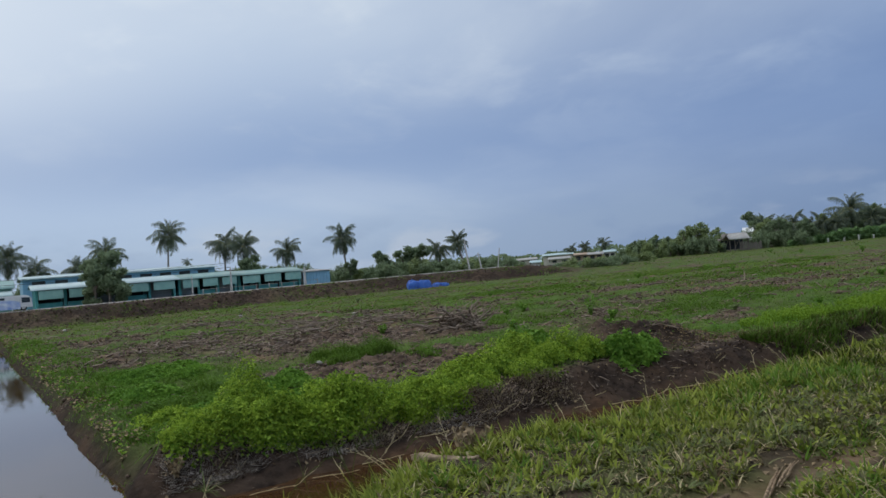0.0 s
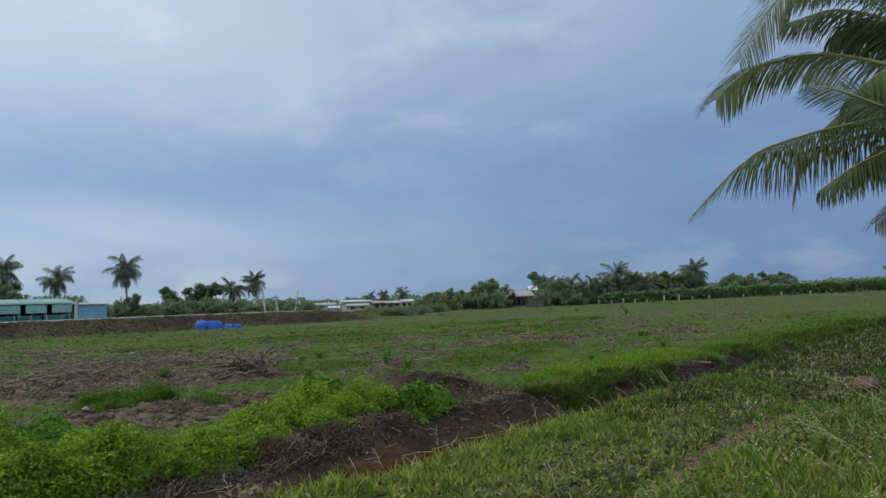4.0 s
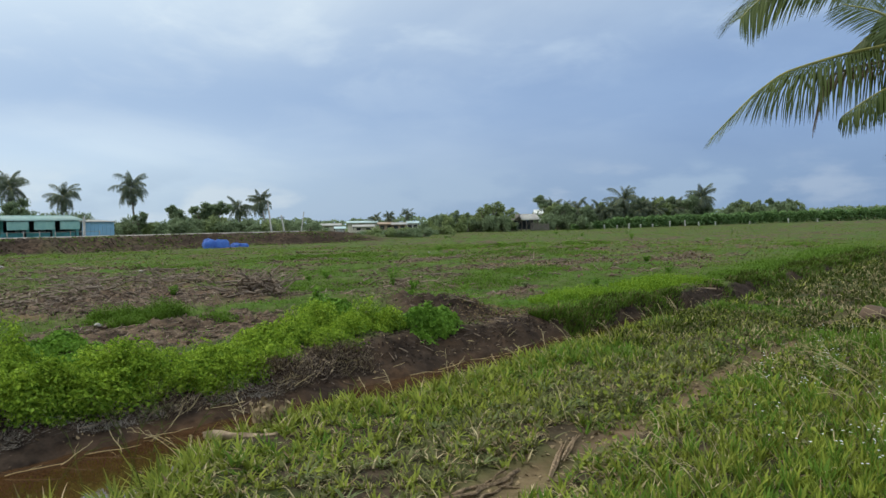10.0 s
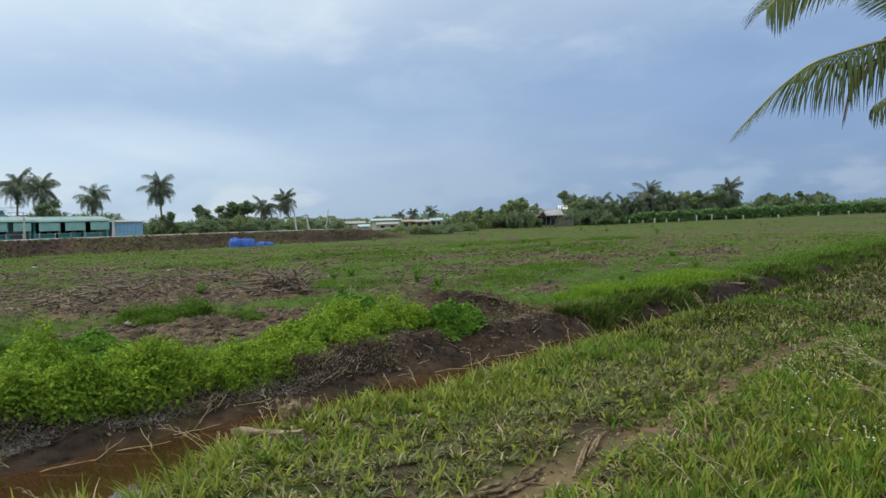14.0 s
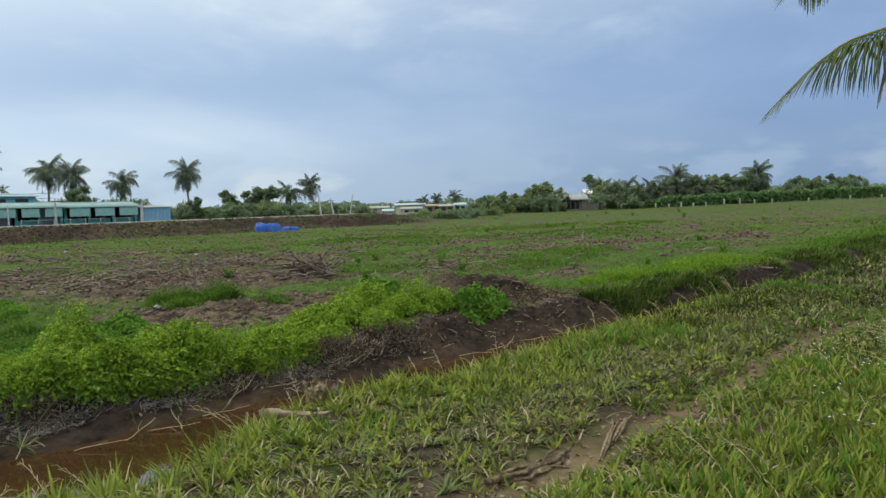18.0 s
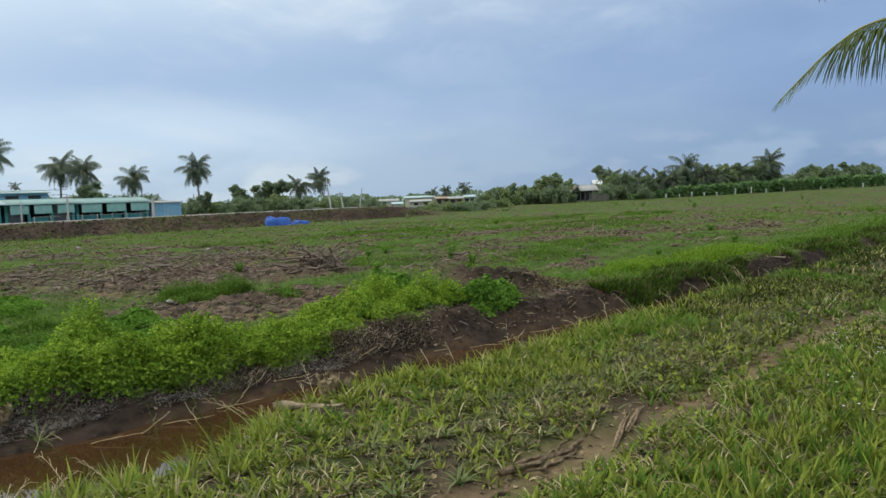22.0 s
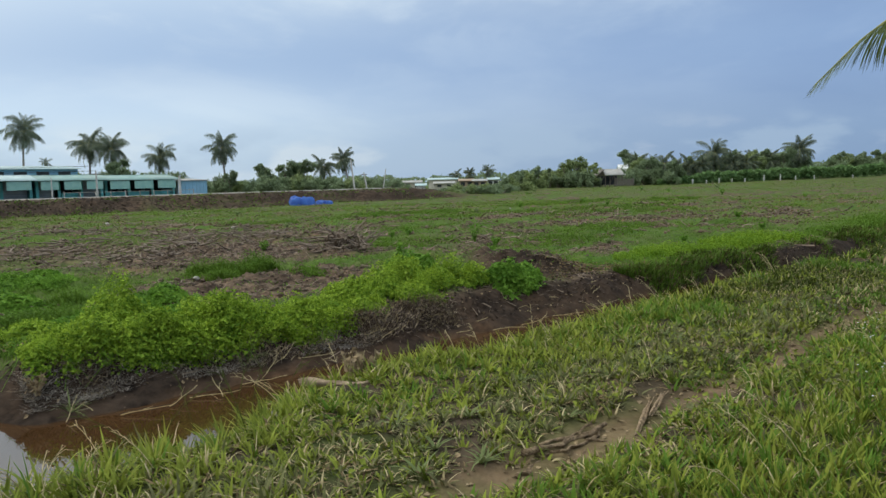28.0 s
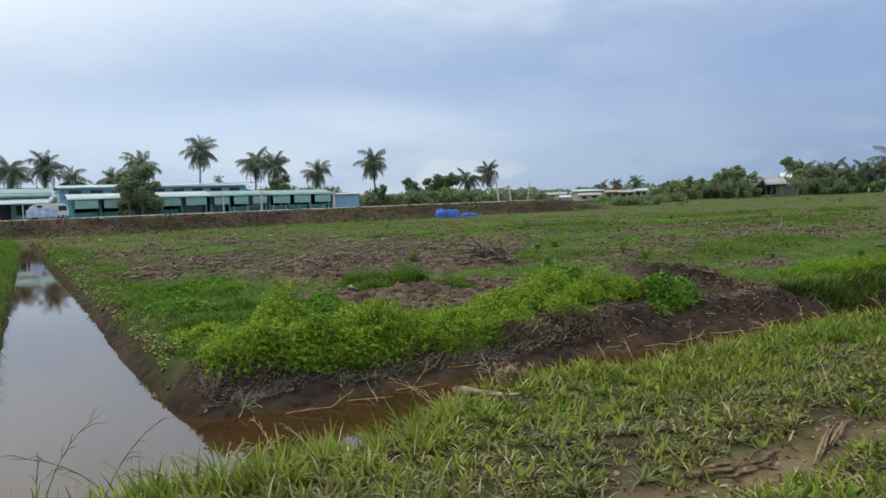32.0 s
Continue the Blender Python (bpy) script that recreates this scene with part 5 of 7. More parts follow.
def build_field_clumps():
    """Taller, softer grass in loose drifts over the field."""
    r = np.random.default_rng(18)
    for r0, r1, n, fat, m, seed in ((11, 30, 26000, 1.3, M_FIELD, 88), (11, 30, 20000, 1.3, M_DEEP, 89), (28, 75, 30000, 3.2, M_DEEP, 89), (28, 75, 30000, 3.2, M_LUSH, 90)):
        u, v, rd = sector(r, n, r0, r1, -54, 54)
        drift = fbm(u * 0.28 + 0.1 * v, v * 0.5, seed)
        keep = (v > far_edge(u) + 1.1) & ((v < 66) | (u > 66)) & (drift + 0.10 * r.random(n) > 0.62) & (r.random(n) > 0.9 * bareness(u, v)) & ~((u > -1.0) & (u < 1.8 - 0.02 * v))
        u, v, drift = u[keep], v[keep], drift[keep]
        n = len(u)
        x, y = xy(u, v)
        p = np.stack([x, y, height(u, v) - 0.01], -1)
        ln = (0.10 + 0.55 * np.clip(drift - 0.55, 0, 0.3)) * r.uniform(0.6, 1.4, n)
        ob = part("field_grass", blade_mesh("field_grass", p, ln, 0.010 * fat * r.uniform(0.6, 1.4, n), r.uniform(0.05, 0.7, n), r.uniform(0.3, 1.2, n), r.uniform(0, 6.283, n), 2), m)
        tagged(ob, "soft taller grass in loose drifts over the field", "grass", kind="stuff")
    # dead stems and leaves beside the mound of earth
    n = 1500
    u, v = r.normal(13.0, 0.8, n), 9.1 + np.abs(r.normal(0, 0.6, n))
    x, y = xy(u, v)
    nrm = np.stack([r.normal(0, 0.5, n), r.normal(0, 0.5, n), np.ones(n)], -1)
    vs, fs = leaves_at(np.stack([x, y, height(u, v) + 0.02], -1), nrm, r.uniform(0.012, 0.055, n), r)
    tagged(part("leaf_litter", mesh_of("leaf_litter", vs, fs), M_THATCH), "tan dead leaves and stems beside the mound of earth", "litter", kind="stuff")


def build_weeds():
    """Small broad leaves of low weeds, in loose patches over the field."""
    r = np.random.default_rng(19)
    for r0, r1, n, size, m in ((9, 20, 26000, 0.036, M_HERB), (14, 36, 46000, 0.045, M_FIELD), (30, 70, 46000, 0.07, M_MEADOW), (60, 180, 30000, 0.13, M_MEADOW)):
        u, v, rd = sector(r, n, r0, r1, -56, 56)
        b = bareness(u, v)
        clump = smooth(fbm(u * 0.55, v * 0.55, 63), 0.40, 0.66)
        keep = (v > far_edge(u) + 1.0 - 0.35 * smooth(u, 12.3, 14)) & ((v < 70.2) | (u > 66)) & (r.random(n) < (1.0 - 0.85 * b) * clump) & ~((u > -1.0) & (u < 1.75 - 0.02 * v) & (v < 66))
        u, v, clump, rd = u[keep], v[keep], clump[keep], rd[keep]
        n = len(u)
        x, y = xy(u, v)
        z = height(u, v) + (0.03 + 0.13 * clump * r.random(n)) * (0.8 + rd / 90)
        nrm = np.stack([r.normal(0, 0.5, n), r.normal(0, 0.5, n), np.ones(n)], -1)
        vs, fs = leaves_at(np.stack([x, y, z], -1), nrm, size * r.uniform(0.5, 1.4, n), r)
        ob = part("low_weeds", mesh_of("low_weeds", vs, fs), m)
        tagged(ob, "low broad-leaved weeds spreading over the field", "weeds", kind="stuff")


def build_bank_litter():
    """Rotting leaves, roots and lumps on the road embankment and at the foot of the vines."""
    r = np.random.default_rng(20)
    n = 15000
    u = np.concatenate([r.uniform(1.6, 22, n), r.uniform(-40, 64, n)])
    v = np.concatenate([far_edge(u[:n]) + r.uniform(0.3, 1.6, n), r.uniform(66, 70.6, n)])
    x, y = xy(u, v)
    size = np.concatenate([r.uniform(0.02, 0.06, n), r.uniform(0.05, 0.2, n)])
    p = np.stack([x, y, height(u, v) + 0.25 * size], -1)
    nrm = np.stack([r.normal(0, 0.6, 2 * n), r.normal(0, 0.6, 2 * n), np.ones(2 * n)], -1)
    pick = r.random(2 * n)
    far = np.arange(2 * n) >= n
    for sel, m, nm, lb in (((pick < 0.30) & ~far | (pick < 0.22) & far, M_SOIL, "rotten_litter", "dark rotting leaves and crumbs on the bank"), ((pick >= 0.94) & ~far, M_DEAD, "leaf_litter", "brown dead leaves at the foot of the vines"), ((pick >= 0.22) & (pick < 0.45) & far, M_CLOD, "clod_litter", "crumbling grey-brown earth on the road embankment"),
                           ((pick > 0.45) & far & (fbm(u * 0.3, v * 0.6, 64) > 0.45), M_FIELD, "bank_weeds", "scattered weeds growing on the road embankment")):
        vs, fs = leaves_at(p[sel], nrm[sel], size[sel], r)
        tagged(part(nm, mesh_of(nm, vs, fs), m), lb, "litter", kind="stuff")


# dense bright tussocks: u, v, half-widths, height, count
TUSSOCKS = [(17.2, 9.6, 2.3, 1.1, 0.36, 5200), (21.5, 9.2, 2.6, 1.4, 0.40, 5200), (15.6, 8.3, 2.2, 0.9, 0.26, 4200), (19.2, 7.9, 1.8, 0.8, 0.28, 3000), (26.5, 8.0, 3.4, 1.5, 0.42, 5000), (34.0, 8.2, 5.0, 1.9, 0.5, 5000), (45.0, 8.5, 7.0, 2.2, 0.6, 4000), (20.0, 15.0, 4.0, 1.6, 0.28, 3600),
            (7.5, 15.7, 1.1, 1.0, 0.68, 4600), (8.35, 13.7, 0.45, 0.45, 0.60, 1700), (3.5, 13.9, 0.8, 0.8, 0.50, 2200), (3.2, 16.8, 1.0, 1.0, 0.34, 2200), (2.8, 12.6, 0.7, 0.6, 0.30, 1500), (15.5, 19.0, 2.5, 1.6, 0.26, 2000), (25, 17, 3.5, 1.5, 0.3, 2400), (2.6, 13.5, 0.9, 2.4, 0.28, 1800), (2.1, 11.2, 0.55, 1.5, 0.30, 1700), (2.2, 17.5, 0.8, 3.0, 0.34, 2400), (2.1, 25, 0.9, 5.0, 0.36, 2400), (1.6, 38, 1.0, 8.0, 0.4, 2200)]


def build_tussocks():
    r = np.random.default_rng(13)
    drifts = [(r.uniform(17, 60), r.uniform(13, 44), r.uniform(1.8, 5.0), r.uniform(1.0, 2.6), r.uniform(0.16, 0.30), 1500) for _ in range(22)]
    for (cu, cv, ru, rv, h, n) in TUSSOCKS + drifts:
        a, s = r.uniform(0, 6.283, n), np.sqrt(r.random(n))
        u, v = cu + ru * s * np.cos(a), cv + rv * s * np.sin(a)
        lump = smooth(fbm(u * 1.1, v * 1.1, 58), 0.32, 0.6)
        keep = (r.random(n) < 0.25 + 0.75 * lump) & (v > far_edge(u) + 0.62 + 0.25 * (u < 13.2) + 0.25 * vnoise(u * 1.7, v * 1.7, 61)) & (r.random(n) > bareness(u, v) * (v < 10))
        u, v, lump, s = u[keep], v[keep], lump[keep], s[keep]
        n = len(u)
        x, y = xy(u, v)
        p = np.stack([x, y, height(u, v) - 0.01], -1)
        fat = 0.011 + 0.0007 * math.hypot(cu, cv)
        # blades low on the front get a darker green, shade put into colour
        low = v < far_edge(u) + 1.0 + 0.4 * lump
        for sel, m, lb in ((low, M_DEEP if cv < 10 else M_FIELD, "grass at the foot of a tussock, darkened for shade"), (~low, M_LUSH if cv < 10 and cu < 24 else M_FIELD, "lush bright green grass tussock")):
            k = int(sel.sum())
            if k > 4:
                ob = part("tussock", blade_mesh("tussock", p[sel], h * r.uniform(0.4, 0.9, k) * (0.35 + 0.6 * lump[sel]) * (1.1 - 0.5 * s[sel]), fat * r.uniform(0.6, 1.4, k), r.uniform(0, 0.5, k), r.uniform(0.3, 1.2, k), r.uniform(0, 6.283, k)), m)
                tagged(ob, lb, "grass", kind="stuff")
        p, lump, s = p[~low], lump[~low], s[~low]
        n = len(p)
        nrm = np.stack([r.normal(0, 0.5, n), r.normal(0, 0.5, n), np.ones(n)], -1)
        q = p + np.stack([r.normal(0, 0.05, n), r.normal(0, 0.05, n), h * (0.25 + 0.7 * r.random(n)) * lump * (1.1 - 0.6 * s)], -1)
        vs, fs = leaves_at(q, nrm, (0.024 + 0.0009 * math.hypot(cu, cv)) * r.uniform(0.5, 1.3, n), r)
        ob = part("creeper", mesh_of("creeper", vs, fs), M_LUSH if cv < 10 and cu < 24 else M_FIELD)
        tagged(ob, "bright green creeping plants over the grass", "plant", kind="stuff")


def leaves_at(p, normal, size, r):
    """Heart-like leaves folded along the midrib."""
    n = len(p)
    nrm = normal / np.linalg.norm(normal, axis=1)[:, None]
    a = np.cross(nrm, r.normal(0, 1, (n, 3)))
    a /= np.linalg.norm(a, axis=1)[:, None] + 1e-9
    b = np.cross(nrm, a)
    s = size[:, None]
    base, tip = p - a * s * 0.45, p + a * s * 0.65 - nrm * s * 0.15
    l, rr = p - a * s * 0.1 + b * s * 0.5 + nrm * s * 0.14, p - a * s * 0.1 - b * s * 0.5 + nrm * s * 0.14
    v = np.stack([base, rr, tip, base, tip, l], 1).reshape(-1, 3)
    return v, np.arange(len(v)).reshape(-1, 3)


# vine cushions on the ditch bank: u, v, half-widths, height, big leaves
VINES = [(1.95, 9.30, 0.42, 0.45, 0.26, 0), (2.55, 9.15, 0.42, 0.40, 0.36, 0), (2.35, 9.75, 0.45, 0.40, 0.22, 0), (3.12, 10.28, 0.34, 0.36, 0.74, 0), (2.85, 9.85, 0.38, 0.36, 0.48, 0), (3.15, 9.05, 0.42, 0.36, 0.36, 0), (3.75, 9.40, 0.34, 0.40, 0.22, 0),
         (4.25, 9.25, 0.48, 0.50, 0.50, 0), (4.85, 9.05, 0.40, 0.40, 0.36, 0), (5.45, 9.15, 0.42, 0.36, 0.26, 0), (6.05, 9.40, 0.45, 0.38, 0.24, 0), (6.60, 9.55, 0.45, 0.45, 0.34, 0), (7.20, 9.75, 0.48, 0.48, 0.42, 0), (6.35, 8.95, 0.35, 0.25, 0.14, 0),
         (7.85, 9.95, 0.50, 0.50, 0.56, 0), (8.25, 10.35, 0.50, 0.50, 0.62, 0), (8.15, 9.35, 0.50, 0.36, 0.36, 0), (8.95, 9.75, 0.45, 0.42, 0.52, 0), (9.3, 11.20, 0.60, 0.50, 0.66, 1), (9.15, 9.25, 0.40, 0.34, 0.36, 0), (8.75, 10.75, 0.45, 0.40, 0.55, 0),
         (9.85, 8.88, 0.42, 0.36, 0.34, 1), (10.40, 8.98, 0.34, 0.34, 0.26, 1), (2.25, 11.20, 0.45, 0.80, 0.20, 0), (3.3, 11.9, 0.6, 0.5, 0.16, 1), (4.3, 11.3, 0.5, 0.4, 0.16, 1), (2.5, 14.60, 0.6, 1.0, 0.18, 1), (4.6, 13.2, 0.7, 0.5, 0.20, 1), (3.3, 17.50, 1.0, 1.2, 0.18, 1),
         (2.95, 8.92, 0.34, 0.26, 0.20, 0), (3.55, 8.82, 0.40, 0.28, 0.24, 0), (4.25, 8.72, 0.42, 0.26, 0.22, 0), (4.90, 8.66, 0.40, 0.24, 0.20, 0), (5.55, 8.72, 0.38, 0.24, 0.16, 0), (7.55, 9.12, 0.42, 0.30, 0.22, 0)]


def vine_cushion(k, cu, cv, ru, rv, h, big):
    """Creepers heaped into many small leafy domes, with dark gaps between them."""
    r = np.random.default_rng(400 + k)
    x, y = xy(cu, cv)
    base = float(height(cu, cv))
    ob = anchor("vine_cushion", x, y, base, ROW_ROT, "low dense cushion of green creeping vines on the bank" if not big else "clump of broad dark green weeds on the bank", "plant", "vines on the ditch bank")
    pts, nrms, sizes = [], [], []
    count = max(7, int(40 * ru * rv))
    for q in range(count):
        a, s = r.uniform(0, 6.283), 1.02 * math.sqrt((q + r.random()) / count)
        wob = 1 + 0.22 * math.sin(3 * a + k) + 0.12 * math.sin(5 * a + 2 * k)
        px, py = ru * s * math.cos(a) * wob, rv * s * math.sin(a) * wob
        env = math.sqrt(max(0.06, 1 - s * s))
        rad = r.uniform(0.11, 0.21) * (0.8 + 0.5 * env)
        top = h * env * r.uniform(0.30, 1.40)
        n = int(640 * rad * rad * 16 * (0.7 if big else 1.0))
        d = r.normal(0, 1, (n, 3))
        d[:, 2] = np.abs(d[:, 2]) * 1.1 - 0.25
        d /= np.linalg.norm(d, axis=1)[:, None]
        tall = max(0.10, 0.62 * top)
        rr = rad * np.clip(0.92 + 0.32 * r.normal(0, 1, n), 0.2, 1.9)
        p = np.stack([px + d[:, 0] * rr, py + d[:, 1] * rr, 0 * rr], -1)
        gz = height(cu + p[:, 0], cv + p[:, 1]) - base
        p[:, 2] = gz + np.maximum(0.015, top - tall + d[:, 2] * tall * (0.75 + 0.55 * r.random(n)) + 0.02)
        pts.append(p)
        nrms.append(d * [0.8, 0.8, 0.8] + r.normal(0, 0.5, (n, 3)) + [0, 0, 0.40])
        sizes.append((0.045 + 0.034 * big) * r.uniform(0.5, 1.3, n) * r.uniform(0.8, 1.25))
        for _ in range(3):
            m = 14
            f = r.random(m)[:, None]
            tip = np.array([px, py, gz.mean() + top]) + np.array([r.normal(0, 0.10), r.normal(0, 0.10), r.uniform(0.06, 0.16)])
            pts.append(np.array([px, py, gz.mean() + 0.6 * top]) * (1 - f) + tip * f + r.normal(0, 0.018, (m, 3)))
            nrms.append(r.normal(0, 0.6, (m, 3)) + [0, 0, 0.7])
            sizes.append(0.036 * r.uniform(0.5, 1.2, m))
    n = int(2600 * ru * rv * 3.2)
    a, s = r.uniform(0, 6.283, n), 1.15 * np.sqrt(r.random(n))
    p = np.stack([ru * s * np.cos(a), rv * s * np.sin(a), 0 * a], -1)
    lump = fbm(p[:, 0] * 3.1 + 9 * k, p[:, 1] * 3.1, 59)
    p[:, 2] = height(cu + p[:, 0], cv + p[:, 1]) - base + 0.02 + h * np.sqrt(np.clip(1.35 - s ** 2, 0, 1)) * (0.1 + 1.3 * lump) * (1 - 0.7 * r.random(n) ** 2)
    keep = lump + 0.12 * r.random(n) > 0.50
    pts.append(p[keep])
    nrms.append(r.normal(0, 0.8, (int(keep.sum()), 3)) + [0, 0, 0.7])
    sizes.append((0.042 + 0.03 * big) * r.uniform(0.5, 1.3, int(keep.sum())))
    p, nrm, size = np.concatenate(pts), np.concatenate(nrms), np.concatenate(sizes)
    keep = (cv + p[:, 1] > far_edge(cu + p[:, 0]) + 0.42 + 0.26 * vnoise(cu * 3 + p[:, 0] * 4, p[:, 1] * 4, 60) + 0.1 * r.random(len(p))) & (cu + p[:, 0] > 1.7 + 0.2 * r.random(len(p)))
    vs, fs = leaves_at(p[keep], nrm[keep], size[keep], r)
    part("foliage", mesh_of("foliage", vs, fs), M_HERB if big else M_VINE, ob)
    # trailing stems at the foot
    for q in range(9):
        a0 = r.uniform(0, 6.283)
        p0 = np.array([0.3 * ru * math.cos(a0), 0.3 * rv * math.sin(a0)])
        p1 = np.array([1.25 * ru * math.cos(a0 + r.normal(0, 0.3)), 1.25 * rv * math.sin(a0)])
        pm = 0.5 * (p0 + p1) + r.normal(0, 0.1, 2)
        line = [(*q2, float(height(cu + q2[0], cv + q2[1])) - base + dz) for q2, dz in ((p0, h * 0.5), (pm, h * 0.45), (p1, 0.02))]
        part("trailing_stem", mesh_of("trailing_stem", *tube(line, [0.006, 0.005, 0.003], 4)), M_HERB, ob)


def build_twigs():
    """Chopped branches, stalks and clods that lie over the cleared ground."""
    r = np.random.default_rng(14)
    for r0, r1, n, ln0, th in ((7, 24, 24000, 0.13, 0.006), (20, 45, 12000, 0.27, 0.014), (40, 75, 4500, 0.32, 0.018)):
        u, v, rd = sector(r, n, r0, r1, -56, 50)
        b = bareness(u, v)
        rim = np.exp(-((v - far_edge(u) - 1.1) / 0.4) ** 2)
        keep = (v > far_edge(u) + 0.15) & (r.random(n) < np.maximum(0.75 * b ** 1.2 * np.where(v < far_edge(u) + 1.3, 0.35, 1.0), 0.3 * rim)) & ~((u > -0.9) & (u < 1.55 - 0.02 * v))
        u, v = u[keep], v[keep]
        n = len(u)
        x, y = xy(u, v)
        big = r.random(n) ** 6
        ln = ln0 * (0.35 + 0.9 * r.random(n) + 2.2 * big)
        head, tilt = r.uniform(0, 6.283, n), np.abs(r.normal(0, 0.22, n))
        d = np.stack([np.cos(head) * np.cos(tilt), np.sin(head) * np.cos(tilt), np.sin(tilt)], -1)
        w = th * (0.6 + 0.9 * r.random(n) + 1.6 * big)
        a = np.cross(d, np.array([0, 0, 1.0]))
        a /= np.linalg.norm(a, axis=1)[:, None] + 1e-9
        c = np.cross(a, d)
        p0 = np.stack([x, y, height(u, v) + w * 0.7 + 0.02 * r.random(n)], -1) - d * (ln * 0.3)[:, None]
        p0[:, 2] = np.maximum(p0[:, 2], height(u, v) - 0.01)
        ring = [np.cos(q) * a + np.sin(q) * c for q in (0, 2.094, 4.189)]
        bend = r.normal(0, 0.06, (n, 3)) * ln[:, None]
        v3 = []
        for pt, sc in ((p0, 1.0), (p0 + d * (0.5 * ln)[:, None] + bend, 0.85), (p0 + d * ln[:, None], 0.45)):
            v3 += [pt + g * (w * sc)[:, None] for g in ring]
        vs = np.stack(v3, 1).reshape(-1, 3)
        i = np.arange(n)[:, None, None] * 9 + 3 * np.arange(2)[None, :, None]
        k = np.arange(3)[None, None, :]
        f = np.stack([i + k, i + (k + 1) % 3, i + 3 + (k + 1) % 3, i + 3 + k], -1).reshape(-1, 4)
        ob = part("twig_litter", mesh_of("twig_litter", vs, f), M_TWIG if r0 > 30 else M_CUT)
        tagged(ob, "grey-brown twigs and stalks strewn over bare soil", "twigs", kind="stuff")
    # clods
    n = 34000
    u, v, rd = sector(r, n, 7, 40, -56, 50)
    b = bareness(u, v)
    rim = np.exp(-((v - far_edge(u) - 1.0) / 0.4) ** 2)
    keep = (v > far_edge(u) - 0.05) & (r.random(n) < np.maximum(b * np.where(v > far_edge(u) + 1.4, 1.0, 0.2), 0.15 * rim)) & ~((u > -0.9) & (u < 1.5 - 0.02 * v))
    u, v, rd = u[keep], v[keep], rd[keep]
    n = len(u)
    x, y = xy(u, v)
    s = np.where(v > far_edge(u) + 1.5, 0.017 + 0.07 * r.random(n) ** 3, 0.008 + 0.018 * r.random(n) ** 3) * (0.75 + rd / 60)
    c = np.stack([x, y, height(u, v) + 0.15 * s], -1)
    octa = np.array([(1, 0, 0), (0, 1, 0), (-1, 0, 0), (0, -1, 0), (0, 0, 0.75), (0, 0, -0.75)], float)
    vs = c[:, None] + octa[None] * s[:, None, None] * r.uniform(0.6, 1.35, (n, 6, 1)) + r.normal(0, 0.18, (n, 6, 3)) * s[:, None, None]
    f = np.array([(0, 1, 4), (1, 2, 4), (2, 3, 4), (3, 0, 4), (1, 0, 5), (2, 1, 5), (3, 2, 5), (0, 3, 5)])
    f = (np.arange(n)[:, None, None] * 6 + f[None]).reshape(-1, 3)
    ob = part("soil_clods", mesh_of("soil_clods", vs.reshape(-1, 3), f), M_CLOD)
    tagged(ob, "broken clods of brown soil on the bare field", "soil", kind="stuff")
    # chips, bark and leaf scraps
    for n, r0, r1, size, m, lb in ((14000, 8, 26, 0.035, M_TWIG, "grey bark and leaf scraps on the bare soil"), (15000, 18, 48, 0.085, M_TWIG, "grey bark and leaf scraps on the bare soil"), (9000, 9, 34, 0.04, M_SOIL, "dark rotten scraps on the bare soil"),
                                   (2600, 9, 40, 0.035, M_STRAW, "pale dry chips on the bare soil"), (7000, 9, 36, 0.045, M_DEAD, "brown dead leaves on the bare soil"), (9000, 34, 64, 0.13, M_THATCH, "brown dead leaves over the far field")):
        u, v, rd = sector(r, n, r0, r1, -56, 50)
        keep = (v > far_edge(u) + 1.2) & (v < 65) & (r.random(n) < bareness(u, v) ** 1.1) & ~((u > -0.9) & (u < 1.6 - 0.02 * v))
        u, v = u[keep], v[keep]
        n = len(u)
        x, y = xy(u, v)
        nrm = np.stack([r.normal(0, 0.7, n), r.normal(0, 0.7, n), np.ones(n)], -1)
        k = size * r.uniform(0.4, 1.4, n)
        vs, fs = leaves_at(np.stack([x, y, height(u, v) + 0.35 * k], -1), nrm, k, r)
        tagged(part("field_litter", mesh_of("field_litter", vs, fs), m), lb, "litter", kind="stuff")


build_dike_grass()
build_field_grass()
build_field_clumps()
build_tussocks()
build_weeds()
build_bank_litter()
for k, spec in enumerate(VINES):
    vine_cushion(k, *spec)
build_twigs()


def build_canal_edge():
    """Creeping stems and dead leaves that hang over the canal's bank."""
    r = np.random.default_rng(29)
    for n, m, nm, lb in ((1100, M_HERB, "creeper", "creeping green plants hanging over the canal bank"), (2600, M_DEAD, "leaf_litter", "brown dead leaves on the canal bank"), (700, M_VINE, "creeper", "bright creeping leaves at the canal bank")):
        v = 10.4 + 44 * r.random(n) ** 1.8
        u = 1.5 - 0.02 * v + np.abs(r.normal(0, 0.35, n)) + 0.12
        keep = fbm(u * 1.6, v * 0.9, 67) + 0.2 * r.random(n) > 0.6
        u, v = u[keep], v[keep]
        x, y = xy(u, v)
        nrm = np.stack([r.normal(0, 0.5, len(u)), r.normal(0, 0.5, len(u)), np.ones(len(u))], -1)
        vs, fs = leaves_at(np.stack([x, y, height(u, v) + 0.02 + 0.10 * r.random(len(u))], -1), nrm, (0.03 + 0.0018 * v) * r.uniform(0.6, 1.4, len(u)), r)
        tagged(part(nm, mesh_of(nm, vs, fs), m), lb, "plant", kind="stuff")


build_canal_edge()


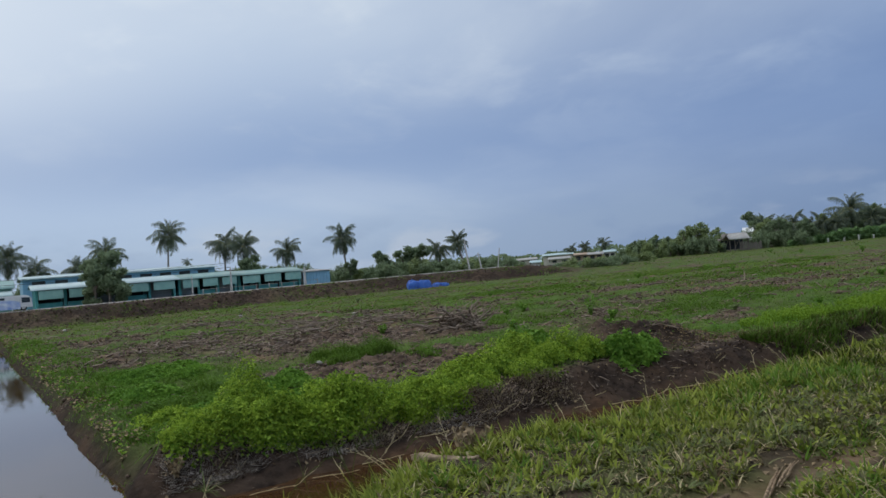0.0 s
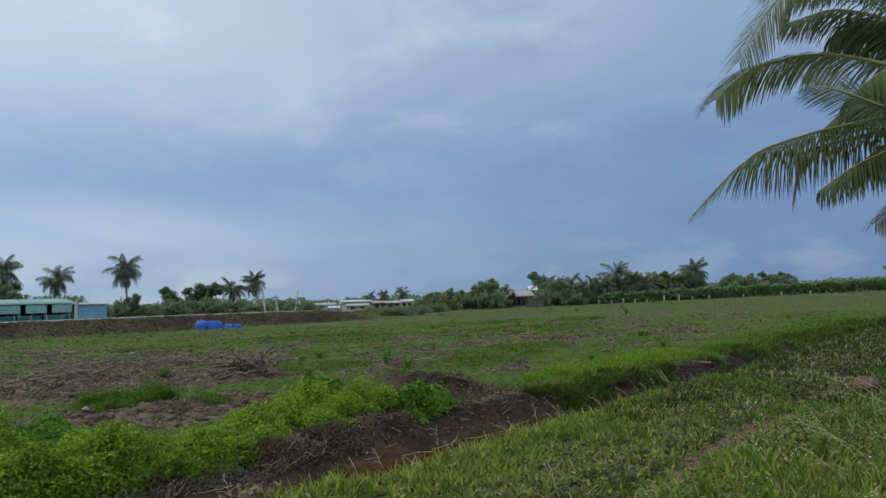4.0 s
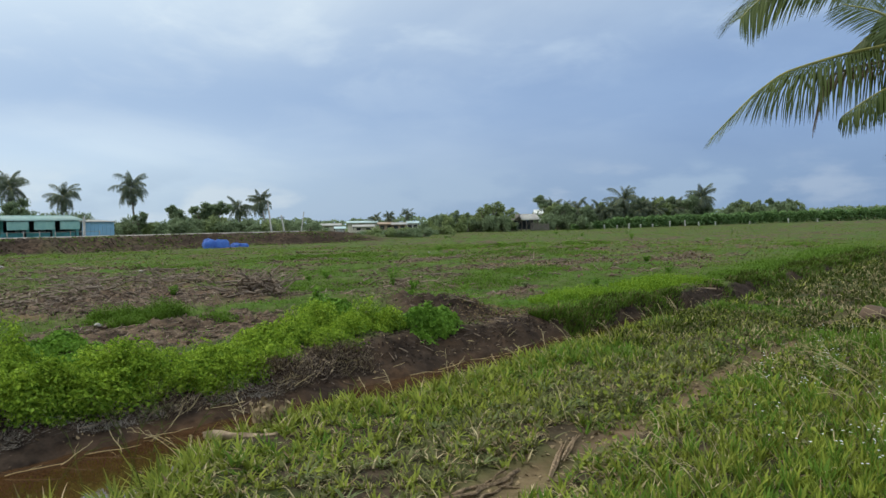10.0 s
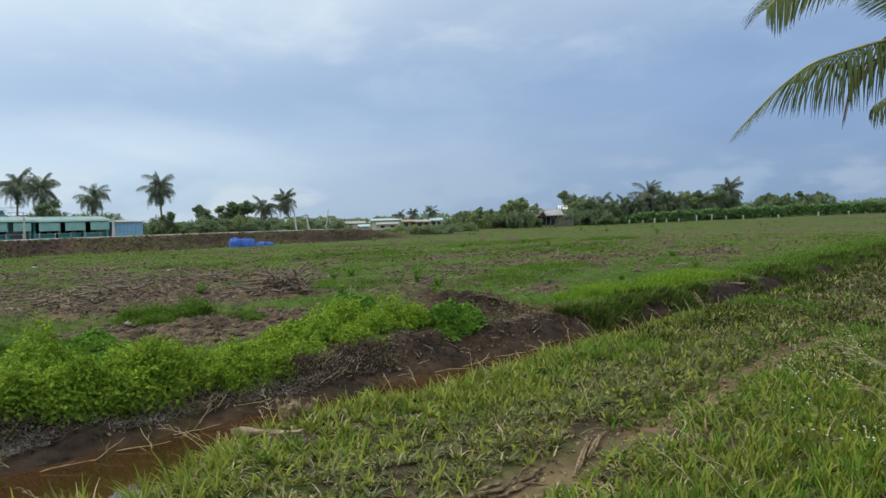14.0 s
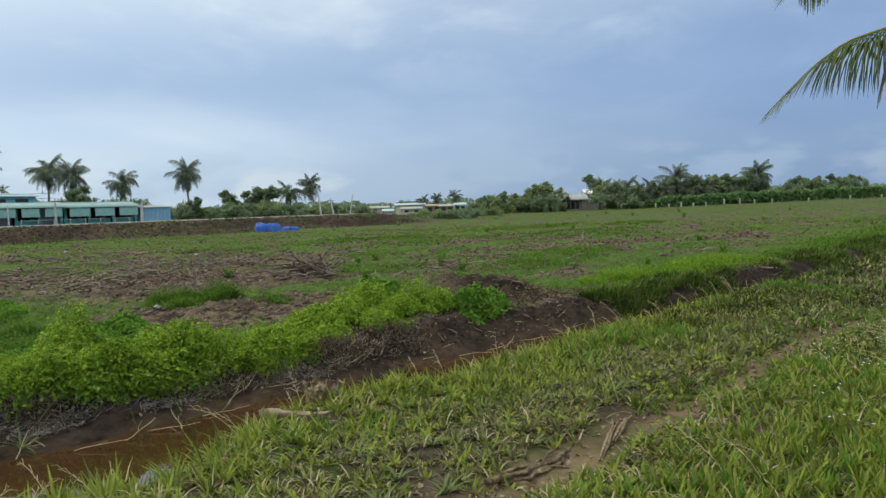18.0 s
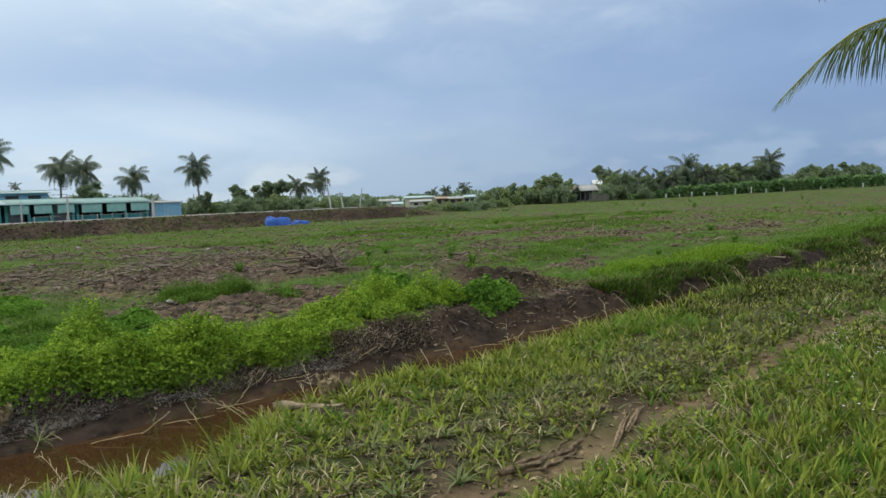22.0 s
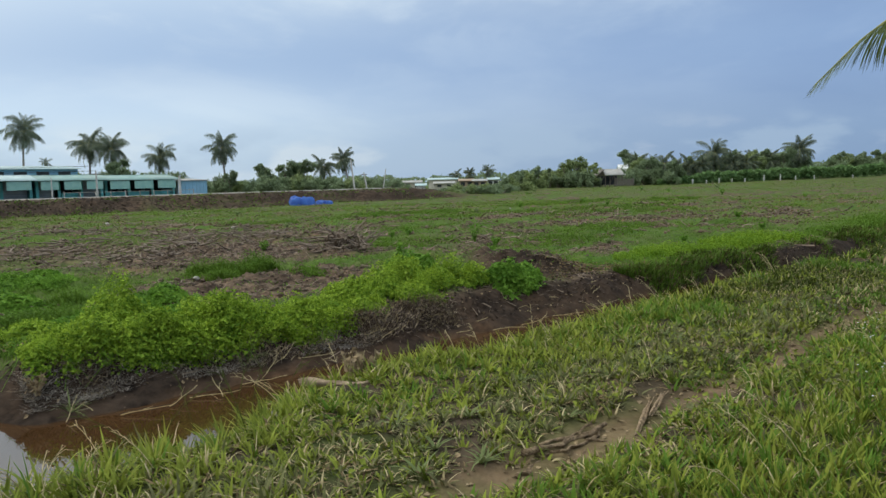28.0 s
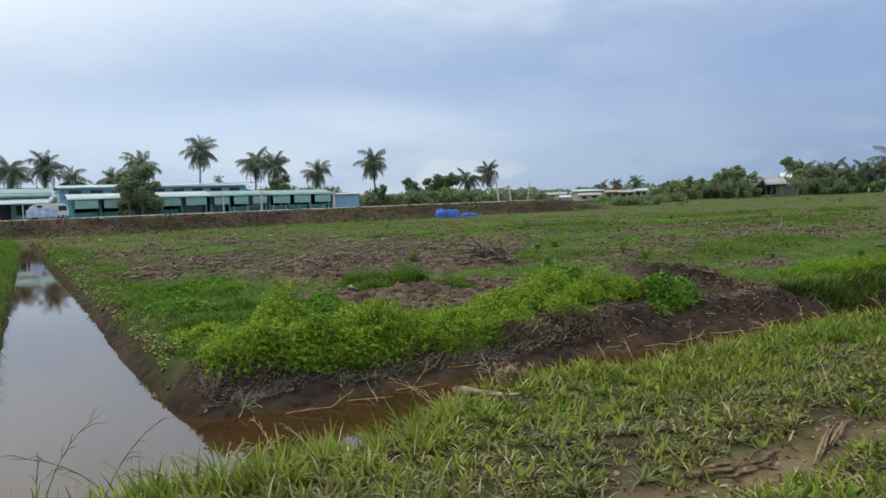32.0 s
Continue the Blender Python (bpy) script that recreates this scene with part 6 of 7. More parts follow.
def build_foot_stalks():
    """Grey dead stalks and roots that hang down the bank under the vines."""
    r = np.random.default_rng(37)
    n = 16000
    u = 1.6 + 6.3 * r.random(n) ** 1.2
    v = far_edge(u) + 0.30 + 0.70 * np.sqrt(r.random(n))
    keep = fbm(u * 1.6, v * 2.2, 38) + 0.25 * r.random(n) > 0.60
    u, v = u[keep], v[keep]
    n = len(u)
    x, y = xy(u, v)
    p = np.stack([x, y, height(u, v) + 0.004], -1)
    head = math.atan2(-UX, UY) + r.normal(0, 1.1, n)
    for sel, m, nm, lb in ((r.random(n) < 0.6, M_TWIG, "dead_stalks", "grey dead stalks hanging down the muddy bank"), (r.random(n) < 0.22, M_STRAW, "dead_stalks", "pale dead stalks lying on the muddy bank")):
        q = int(sel.sum())
        ob = part(nm, blade_mesh(nm, p[sel], r.uniform(0.06, 0.26, q), r.uniform(0.005, 0.012, q), r.uniform(0.5, 1.4, q), r.uniform(0.1, 0.8, q), head[sel]), m)
        tagged(ob, lb, "stalks", kind="stuff")
    # a mat of finer ones along the lip
    n = 9000
    u = 1.65 + 4.6 * r.random(n) ** 1.3
    v = far_edge(u) + 0.34 + 0.62 * r.random(n)
    keep = fbm(u * 1.3, v * 2.4, 46) + 0.2 * r.random(n) > 0.54
    u, v = u[keep], v[keep]
    n = len(u)
    x, y = xy(u, v)
    p = np.stack([x, y, height(u, v) + 0.012], -1)
    ob = part("dead_stalks", blade_mesh("dead_stalks", p, r.uniform(0.05, 0.22, n), r.uniform(0.004, 0.010, n), r.uniform(1.0, 1.5, n), r.uniform(0, 0.3, n), r.uniform(0, 6.283, n)), M_GREY_STALK)
    tagged(ob, "mat of fine grey dead stalks along the lip of the bank", "stalks", kind="stuff")
    n = 2600
    u = 1.6 + 6.5 * r.random(n) ** 1.2
    v = far_edge(u) + 0.45 + 0.55 * r.random(n)
    keep = fbm(u * 1.9, v * 2.6, 39) > 0.5
    u, v = u[keep], v[keep]
    n = len(u)
    x, y = xy(u, v)
    nrm = np.stack([r.normal(0, 0.5, n), r.normal(0, 0.5, n), np.ones(n)], -1)
    vs, fs = leaves_at(np.stack([x, y, height(u, v) + 0.012], -1), nrm, r.uniform(0.012, 0.05, n), r)
    tagged(part("leaf_litter", mesh_of("leaf_litter", vs, fs), M_TWIG), "grey withered leaf scraps along the lip of the bank", "litter", kind="stuff")


build_foot_stalks()


def build_bank_tufts():
    """Dark grass that hangs over the ditch's far bank in broken tufts."""
    r = np.random.default_rng(38)
    n = 26000
    u = 13.0 + 47 * r.random(n) ** 1.5
    s = r.random(n)
    v = far_edge(u) + 0.05 + 0.95 * s
    cover = fbm(u * 0.55, v * 0.9, 44) + 0.36 * s - 0.20 * np.exp(-((u - 20.8) / 1.9) ** 2) + 0.05 * smooth(u, 24, 30) - 0.16 * (1 - smooth(u, 13.2, 16))
    keep = cover + 0.08 * r.random(n) > 0.66
    u, v = u[keep], v[keep]
    n = len(u)
    x, y = xy(u, v)
    p = np.stack([x, y, height(u, v) - 0.01], -1)
    head = math.atan2(-UX, UY) + r.normal(0, 1.4, n)
    ln = r.uniform(0.10, 0.30, n) * (0.6 + 0.8 * fbm(u * 1.3, v * 1.3, 45))
    w = (0.009 + 0.0007 * u) * r.uniform(0.6, 1.4, n)
    pick = r.random(n)
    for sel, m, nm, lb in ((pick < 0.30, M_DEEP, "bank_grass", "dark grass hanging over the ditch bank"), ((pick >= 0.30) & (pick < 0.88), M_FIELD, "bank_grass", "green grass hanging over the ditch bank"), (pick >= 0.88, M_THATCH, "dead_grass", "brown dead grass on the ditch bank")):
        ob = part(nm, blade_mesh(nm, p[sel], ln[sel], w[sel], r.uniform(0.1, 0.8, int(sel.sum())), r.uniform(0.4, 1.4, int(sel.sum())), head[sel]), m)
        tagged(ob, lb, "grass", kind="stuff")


build_bank_tufts()


def build_left_bank():
    """Rough grass on the canal's other bank."""
    r = np.random.default_rng(30)
    n = 9000
    v = 8.5 + 50 * r.random(n) ** 2
    u = -0.75 + 0.006 * v - np.abs(r.normal(0, 0.9, n))
    x, y = xy(u, v)
    p = np.stack([x, y, height(u, v) - 0.01], -1)
    ob = part("bank_grass", blade_mesh("bank_grass", p, r.uniform(0.15, 0.42, n), (0.012 + 0.0006 * v) * r.uniform(0.6, 1.4, n), r.uniform(0, 0.6, n), r.uniform(0.3, 1.3, n), r.uniform(0, 6.283, n)), M_FIELD)
    tagged(ob, "rough green grass on the canal bank", "grass", kind="stuff")


build_left_bank()


# ---- single things in the field and on the dike ----


def build_dike_weeds():
    """Broad little leaves among the grass of the dike."""
    r = np.random.default_rng(24)
    n = 15000
    u, v = r.uniform(-1.2, 12, n), r.uniform(0.1, 4.7, n)
    clump = smooth(fbm(u * 1.5, v * 1.5, 66), 0.46, 0.66)
    keep = (v < near_edge(u) + 0.2) & (v > 0.075 * u - 0.3) & (np.hypot(u, v) > 2.2) & (r.random(n) < clump) & (r.random(n) > 1.3 * track(u, v)) & (((u - 4.2) / 0.7) ** 2 + ((v - 2.55 - 0.45 * (u - 4.2)) / 0.15) ** 2 > 1)
    u, v, clump = u[keep], v[keep], clump[keep]
    n = len(u)
    x, y = xy(u, v)
    p = np.stack([x, y, height(u, v) + 0.02 + 0.13 * clump * r.random(n)], -1)
    nrm = np.stack([r.normal(0, 0.7, n), r.normal(0, 0.7, n), np.ones(n)], -1)
    pale = r.random(n) < 0.45
    for sel, m in ((pale, M_BLADE), (~pale, M_DULL)):
        vs, fs = leaves_at(p[sel], nrm[sel], r.uniform(0.018, 0.05, int(sel.sum())), r)
        tagged(part("dike_weeds", mesh_of("dike_weeds", vs, fs), m), "small broad-leaved weeds among the dike grass", "weeds", kind="stuff")


build_dike_weeds()


def field_weed(u, v, s, h, seed):
    r = np.random.default_rng(seed)
    x, y = xy(u, v)
    w = anchor("field_weed", x, y, float(height(u, v)), seed * 33 % 360, "leafy dark green weed standing in the field", "weed", "weeds in the field")
    pts, tips = [], []
    for k in range(5):
        a = k * 1.26 + r.normal(0, 0.3)
        tip = np.array([s * 0.6 * math.cos(a), s * 0.6 * math.sin(a), h * r.uniform(0.7, 1.0)])
        part("stem", mesh_of("stem", *tube([(0, 0, -0.02), 0.5 * tip + [0, 0, 0.1 * h], tip], [0.008, 0.006, 0.003], 4)), M_HERB, w)
        f = r.random(40)[:, None]
        tips.append(tip * f + r.normal(0, 0.12 * s, (40, 3)) + [0, 0, 0.12 * h])
    q = np.concatenate(tips)
    q[:, 2] = np.abs(q[:, 2])
    vs, fs = leaves_at(q, r.normal(0, 0.6, q.shape) + [0, 0, 0.9], r.uniform(0.4, 1.0, len(q)) * (0.05 + 0.12 * s), r)
    part("foliage", mesh_of("foliage", vs, fs), M_HERB if seed % 3 else M_TREE2, w)


r_w = np.random.default_rng(43)
for k in range(40):
    if k < 8:
        u, v = r_w.uniform(10, 26), r_w.uniform(10.5, 22)
    else:
        fd, fa = 22 + 100 * r_w.random() ** 1.3, radians(r_w.uniform(-24, 34))
        u, v = to_uv(fd * math.sin(fa), fd * math.cos(fa))
    if v > 64 and u < 66 or v < 9 or u < 3:
        continue
    sz = 0.13 + 0.0042 * math.hypot(u, v) * r_w.uniform(0.5, 1.3)
    field_weed(u, v, sz, sz * r_w.uniform(0.7, 1.3), 500 + k)
field_weed(17.0, 16.9, 0.28, 0.75, 560)


def build_clods():
    """The larger clods on the nearest stretch of the ditch bank, one by one."""
    r = np.random.default_rng(27)
    kinds = []
    for k in range(5):
        bm = bmesh.new()
        bmesh.ops.create_icosphere(bm, subdivisions=1, radius=1.0)
        for q in bm.verts:
            q.co *= r.uniform(0.65, 1.2)
            q.co.z *= 0.7
        me = bpy.data.meshes.new("clod")
        bm.to_mesh(me)
        bm.free()
        me.materials.append(M_SOIL)
        kinds.append(me)
    for k in range(70):
        u = r.uniform(1.7, 15)
        v = float(far_edge(np.array(u))) + 0.25 + 1.2 * r.random() ** 0.7
        x, y = xy(u, v)
        c = part("clod", kinds[k % 5], None, GROUND)
        s = 0.010 + 0.028 * r.random() ** 3
        c.matrix_local = pose(x, y, float(height(u, v)) - 0.45 * s, 0, 0, r.uniform(0, 360)) @ Matrix.Diagonal((s, s * r.uniform(0.7, 1.2), s, 1))


build_clods()


def stick_mesh(length, thick, r, sides=6, kink=0.06, forks=0):
    t = np.linspace(0, 1, 6)
    pts = np.stack([t * length, np.cumsum(r.normal(0, kink * length / 3, 6)), np.cumsum(r.normal(0, kink * length / 4, 6))], -1)
    pts[:, 1:] -= pts[0, 1:]
    pieces = [tube(pts, thick * (1.05 - 0.5 * t), sides)]
    for k in range(forks):
        i = 2 + k % 3
        e = pts[i] + np.array([0.25 * length, r.normal(0, 0.2) * length, abs(r.normal(0, 0.12)) * length])
        pieces.append(tube([pts[i], 0.5 * (pts[i] + e) + r.normal(0, 0.02, 3), e], [thick * 0.6, thick * 0.45, thick * 0.25], 5))
    return mesh_of("stick", *joined(pieces), True)


def brush_pile(u, v, w, h, count, seed, label):
    r = np.random.default_rng(seed)
    x, y = xy(u, v)
    base = float(height(u, v))
    pile = anchor("brush_pile", x, y, base, ROW_ROT, label, "brush pile", "heaps of cut branches")
    for k in range(count):
        ln = r.uniform(0.4, 1.3) * w * (0.42 if h > 0.3 else 0.17)
        s = part("branch", stick_mesh(ln, r.uniform(0.016, 0.042), r, 6, 0.13, 1 + k % 2), M_TWIG if k % 3 == 0 else M_CUT, pile)
        px, py = r.normal(0, 0.26 * w), r.normal(0, 0.20 * w)
        top = h * math.exp(-(px / (0.42 * w)) ** 2 - (py / (0.34 * w)) ** 2)
        s.matrix_local = pose(px, py, top * r.uniform(0.1, 1.0) + 0.03, 0, -r.uniform(-8, 34 if h > 0.3 else 8), r.uniform(0, 360))
    return pile


brush_pile(12.0, 17.7, 1.9, 0.72, 110, 5, "heap of cut grey branches on the bare field")
brush_pile(9.2, 22.6, 2.4, 0.22, 26, 6, "low spread of cut branches on the bare field")
brush_pile(13.4, 24.2, 2.6, 0.25, 24, 7, "low spread of cut branches on the bare field")
brush_pile(26.5, 19.0, 2.0, 0.18, 16, 8, "few cut branches lying in the green field")
for k, (u, v) in enumerate(((8.0, 30.0), (11.5, 31.5), (14.5, 29.0), (5.0, 25.0), (16.5, 32.5), (10.5, 27.0))):
    brush_pile(u, v, 3.4, 0.2, 26, 30 + k, "low spread of cut branches on the bare field")
for k, (u, v) in enumerate(((9.4, 38.5), (10.0, 35.0), (10.5, 32.5), (11.4, 30.4), (12.4, 29.2), (13.2, 27.6), (13.4, 25.4), (7.6, 21.4))):
    brush_pile(u, v, 2.8 - 0.1 * k, 0.28, 24, 70 + k, "long low row of cut grey branches on the bare field")
brush_pile(6.5, 21.0, 2.2, 0.18, 20, 9, "low spread of cut branches on the bare field")
for k, (u, v, w) in enumerate(((31.8, 19.2, 2.6), (21.8, 18.8, 2.0), (23.3, 15.2, 1.6), (50.5, 37.0, 3.2), (27.0, 32.0, 2.4), (41.0, 18.6, 2.6), (34.0, 27.0, 2.0), (24.5, 24.0, 2.0), (46.0, 28.0, 3.0))):
    brush_pile(u, v, w, 0.16, 14, 50 + k, "small heap of cut branches among the grass")

r_s = np.random.default_rng(41)
# pale canes lying on the muddy bank: u, v, length, turn, tilt
CANES = [(1.9, 8.2, 0.5, 100, 35), (2.4, 8.0, 0.7, 20, 6), (2.9, 7.9, 0.55, 55, 22), (3.2, 8.05, 0.8, 8, 4), (3.5, 7.8, 0.6, 130, 18), (3.9, 8.1, 0.75, 25, 8), (4.3, 8.2, 0.5, 70, 30), (2.2, 8.3, 0.35, 150, 14),
         (4.9, 8.3, 0.6, 15, 6), (8.3, 7.9, 0.8, 330, 10), (8.9, 7.8, 0.7, 15, 12), (9.3, 7.7, 0.5, 60, 25), (9.9, 7.9, 0.75, 340, 8), (11.2, 7.8, 0.6, 25, 15), (12.6, 7.9, 0.7, 110, 20), (13.5, 8.0, 0.6, 200, 16),
         (6.2, 8.2, 0.5, 40, 18), (15.2, 7.8, 0.8, 150, 10)]
for k in range(16):
    cu = r_s.uniform(1.8, 12)
    CANES.append((cu, float(far_edge(np.array(cu))) + r_s.uniform(-0.1, 0.7), r_s.uniform(0.25, 0.5), r_s.uniform(0, 360), r_s.uniform(2, 35)))
for cu, cv, ln, az, tl in CANES:
    x, y = xy(cu, cv)
    c = part("dry_cane", stick_mesh(ln * 0.75, 0.0055, r_s, 5, 0.07, 1), M_STRAW)
    c.matrix_world = pose(x, y, max(float(height(cu, cv)), WATER_Z) + 0.015, 0, -tl, az)
    tagged(c, "pale dry cane fallen on the muddy ditch bank", "cane", "canes on the bank")


def log_piece(u, v, ln, th, turn, label, seed, tilt=0):
    r = np.random.default_rng(seed)
    x, y = xy(u, v)
    t = np.linspace(0, 1, 9)
    pts = np.stack([ln * (t - 0.5), 0.06 * ln * np.sin(3 * t + seed) + r.normal(0, 0.012, 9), 0.015 * np.cos(5 * t)], -1)
    rad = th * (0.55 + 0.75 * r.random(9)) * (1.15 - 0.6 * t)
    vs, fs = tube(pts, rad, 10)
    vs = vs + 0.17 * th * r.normal(0, 1, vs.shape)
    bm = bmesh.new()
    me = mesh_of("wood", vs, fs, True)
    bm.from_mesh(me)
    bmesh.ops.holes_fill(bm, edges=[e for e in bm.edges if e.is_boundary], sides=12)
    ob = part("wood_piece", bm, M_ROOT if th < 0.03 else M_BARK)
    ob.matrix_world = pose(x, y, float(height(u, v)) + th * 0.75, 0, tilt, turn)
    return tagged(ob, label, "wood", "dead wood on the dike")


log_piece(2.98, 4.62, 0.55, 0.034, ROW_ROT - 38, "short grey dead log at the ditch edge", 1)
for k, (u, v, ln, th, tu) in enumerate(((3.40, 2.64, 0.80, 0.019, 4), (3.47, 2.60, 0.62, 0.012, 9), (3.44, 2.69, 0.55, 0.010, -3), (3.55, 2.66, 0.42, 0.008, -14), (2.98, 2.55, 0.4, 0.013, 12), (3.62, 2.48, 0.3, 0.009, -32), (3.25, 2.45, 0.28, 0.008, 20))):
    log_piece(u, v, ln, th, ROW_ROT + tu, "thin weathered root lying beside the dirt track", 2 + k)


def husk(u, v, ln, turn, seed):
    """A split, dry palm-leaf base lying on the track."""
    r = np.random.default_rng(seed)
    x, y = xy(u, v)
    h = anchor("dry_husk", x, y, float(height(u, v)) + 0.012, turn, "dry split palm husk lying on the dirt track", "husk", "husks on the track")
    for k in range(3):
        t = np.linspace(0, 1, 6)
        off = (k - 1) * 0.012
        pts = np.stack([ln * (t - 0.5) * r.uniform(0.8, 1.05), off * (0.4 + 1.6 * t) + r.normal(0, 0.003, 6), 0.012 + 0.012 * np.sin(3 * t + k) + 0.01 * (k == 1)], -1)
        part("fibre_strip", mesh_of("fibre_strip", *tube(pts, [0.005, 0.009, 0.011, 0.009, 0.006, 0.003], 6), True), M_HUSK if k != 2 else M_BARK, h)


husk(4.15, 2.55, 1.0, ROW_ROT + 25, 1)
husk(4.42, 2.60, 0.72, ROW_ROT + 21, 2)


def stone(u, v, s, seed, label):
    r = np.random.default_rng(seed)
    bm = bmesh.new()
    bmesh.ops.create_icosphere(bm, subdivisions=3, radius=s)
    for q in bm.verts:
        n = noise.noise(q.co * 3 / s * 0.4 + Vector((seed, 0, 0)))
        q.co *= 1 + 0.35 * n
        q.co.z *= 0.7
    ob = part("stone", bm, M_CLOD if s > 0.2 else M_STONE)
    x, y = xy(u, v)
    ob.matrix_world = pose(x, y, float(height(u, v)) + s * 0.4, 0, 0, seed * 40)
    for p in ob.data.polygons:
        p.use_smooth = True
    return tagged(ob, label, "stone", "stones")


stone(12.4, 1.95, 0.22, 3, "low brown lump of earth in the grass")
stone(6.4, 15.2, 0.07, 4, "small pale stone on the bare soil")
for k, (u, v) in enumerate(((38.0, 34.0), (16.0, 33.0), (14.0, 46.0), (4.5, 55.0))):
    stone(u, v, 0.09 + 0.02 * k, 5 + k, "small whitish stone lying in the field")


def stalk(u, v, length, lean, turn, seed, name="grass_stalk", label="tall dry grass stalk with a drooping seed head", stuff=None):
    """A tall dry seed stalk with a few side branches."""
    r = np.random.default_rng(seed)
    x, y = xy(u, v)
    g = anchor(name, x, y, float(height(u, v)) - 0.02, turn, label, "grass stalk", "tall stalks on the dike")
    t = np.linspace(0, 1, 10)
    th = radians(lean) * (0.35 + 0.9 * t ** 1.5)
    dx_, dz_ = np.cumsum(np.sin(th)) * length / 10, np.cumsum(np.cos(th)) * length / 10
    pts = np.stack([dx_ - dx_[0], 0.02 * np.sin(3 * t), dz_ - dz_[0]], -1)
    part("stem", mesh_of("stem", *tube(pts, 0.0032 * (1.1 - 0.75 * t), 5), True), stuff or M_STRAW, g)
    br = []
    for k in range(5):
        i = 5 + k % 4
        e = pts[i] + np.array([0.16, r.normal(0, 0.08), r.normal(0.03, 0.05)]) * length * r.uniform(0.5, 1.1)
        br.append(tube([pts[i], 0.5 * (pts[i] + e) + [0, 0, 0.02], e], [0.002, 0.0018, 0.001], 4))
    part("seed_head", mesh_of("seed_head", *joined(br)), stuff or M_STRAW, g)


for k in range(48):
    u = r_s.uniform(0.2, 13) if k < 34 else r_s.uniform(-0.9, 1.4)
    stalk(u, float(near_edge(np.array(u))) + r_s.uniform(-0.25, 0.15), r_s.uniform(0.3, 0.6), r_s.uniform(25, 75), math.degrees(math.atan2(UX, -UY)) + r_s.normal(0, 45), 60 + k)
for k, (u, v, ln, le, tu) in enumerate(((7.2, 0.35, 1.55, 76, 152), (7.5, 0.55, 1.30, 62, 118), (6.1, 0.72, 1.15, 70, 150), (6.5, 0.95, 0.95, 66, 140), (5.6, 0.85, 0.9, 60, 160), (8.2, 1.1, 0.8, 72, 165), (7.8, 1.5, 0.7, 45, 120), (9.0, 1.3, 0.8, 50, 60))):
    stalk(u, v, ln, le, tu, 120 + k)
for k in range(26):
    u, v = r_s.uniform(3.6, 10.5), r_s.uniform(0.5, 2.1)
    stalk(u, v, r_s.uniform(0.22, 0.5), r_s.uniform(15, 75), r_s.uniform(90, 200), 160 + k)
for k, (u, v, ln, le, tu) in enumerate(((3.2, 1.4, 0.5, 70, 190), (3.7, 1.5, 0.5, 55, 160), (6.2, 1.6, 0.6, 50, 150), (7.0, 1.7, 0.5, 40, 220), (4.9, 2.9, 0.4, 50, 100), (5.6, 3.3, 0.4, 60, 250))):
    stalk(u, v, ln, le, tu, 150 + k)


for k in range(16):
    u = r_s.uniform(-0.9, 2.6)
    stalk(u, float(near_edge(np.array(u))) + r_s.uniform(0.0, 0.35), r_s.uniform(0.55, 0.95), r_s.uniform(35, 80), math.degrees(math.atan2(UX, -UY)) + r_s.normal(0, 50), 220 + k, "reed", "thin green reed arching over the water", M_DEEP)


def dead_shrub(u, v, h, seed):
    """A withered plant with curled tan leaves at the ditch's edge."""
    r = np.random.default_rng(seed)
    x, y = xy(u, v)
    w = anchor("withered_weed", x, y, float(height(u, v)) - 0.01, 0, "withered tan weed at the ditch edge", "weed", "withered weeds")
    tips = []
    for k in range(5):
        a = k * 1.3 + r.normal(0, 0.3)
        tip = np.array([0.35 * h * math.cos(a), 0.35 * h * math.sin(a), h * r.uniform(0.7, 1.0)])
        part("stem", mesh_of("stem", *tube([(0, 0, 0), 0.5 * tip, tip], [0.006, 0.005, 0.003], 5)), M_STRAW, w)
        f = r.uniform(0.3, 1, 14)[:, None]
        tips.append(tip * f + r.normal(0, 0.03, (14, 3)))
    q = np.concatenate(tips)
    vs, fs = leaves_at(q, r.normal(0, 1, q.shape), r.uniform(0.03, 0.065, len(q)), r)
    part("foliage", mesh_of("foliage", vs, fs), M_DEAD, w)


for k, (u, v, h) in enumerate(((3.32, 4.82, 0.30), (3.45, 4.80, 0.22), (6.4, 4.75, 0.25), (1.75, 8.75, 0.25))):
    dead_shrub(u, v, h, 90 + k)


def build_track_litter():
    r = np.random.default_rng(23)
    n = 800
    u, v = r.uniform(1.6, 11, n), 2.5 + r.normal(0, 0.25, n)
    x, y = xy(u, v)
    nrm = np.stack([r.normal(0, 0.35, n), r.normal(0, 0.35, n), np.ones(n)], -1)
    vs, fs = leaves_at(np.stack([x, y, height(u, v) + 0.008], -1), nrm, r.uniform(0.01, 0.045, n), r)
    tagged(part("track_litter", mesh_of("track_litter", vs, fs), M_DEAD), "dry leaf scraps scattered on the dirt track", "litter", kind="stuff")


build_track_litter()


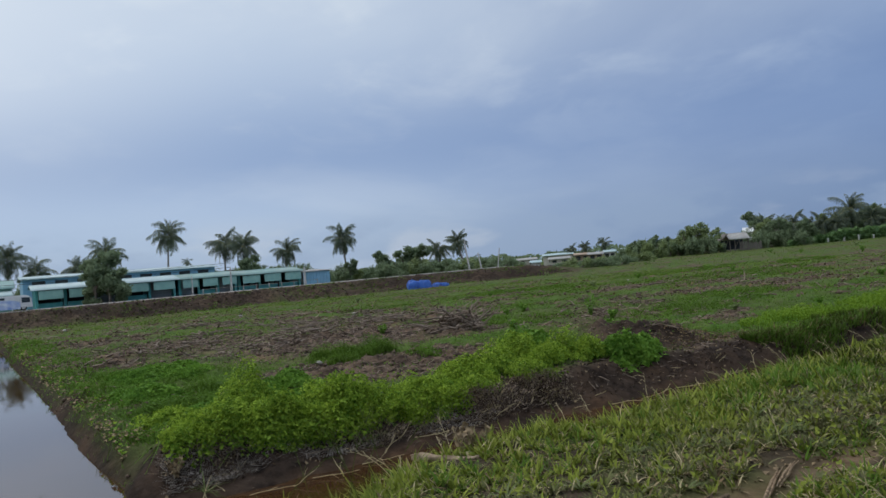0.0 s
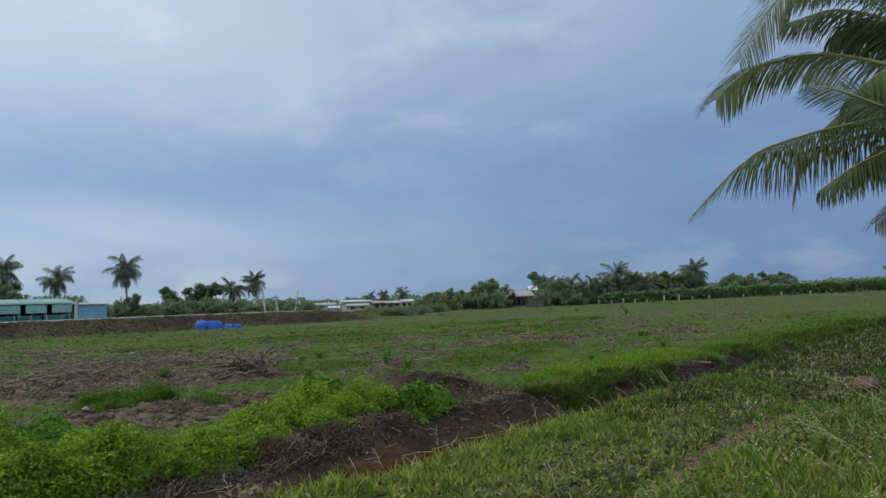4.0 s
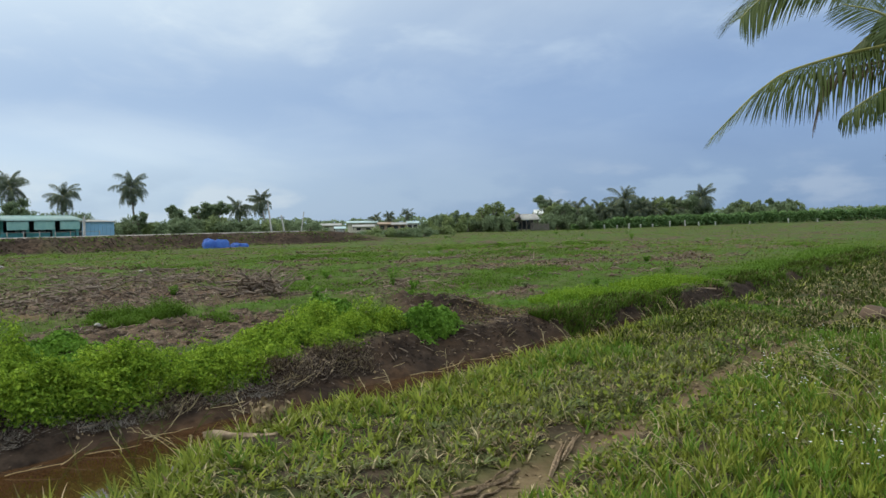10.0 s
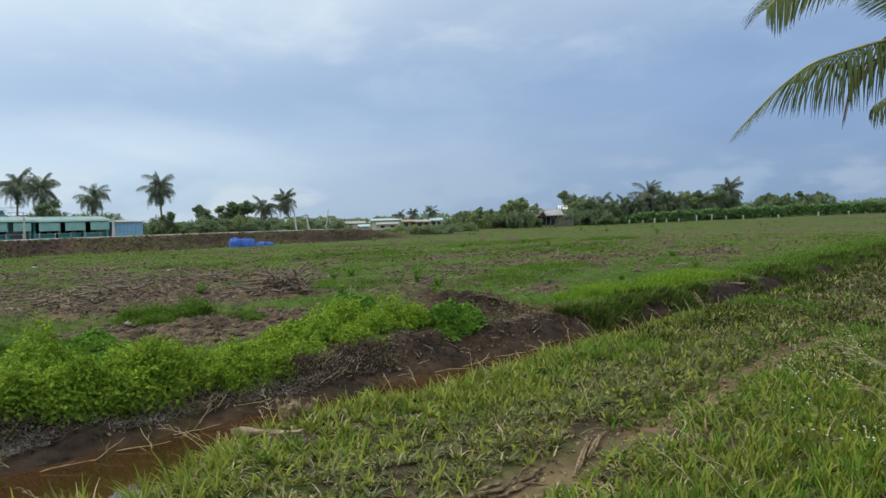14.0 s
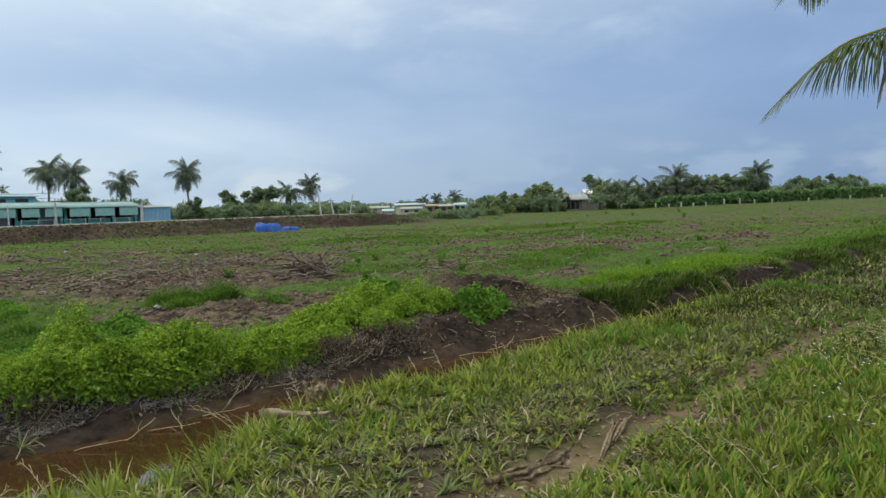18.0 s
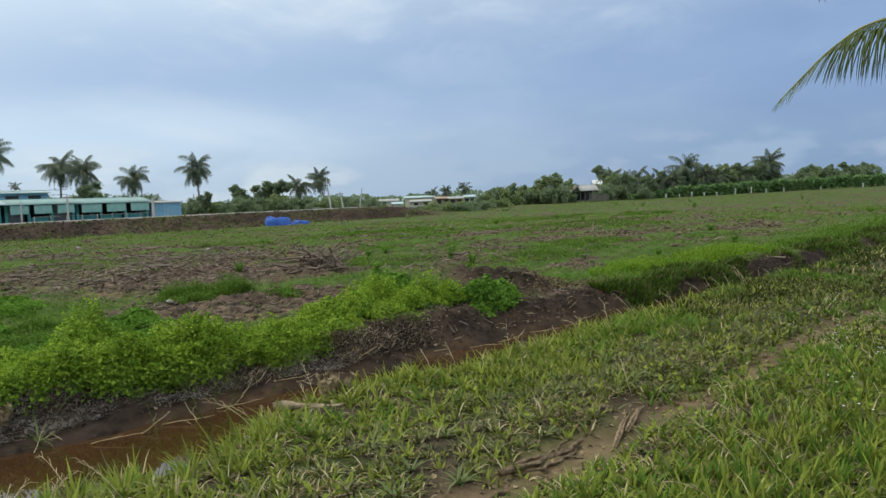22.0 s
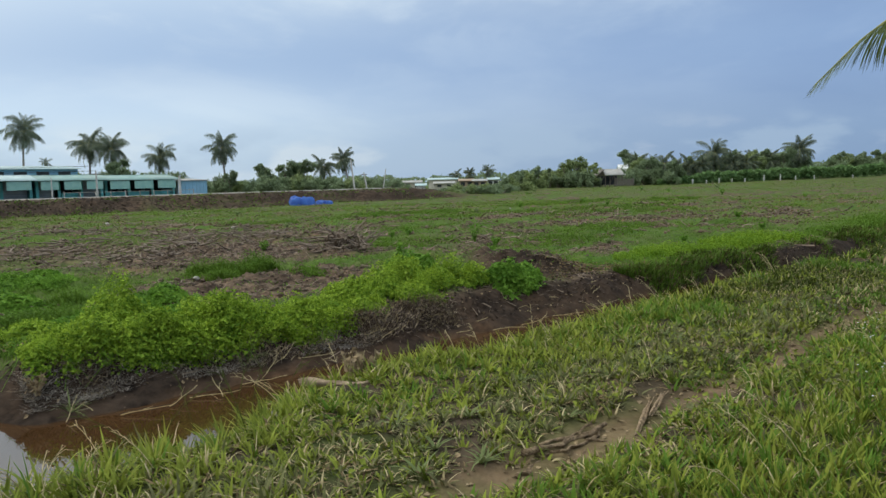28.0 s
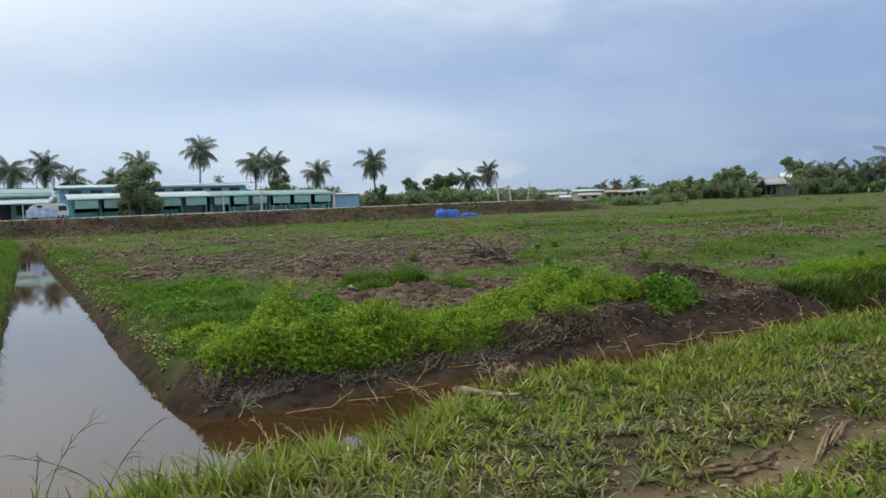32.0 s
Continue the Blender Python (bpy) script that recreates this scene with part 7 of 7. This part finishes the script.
def daisy(u, v, h, heads, seed):
    r = np.random.default_rng(seed)
    x, y = xy(u, v)
    d = anchor("daisy_weed", x, y, float(height(u, v)) - 0.01, 0, "thin weed with tiny white flowers in the grass", "flower", "white flowers on the dike")
    for k in range(heads):
        e = np.array([r.normal(0, 0.06), r.normal(0, 0.06), h * r.uniform(0.8, 1.1)])
        st = part("stem", mesh_of("stem", *tube([(0, 0, 0), (0.3 * e[0], 0.3 * e[1], 0.55 * e[2]), e], [0.0025, 0.002, 0.0014], 5), True), M_HERB, d)
        bm = bmesh.new()
        for q in range(8):
            a = q * math.pi / 4
            c, s = math.cos(a), math.sin(a)
            pts = [(0.0015, -0.0015, 0), (0.0065, -0.0025, 0.002), (0.0085, 0, 0.0015), (0.0065, 0.0025, 0.002), (0.0015, 0.0015, 0)]
            bm.faces.new([bm.verts.new((e[0] + c * px - s * py, e[1] + s * px + c * py, e[2] + pz)) for px, py, pz in pts])
        part("petals", bm, M_PETAL, st)


for k in range(40):
    near = k < 13
    u = (4.95 + r_s.normal(0, 0.3)) if near else r_s.uniform(6.0, 10.5)
    v = (0.85 + r_s.normal(0, 0.22)) if near else r_s.uniform(0.9, 2.2)
    daisy(u, v, r_s.uniform(0.22, 0.36) if near else r_s.uniform(0.2, 0.34), 4 if near else 6, 200 + k)


def broadleaf_weed(u, v, s, seed):
    """A low rosette of long grey-green leaves."""
    r = np.random.default_rng(seed)
    x, y = xy(u, v)
    w = anchor("rosette_weed", x, y, float(height(u, v)), 0, "low rosette of long grey-green leaves", "weed", "weeds on the dike")
    for k in range(12):
        me = blade_mesh("leaf", np.zeros((1, 3)), np.array([s * r.uniform(0.6, 1.3)]), np.array([0.019]), np.array([r.uniform(0.5, 1.1)]), np.array([r.uniform(0.5, 1.1)]), np.array([k * 0.55 + r.normal(0, 0.35)]), 3)
        part("leaf", me, M_DARKLEAF, w)


for k in range(46):
    broadleaf_weed(r_s.uniform(1.9, 9.0), 2.72 + 0.9 * r_s.random() ** 1.6, r_s.uniform(0.11, 0.19), 300 + k)
for k, (u, v) in enumerate(((4.25, 8.5), (9.4, 11.3), (8.6, 10.5), (30, 20), (2.0, 8.4))):
    broadleaf_weed(u, v, 0.3, 340 + k)


def bough(rib_at, leaflets, r, leaf_len, hang, twist, fwd, wide, bare=0.0):
    """A frond along a few places on its rib, the butt first: the rib as a tube, two rows of folded leaflets.
    twist: degrees by which the rows are turned round the rib, at the butt and at the tip."""
    ctrl = np.asarray(rib_at, float)
    k = np.linspace(0, 1, len(ctrl))
    t = np.linspace(0, 1, 25)
    pts = np.stack([np.interp(t, k, ctrl[:, q]) for q in range(3)], -1)
    for _ in range(1 if bare else 3):
        pts[1:-1] = 0.25 * pts[:-2] + 0.5 * pts[1:-1] + 0.25 * pts[2:]
    tan = np.gradient(pts, axis=0)
    tan /= np.linalg.norm(tan, axis=1)[:, None]
    rib = tube(pts, np.linspace(0.034, 0.006, 25), 6)
    s = np.linspace(0.06, 0.995, leaflets)
    px = np.stack([np.interp(s, t, pts[:, q]) for q in range(3)], -1)
    tg = np.stack([np.interp(s, t, tan[:, q]) for q in range(3)], -1)
    flat_side = np.cross(tg, [0, 0, 1.0])
    flat_side /= np.linalg.norm(flat_side, axis=1)[:, None] + 1e-9
    up_side = np.cross(flat_side, tg)
    vs, q, base = [], [], 0
    for sg in (-1, 1):
        a = np.radians(np.interp(s, [0, 1], twist)) + r.normal(0, 0.07, leaflets)
        side = np.cos(a)[:, None] * flat_side + np.sin(a)[:, None] * up_side
        ln = leaf_len * np.interp(s, [0, 0.15, 0.6, 0.9, 1], [0.65, 1.0, 1.0, 0.72, 0.35]) * r.uniform(0.86, 1.08, leaflets)
        ln = np.where(r.random(leaflets) < bare * smooth(s, 0.5, 0.7), 0.3 * ln, ln)
        worn = smooth(s, 0.42, 0.8) * (bare > 0)
        hg = hang * r.uniform(0.75, 1.25, leaflets) * (1 - 0.86 * worn)
        ln = ln * (1 - 0.30 * worn)
        d = sg * side + (fwd * (0.5 + s) + 2.6 * worn + r.normal(0, 0.07, leaflets))[:, None] * tg
        d /= np.linalg.norm(d, axis=1)[:, None]
        w = wide * (0.7 + 0.3 * np.sin(np.pi * s))[:, None] * tg
        rows, c, dirn = [(px - 0.25 * w, px + 0.25 * w)], px.copy(), d.copy()
        for m in range(1, 5):
            dirn = dirn + np.array([0, 0, -1.0]) * (0.55 * hg)[:, None]
            dirn /= np.linalg.norm(dirn, axis=1)[:, None]
            c = c + dirn * (ln / 4)[:, None]
            half = w * (0.5, 0.46, 0.34, 0.05)[m - 1]
            rows.append((c - half, c + half))
        vs.append(np.stack([x for pair in rows for x in pair], 1).reshape(-1, 3))
        i0 = base + np.arange(leaflets)[:, None] * 10 + 2 * np.arange(4)[None, :]
        q.append(np.stack([i0, i0 + 1, i0 + 3, i0 + 2], -1).reshape(-1, 4))
        base += leaflets * 10
    return rib, (np.concatenate(vs), np.concatenate(q))


def near_palm():
    """The palm that stands beside the dike: its long fronds reach out over the field."""
    az0, r0, el0 = 45.0, 12.4, 11.6
    x, y = polar(az0, r0)
    base = float(height(*to_uv(x, y)))
    palm = anchor("coconut_palm", x, y, base - 0.05, 0, "coconut palm with long drooping green fronds on the dike", "palm tree")
    top = 1.6 + r0 * math.tan(radians(el0)) - base
    t = np.linspace(0, 1, 14)
    path = np.stack([0.15 * np.sin(2 * t), 0.1 * t, (top + 0.05) * t], -1)
    rad = 0.19 * (1.2 - 0.35 * t) + 0.12 * np.exp(-t * 10) + 0.014 * (np.arange(14) % 2)
    part("trunk", mesh_of("trunk", *tube(path, rad, 14), True), M_PALM_BARK, palm)
    heart = path[-1]

    def at(az, el, rd):
        px, py = polar(az, rd)
        return np.array([px - x, py - y, 1.6 + rd * math.tan(radians(el)) - base]) - heart

    r = np.random.default_rng(17)
    root = np.zeros(3)
    # the fronds that reach over the field: rib, leaflets, their length, hang, twist, forward sweep, width, gaps, dry
    rows = [([root, at(39.1, 12.0, 12.1), at(34.1, 11.5, 11.8), at(30.6, 10.75, 11.6), at(28.4, 9.2, 11.5), at(25.6, 6.35, 11.4)], 170, 1.0, 1.6, (6, 12), 0.22, 0.023, 0.42, 0),
            ([root, at(40.5, 14.7, 12.2), at(36.2, 16.7, 12.1), at(33.6, 17.1, 12.0), at(30.6, 16.8, 11.9), at(28.9, 15.9, 11.8), at(27.7, 14.8, 11.7)], 190, 0.95, 0.40, (28, 48), 0.80, 0.027, 0.0, 0),
            ([root, at(41.0, 18.0, 12.0), at(37.2, 21.8, 11.8), at(33.8, 22.3, 11.7), at(31.2, 20.0, 11.6), at(29.5, 17.3, 11.5)], 150, 1.0, 0.34, (30, 50), 0.75, 0.026, 0.0, 0),
            ([root, at(41.5, 11.0, 11.4), at(38.1, 13.0, 10.9), at(36.2, 14.2, 10.6), at(34.3, 14.9, 10.4)], 90, 0.72, 0.10, (60, 70), 1.1, 0.022, 0.0, 0),
            ([root, at(41.5, 10.5, 12.0), at(38.6, 9.6, 11.7), at(36.4, 8.7, 11.5), at(34.3, 7.3, 11.4)], 110, 0.66, 1.4, (5, 12), 0.35, 0.023, 0.0, 0),
            ([root, at(42.2, 9.0, 12.2), at(39.6, 6.6, 12.0), at(37.6, 4.7, 11.8)], 70, 0.55, 0.5, (40, 55), 0.9, 0.032, 0.0, 1),
            ([root, at(41.0, 12.4, 13.0), at(37.6, 12.8, 13.2), at(36.0, 12.6, 13.2), at(34.8, 11.6, 13.2)], 90, 0.62, 0.9, (10, 20), 0.5, 0.036, 0.0, 0),
            ([root, at(37.6, 10.9, 12.0), at(33.6, 10.3, 11.9), at(33.0, 9.0, 11.9), at(32.5, 6.4, 11.9)], 60, 0.34, 1.2, (0, 0), 0.9, 0.028, 0.0, 1),
            ([root, at(41.5, 19.0, 12.6), at(38.0, 23.5, 12.6), at(35.0, 24.0, 12.6), at(32.0, 22.5, 12.6)], 150, 1.0, 0.6, (20, 35), 0.7, 0.030, 0.0, 0),
            ([root, at(42.0, 15.5, 12.8), at(39.0, 18.6, 13.2), at(36.0, 19.8, 13.4), at(33.0, 19.4, 13.4)], 140, 0.9, 0.6, (20, 35), 0.7, 0.030, 0.0, 0),
            ([root, at(42.5, 14.0, 11.8), at(40.5, 15.2, 11.4), at(38.6, 15.0, 11.2), at(36.6, 13.6, 11.0)], 110, 0.75, 0.9, (12, 20), 0.6, 0.040, 0.0, 0),
            ([root, at(42.5, 11.3, 12.0), at(40.2, 10.8, 11.9), at(38.4, 10.0, 11.8), at(36.6, 8.6, 11.8)], 90, 0.6, 1.1, (5, 12), 0.4, 0.04, 0.0, 0),
            ([root, at(43.0, 17.0, 13.2), at(40.5, 21.5, 13.6), at(37.5, 22.5, 13.8), at(34.0, 21.4, 13.8)], 150, 1.0, 0.8, (15, 25), 0.6, 0.046, 0.0, 0),
            ([root, at(43.5, 18.5, 12.8), at(41.0, 23.5, 12.8), at(38.0, 26.0, 12.8), at(35.0, 25.8, 12.8)], 150, 1.0, 0.8, (15, 25), 0.6, 0.046, 0.0, 0),
            ([root, at(42.6, 14.6, 13.6), at(40.2, 17.6, 14.0), at(38.0, 18.6, 14.2), at(35.8, 18.0, 14.2)], 150, 0.95, 0.9, (15, 25), 0.6, 0.046, 0.0, 0)]
    # and those on its other sides: bearing, rise
    for bearing, rise in ((20, 30), (62, 62), (330, 18), (350, 50)):
        b, e = radians(bearing), radians(rise)
        out = np.array([math.cos(b), math.sin(b), 0])
        line = [root, 1.5 * (out * math.cos(e) + np.array([0, 0, math.sin(e)]))]
        for _ in range(4):
            e -= radians(24)
            line.append(line[-1] + 0.95 * (out * math.cos(e) + np.array([0, 0, math.sin(e)])))
        rows.append((line, 110, 0.85, 0.8, (10, 25), 0.6, 0.042, 0.0, 0))
    for k, (line, count, ll, hang, twist, fwd, wide, bare, dry) in enumerate(rows):
        rib, leaf = bough(line, count, r, ll, hang, twist, fwd, wide, bare)
        f = part("frond", mesh_of("frond", *rib, True), M_RIB if not dry else M_DRYPALM, palm, "brown withered frond" if dry else "green arching frond")
        f.location = heart
        if k > 0:
            part("foliage", mesh_of("foliage", *leaf), M_DRYPALM if dry else M_PALM_NEAR, f)
            continue
        for one in leaf[0].reshape(2 * count, 10, 3):
            i = 2 * np.arange(4)
            part("leaflet", mesh_of("leaflet", one, np.stack([i, i + 1, i + 3, i + 2], -1)), M_PALM_NEAR, f)


near_palm()


def cable(az0, r0, z0, az1, r1, z1, sag):
    a, b = np.array([*polar(az0, r0), z0]), np.array([*polar(az1, r1), z1])
    t = np.linspace(0, 1, 12)
    pts = a + (b - a) * t[:, None] - np.array([0, 0, 1.0]) * (4 * sag * t * (1 - t))[:, None]
    ob = part("power_cable", mesh_of("power_cable", *tube(pts, [0.018] * 12, 4)), M_WIRE)
    tagged(ob, "thin black power cable hanging along the road", "cable", "power cables")


for dz in (0.0, 0.5):
    cable(-60, 92, 4.6 + dz, -28.3, 82.5, 3.7 + dz, 0.5)
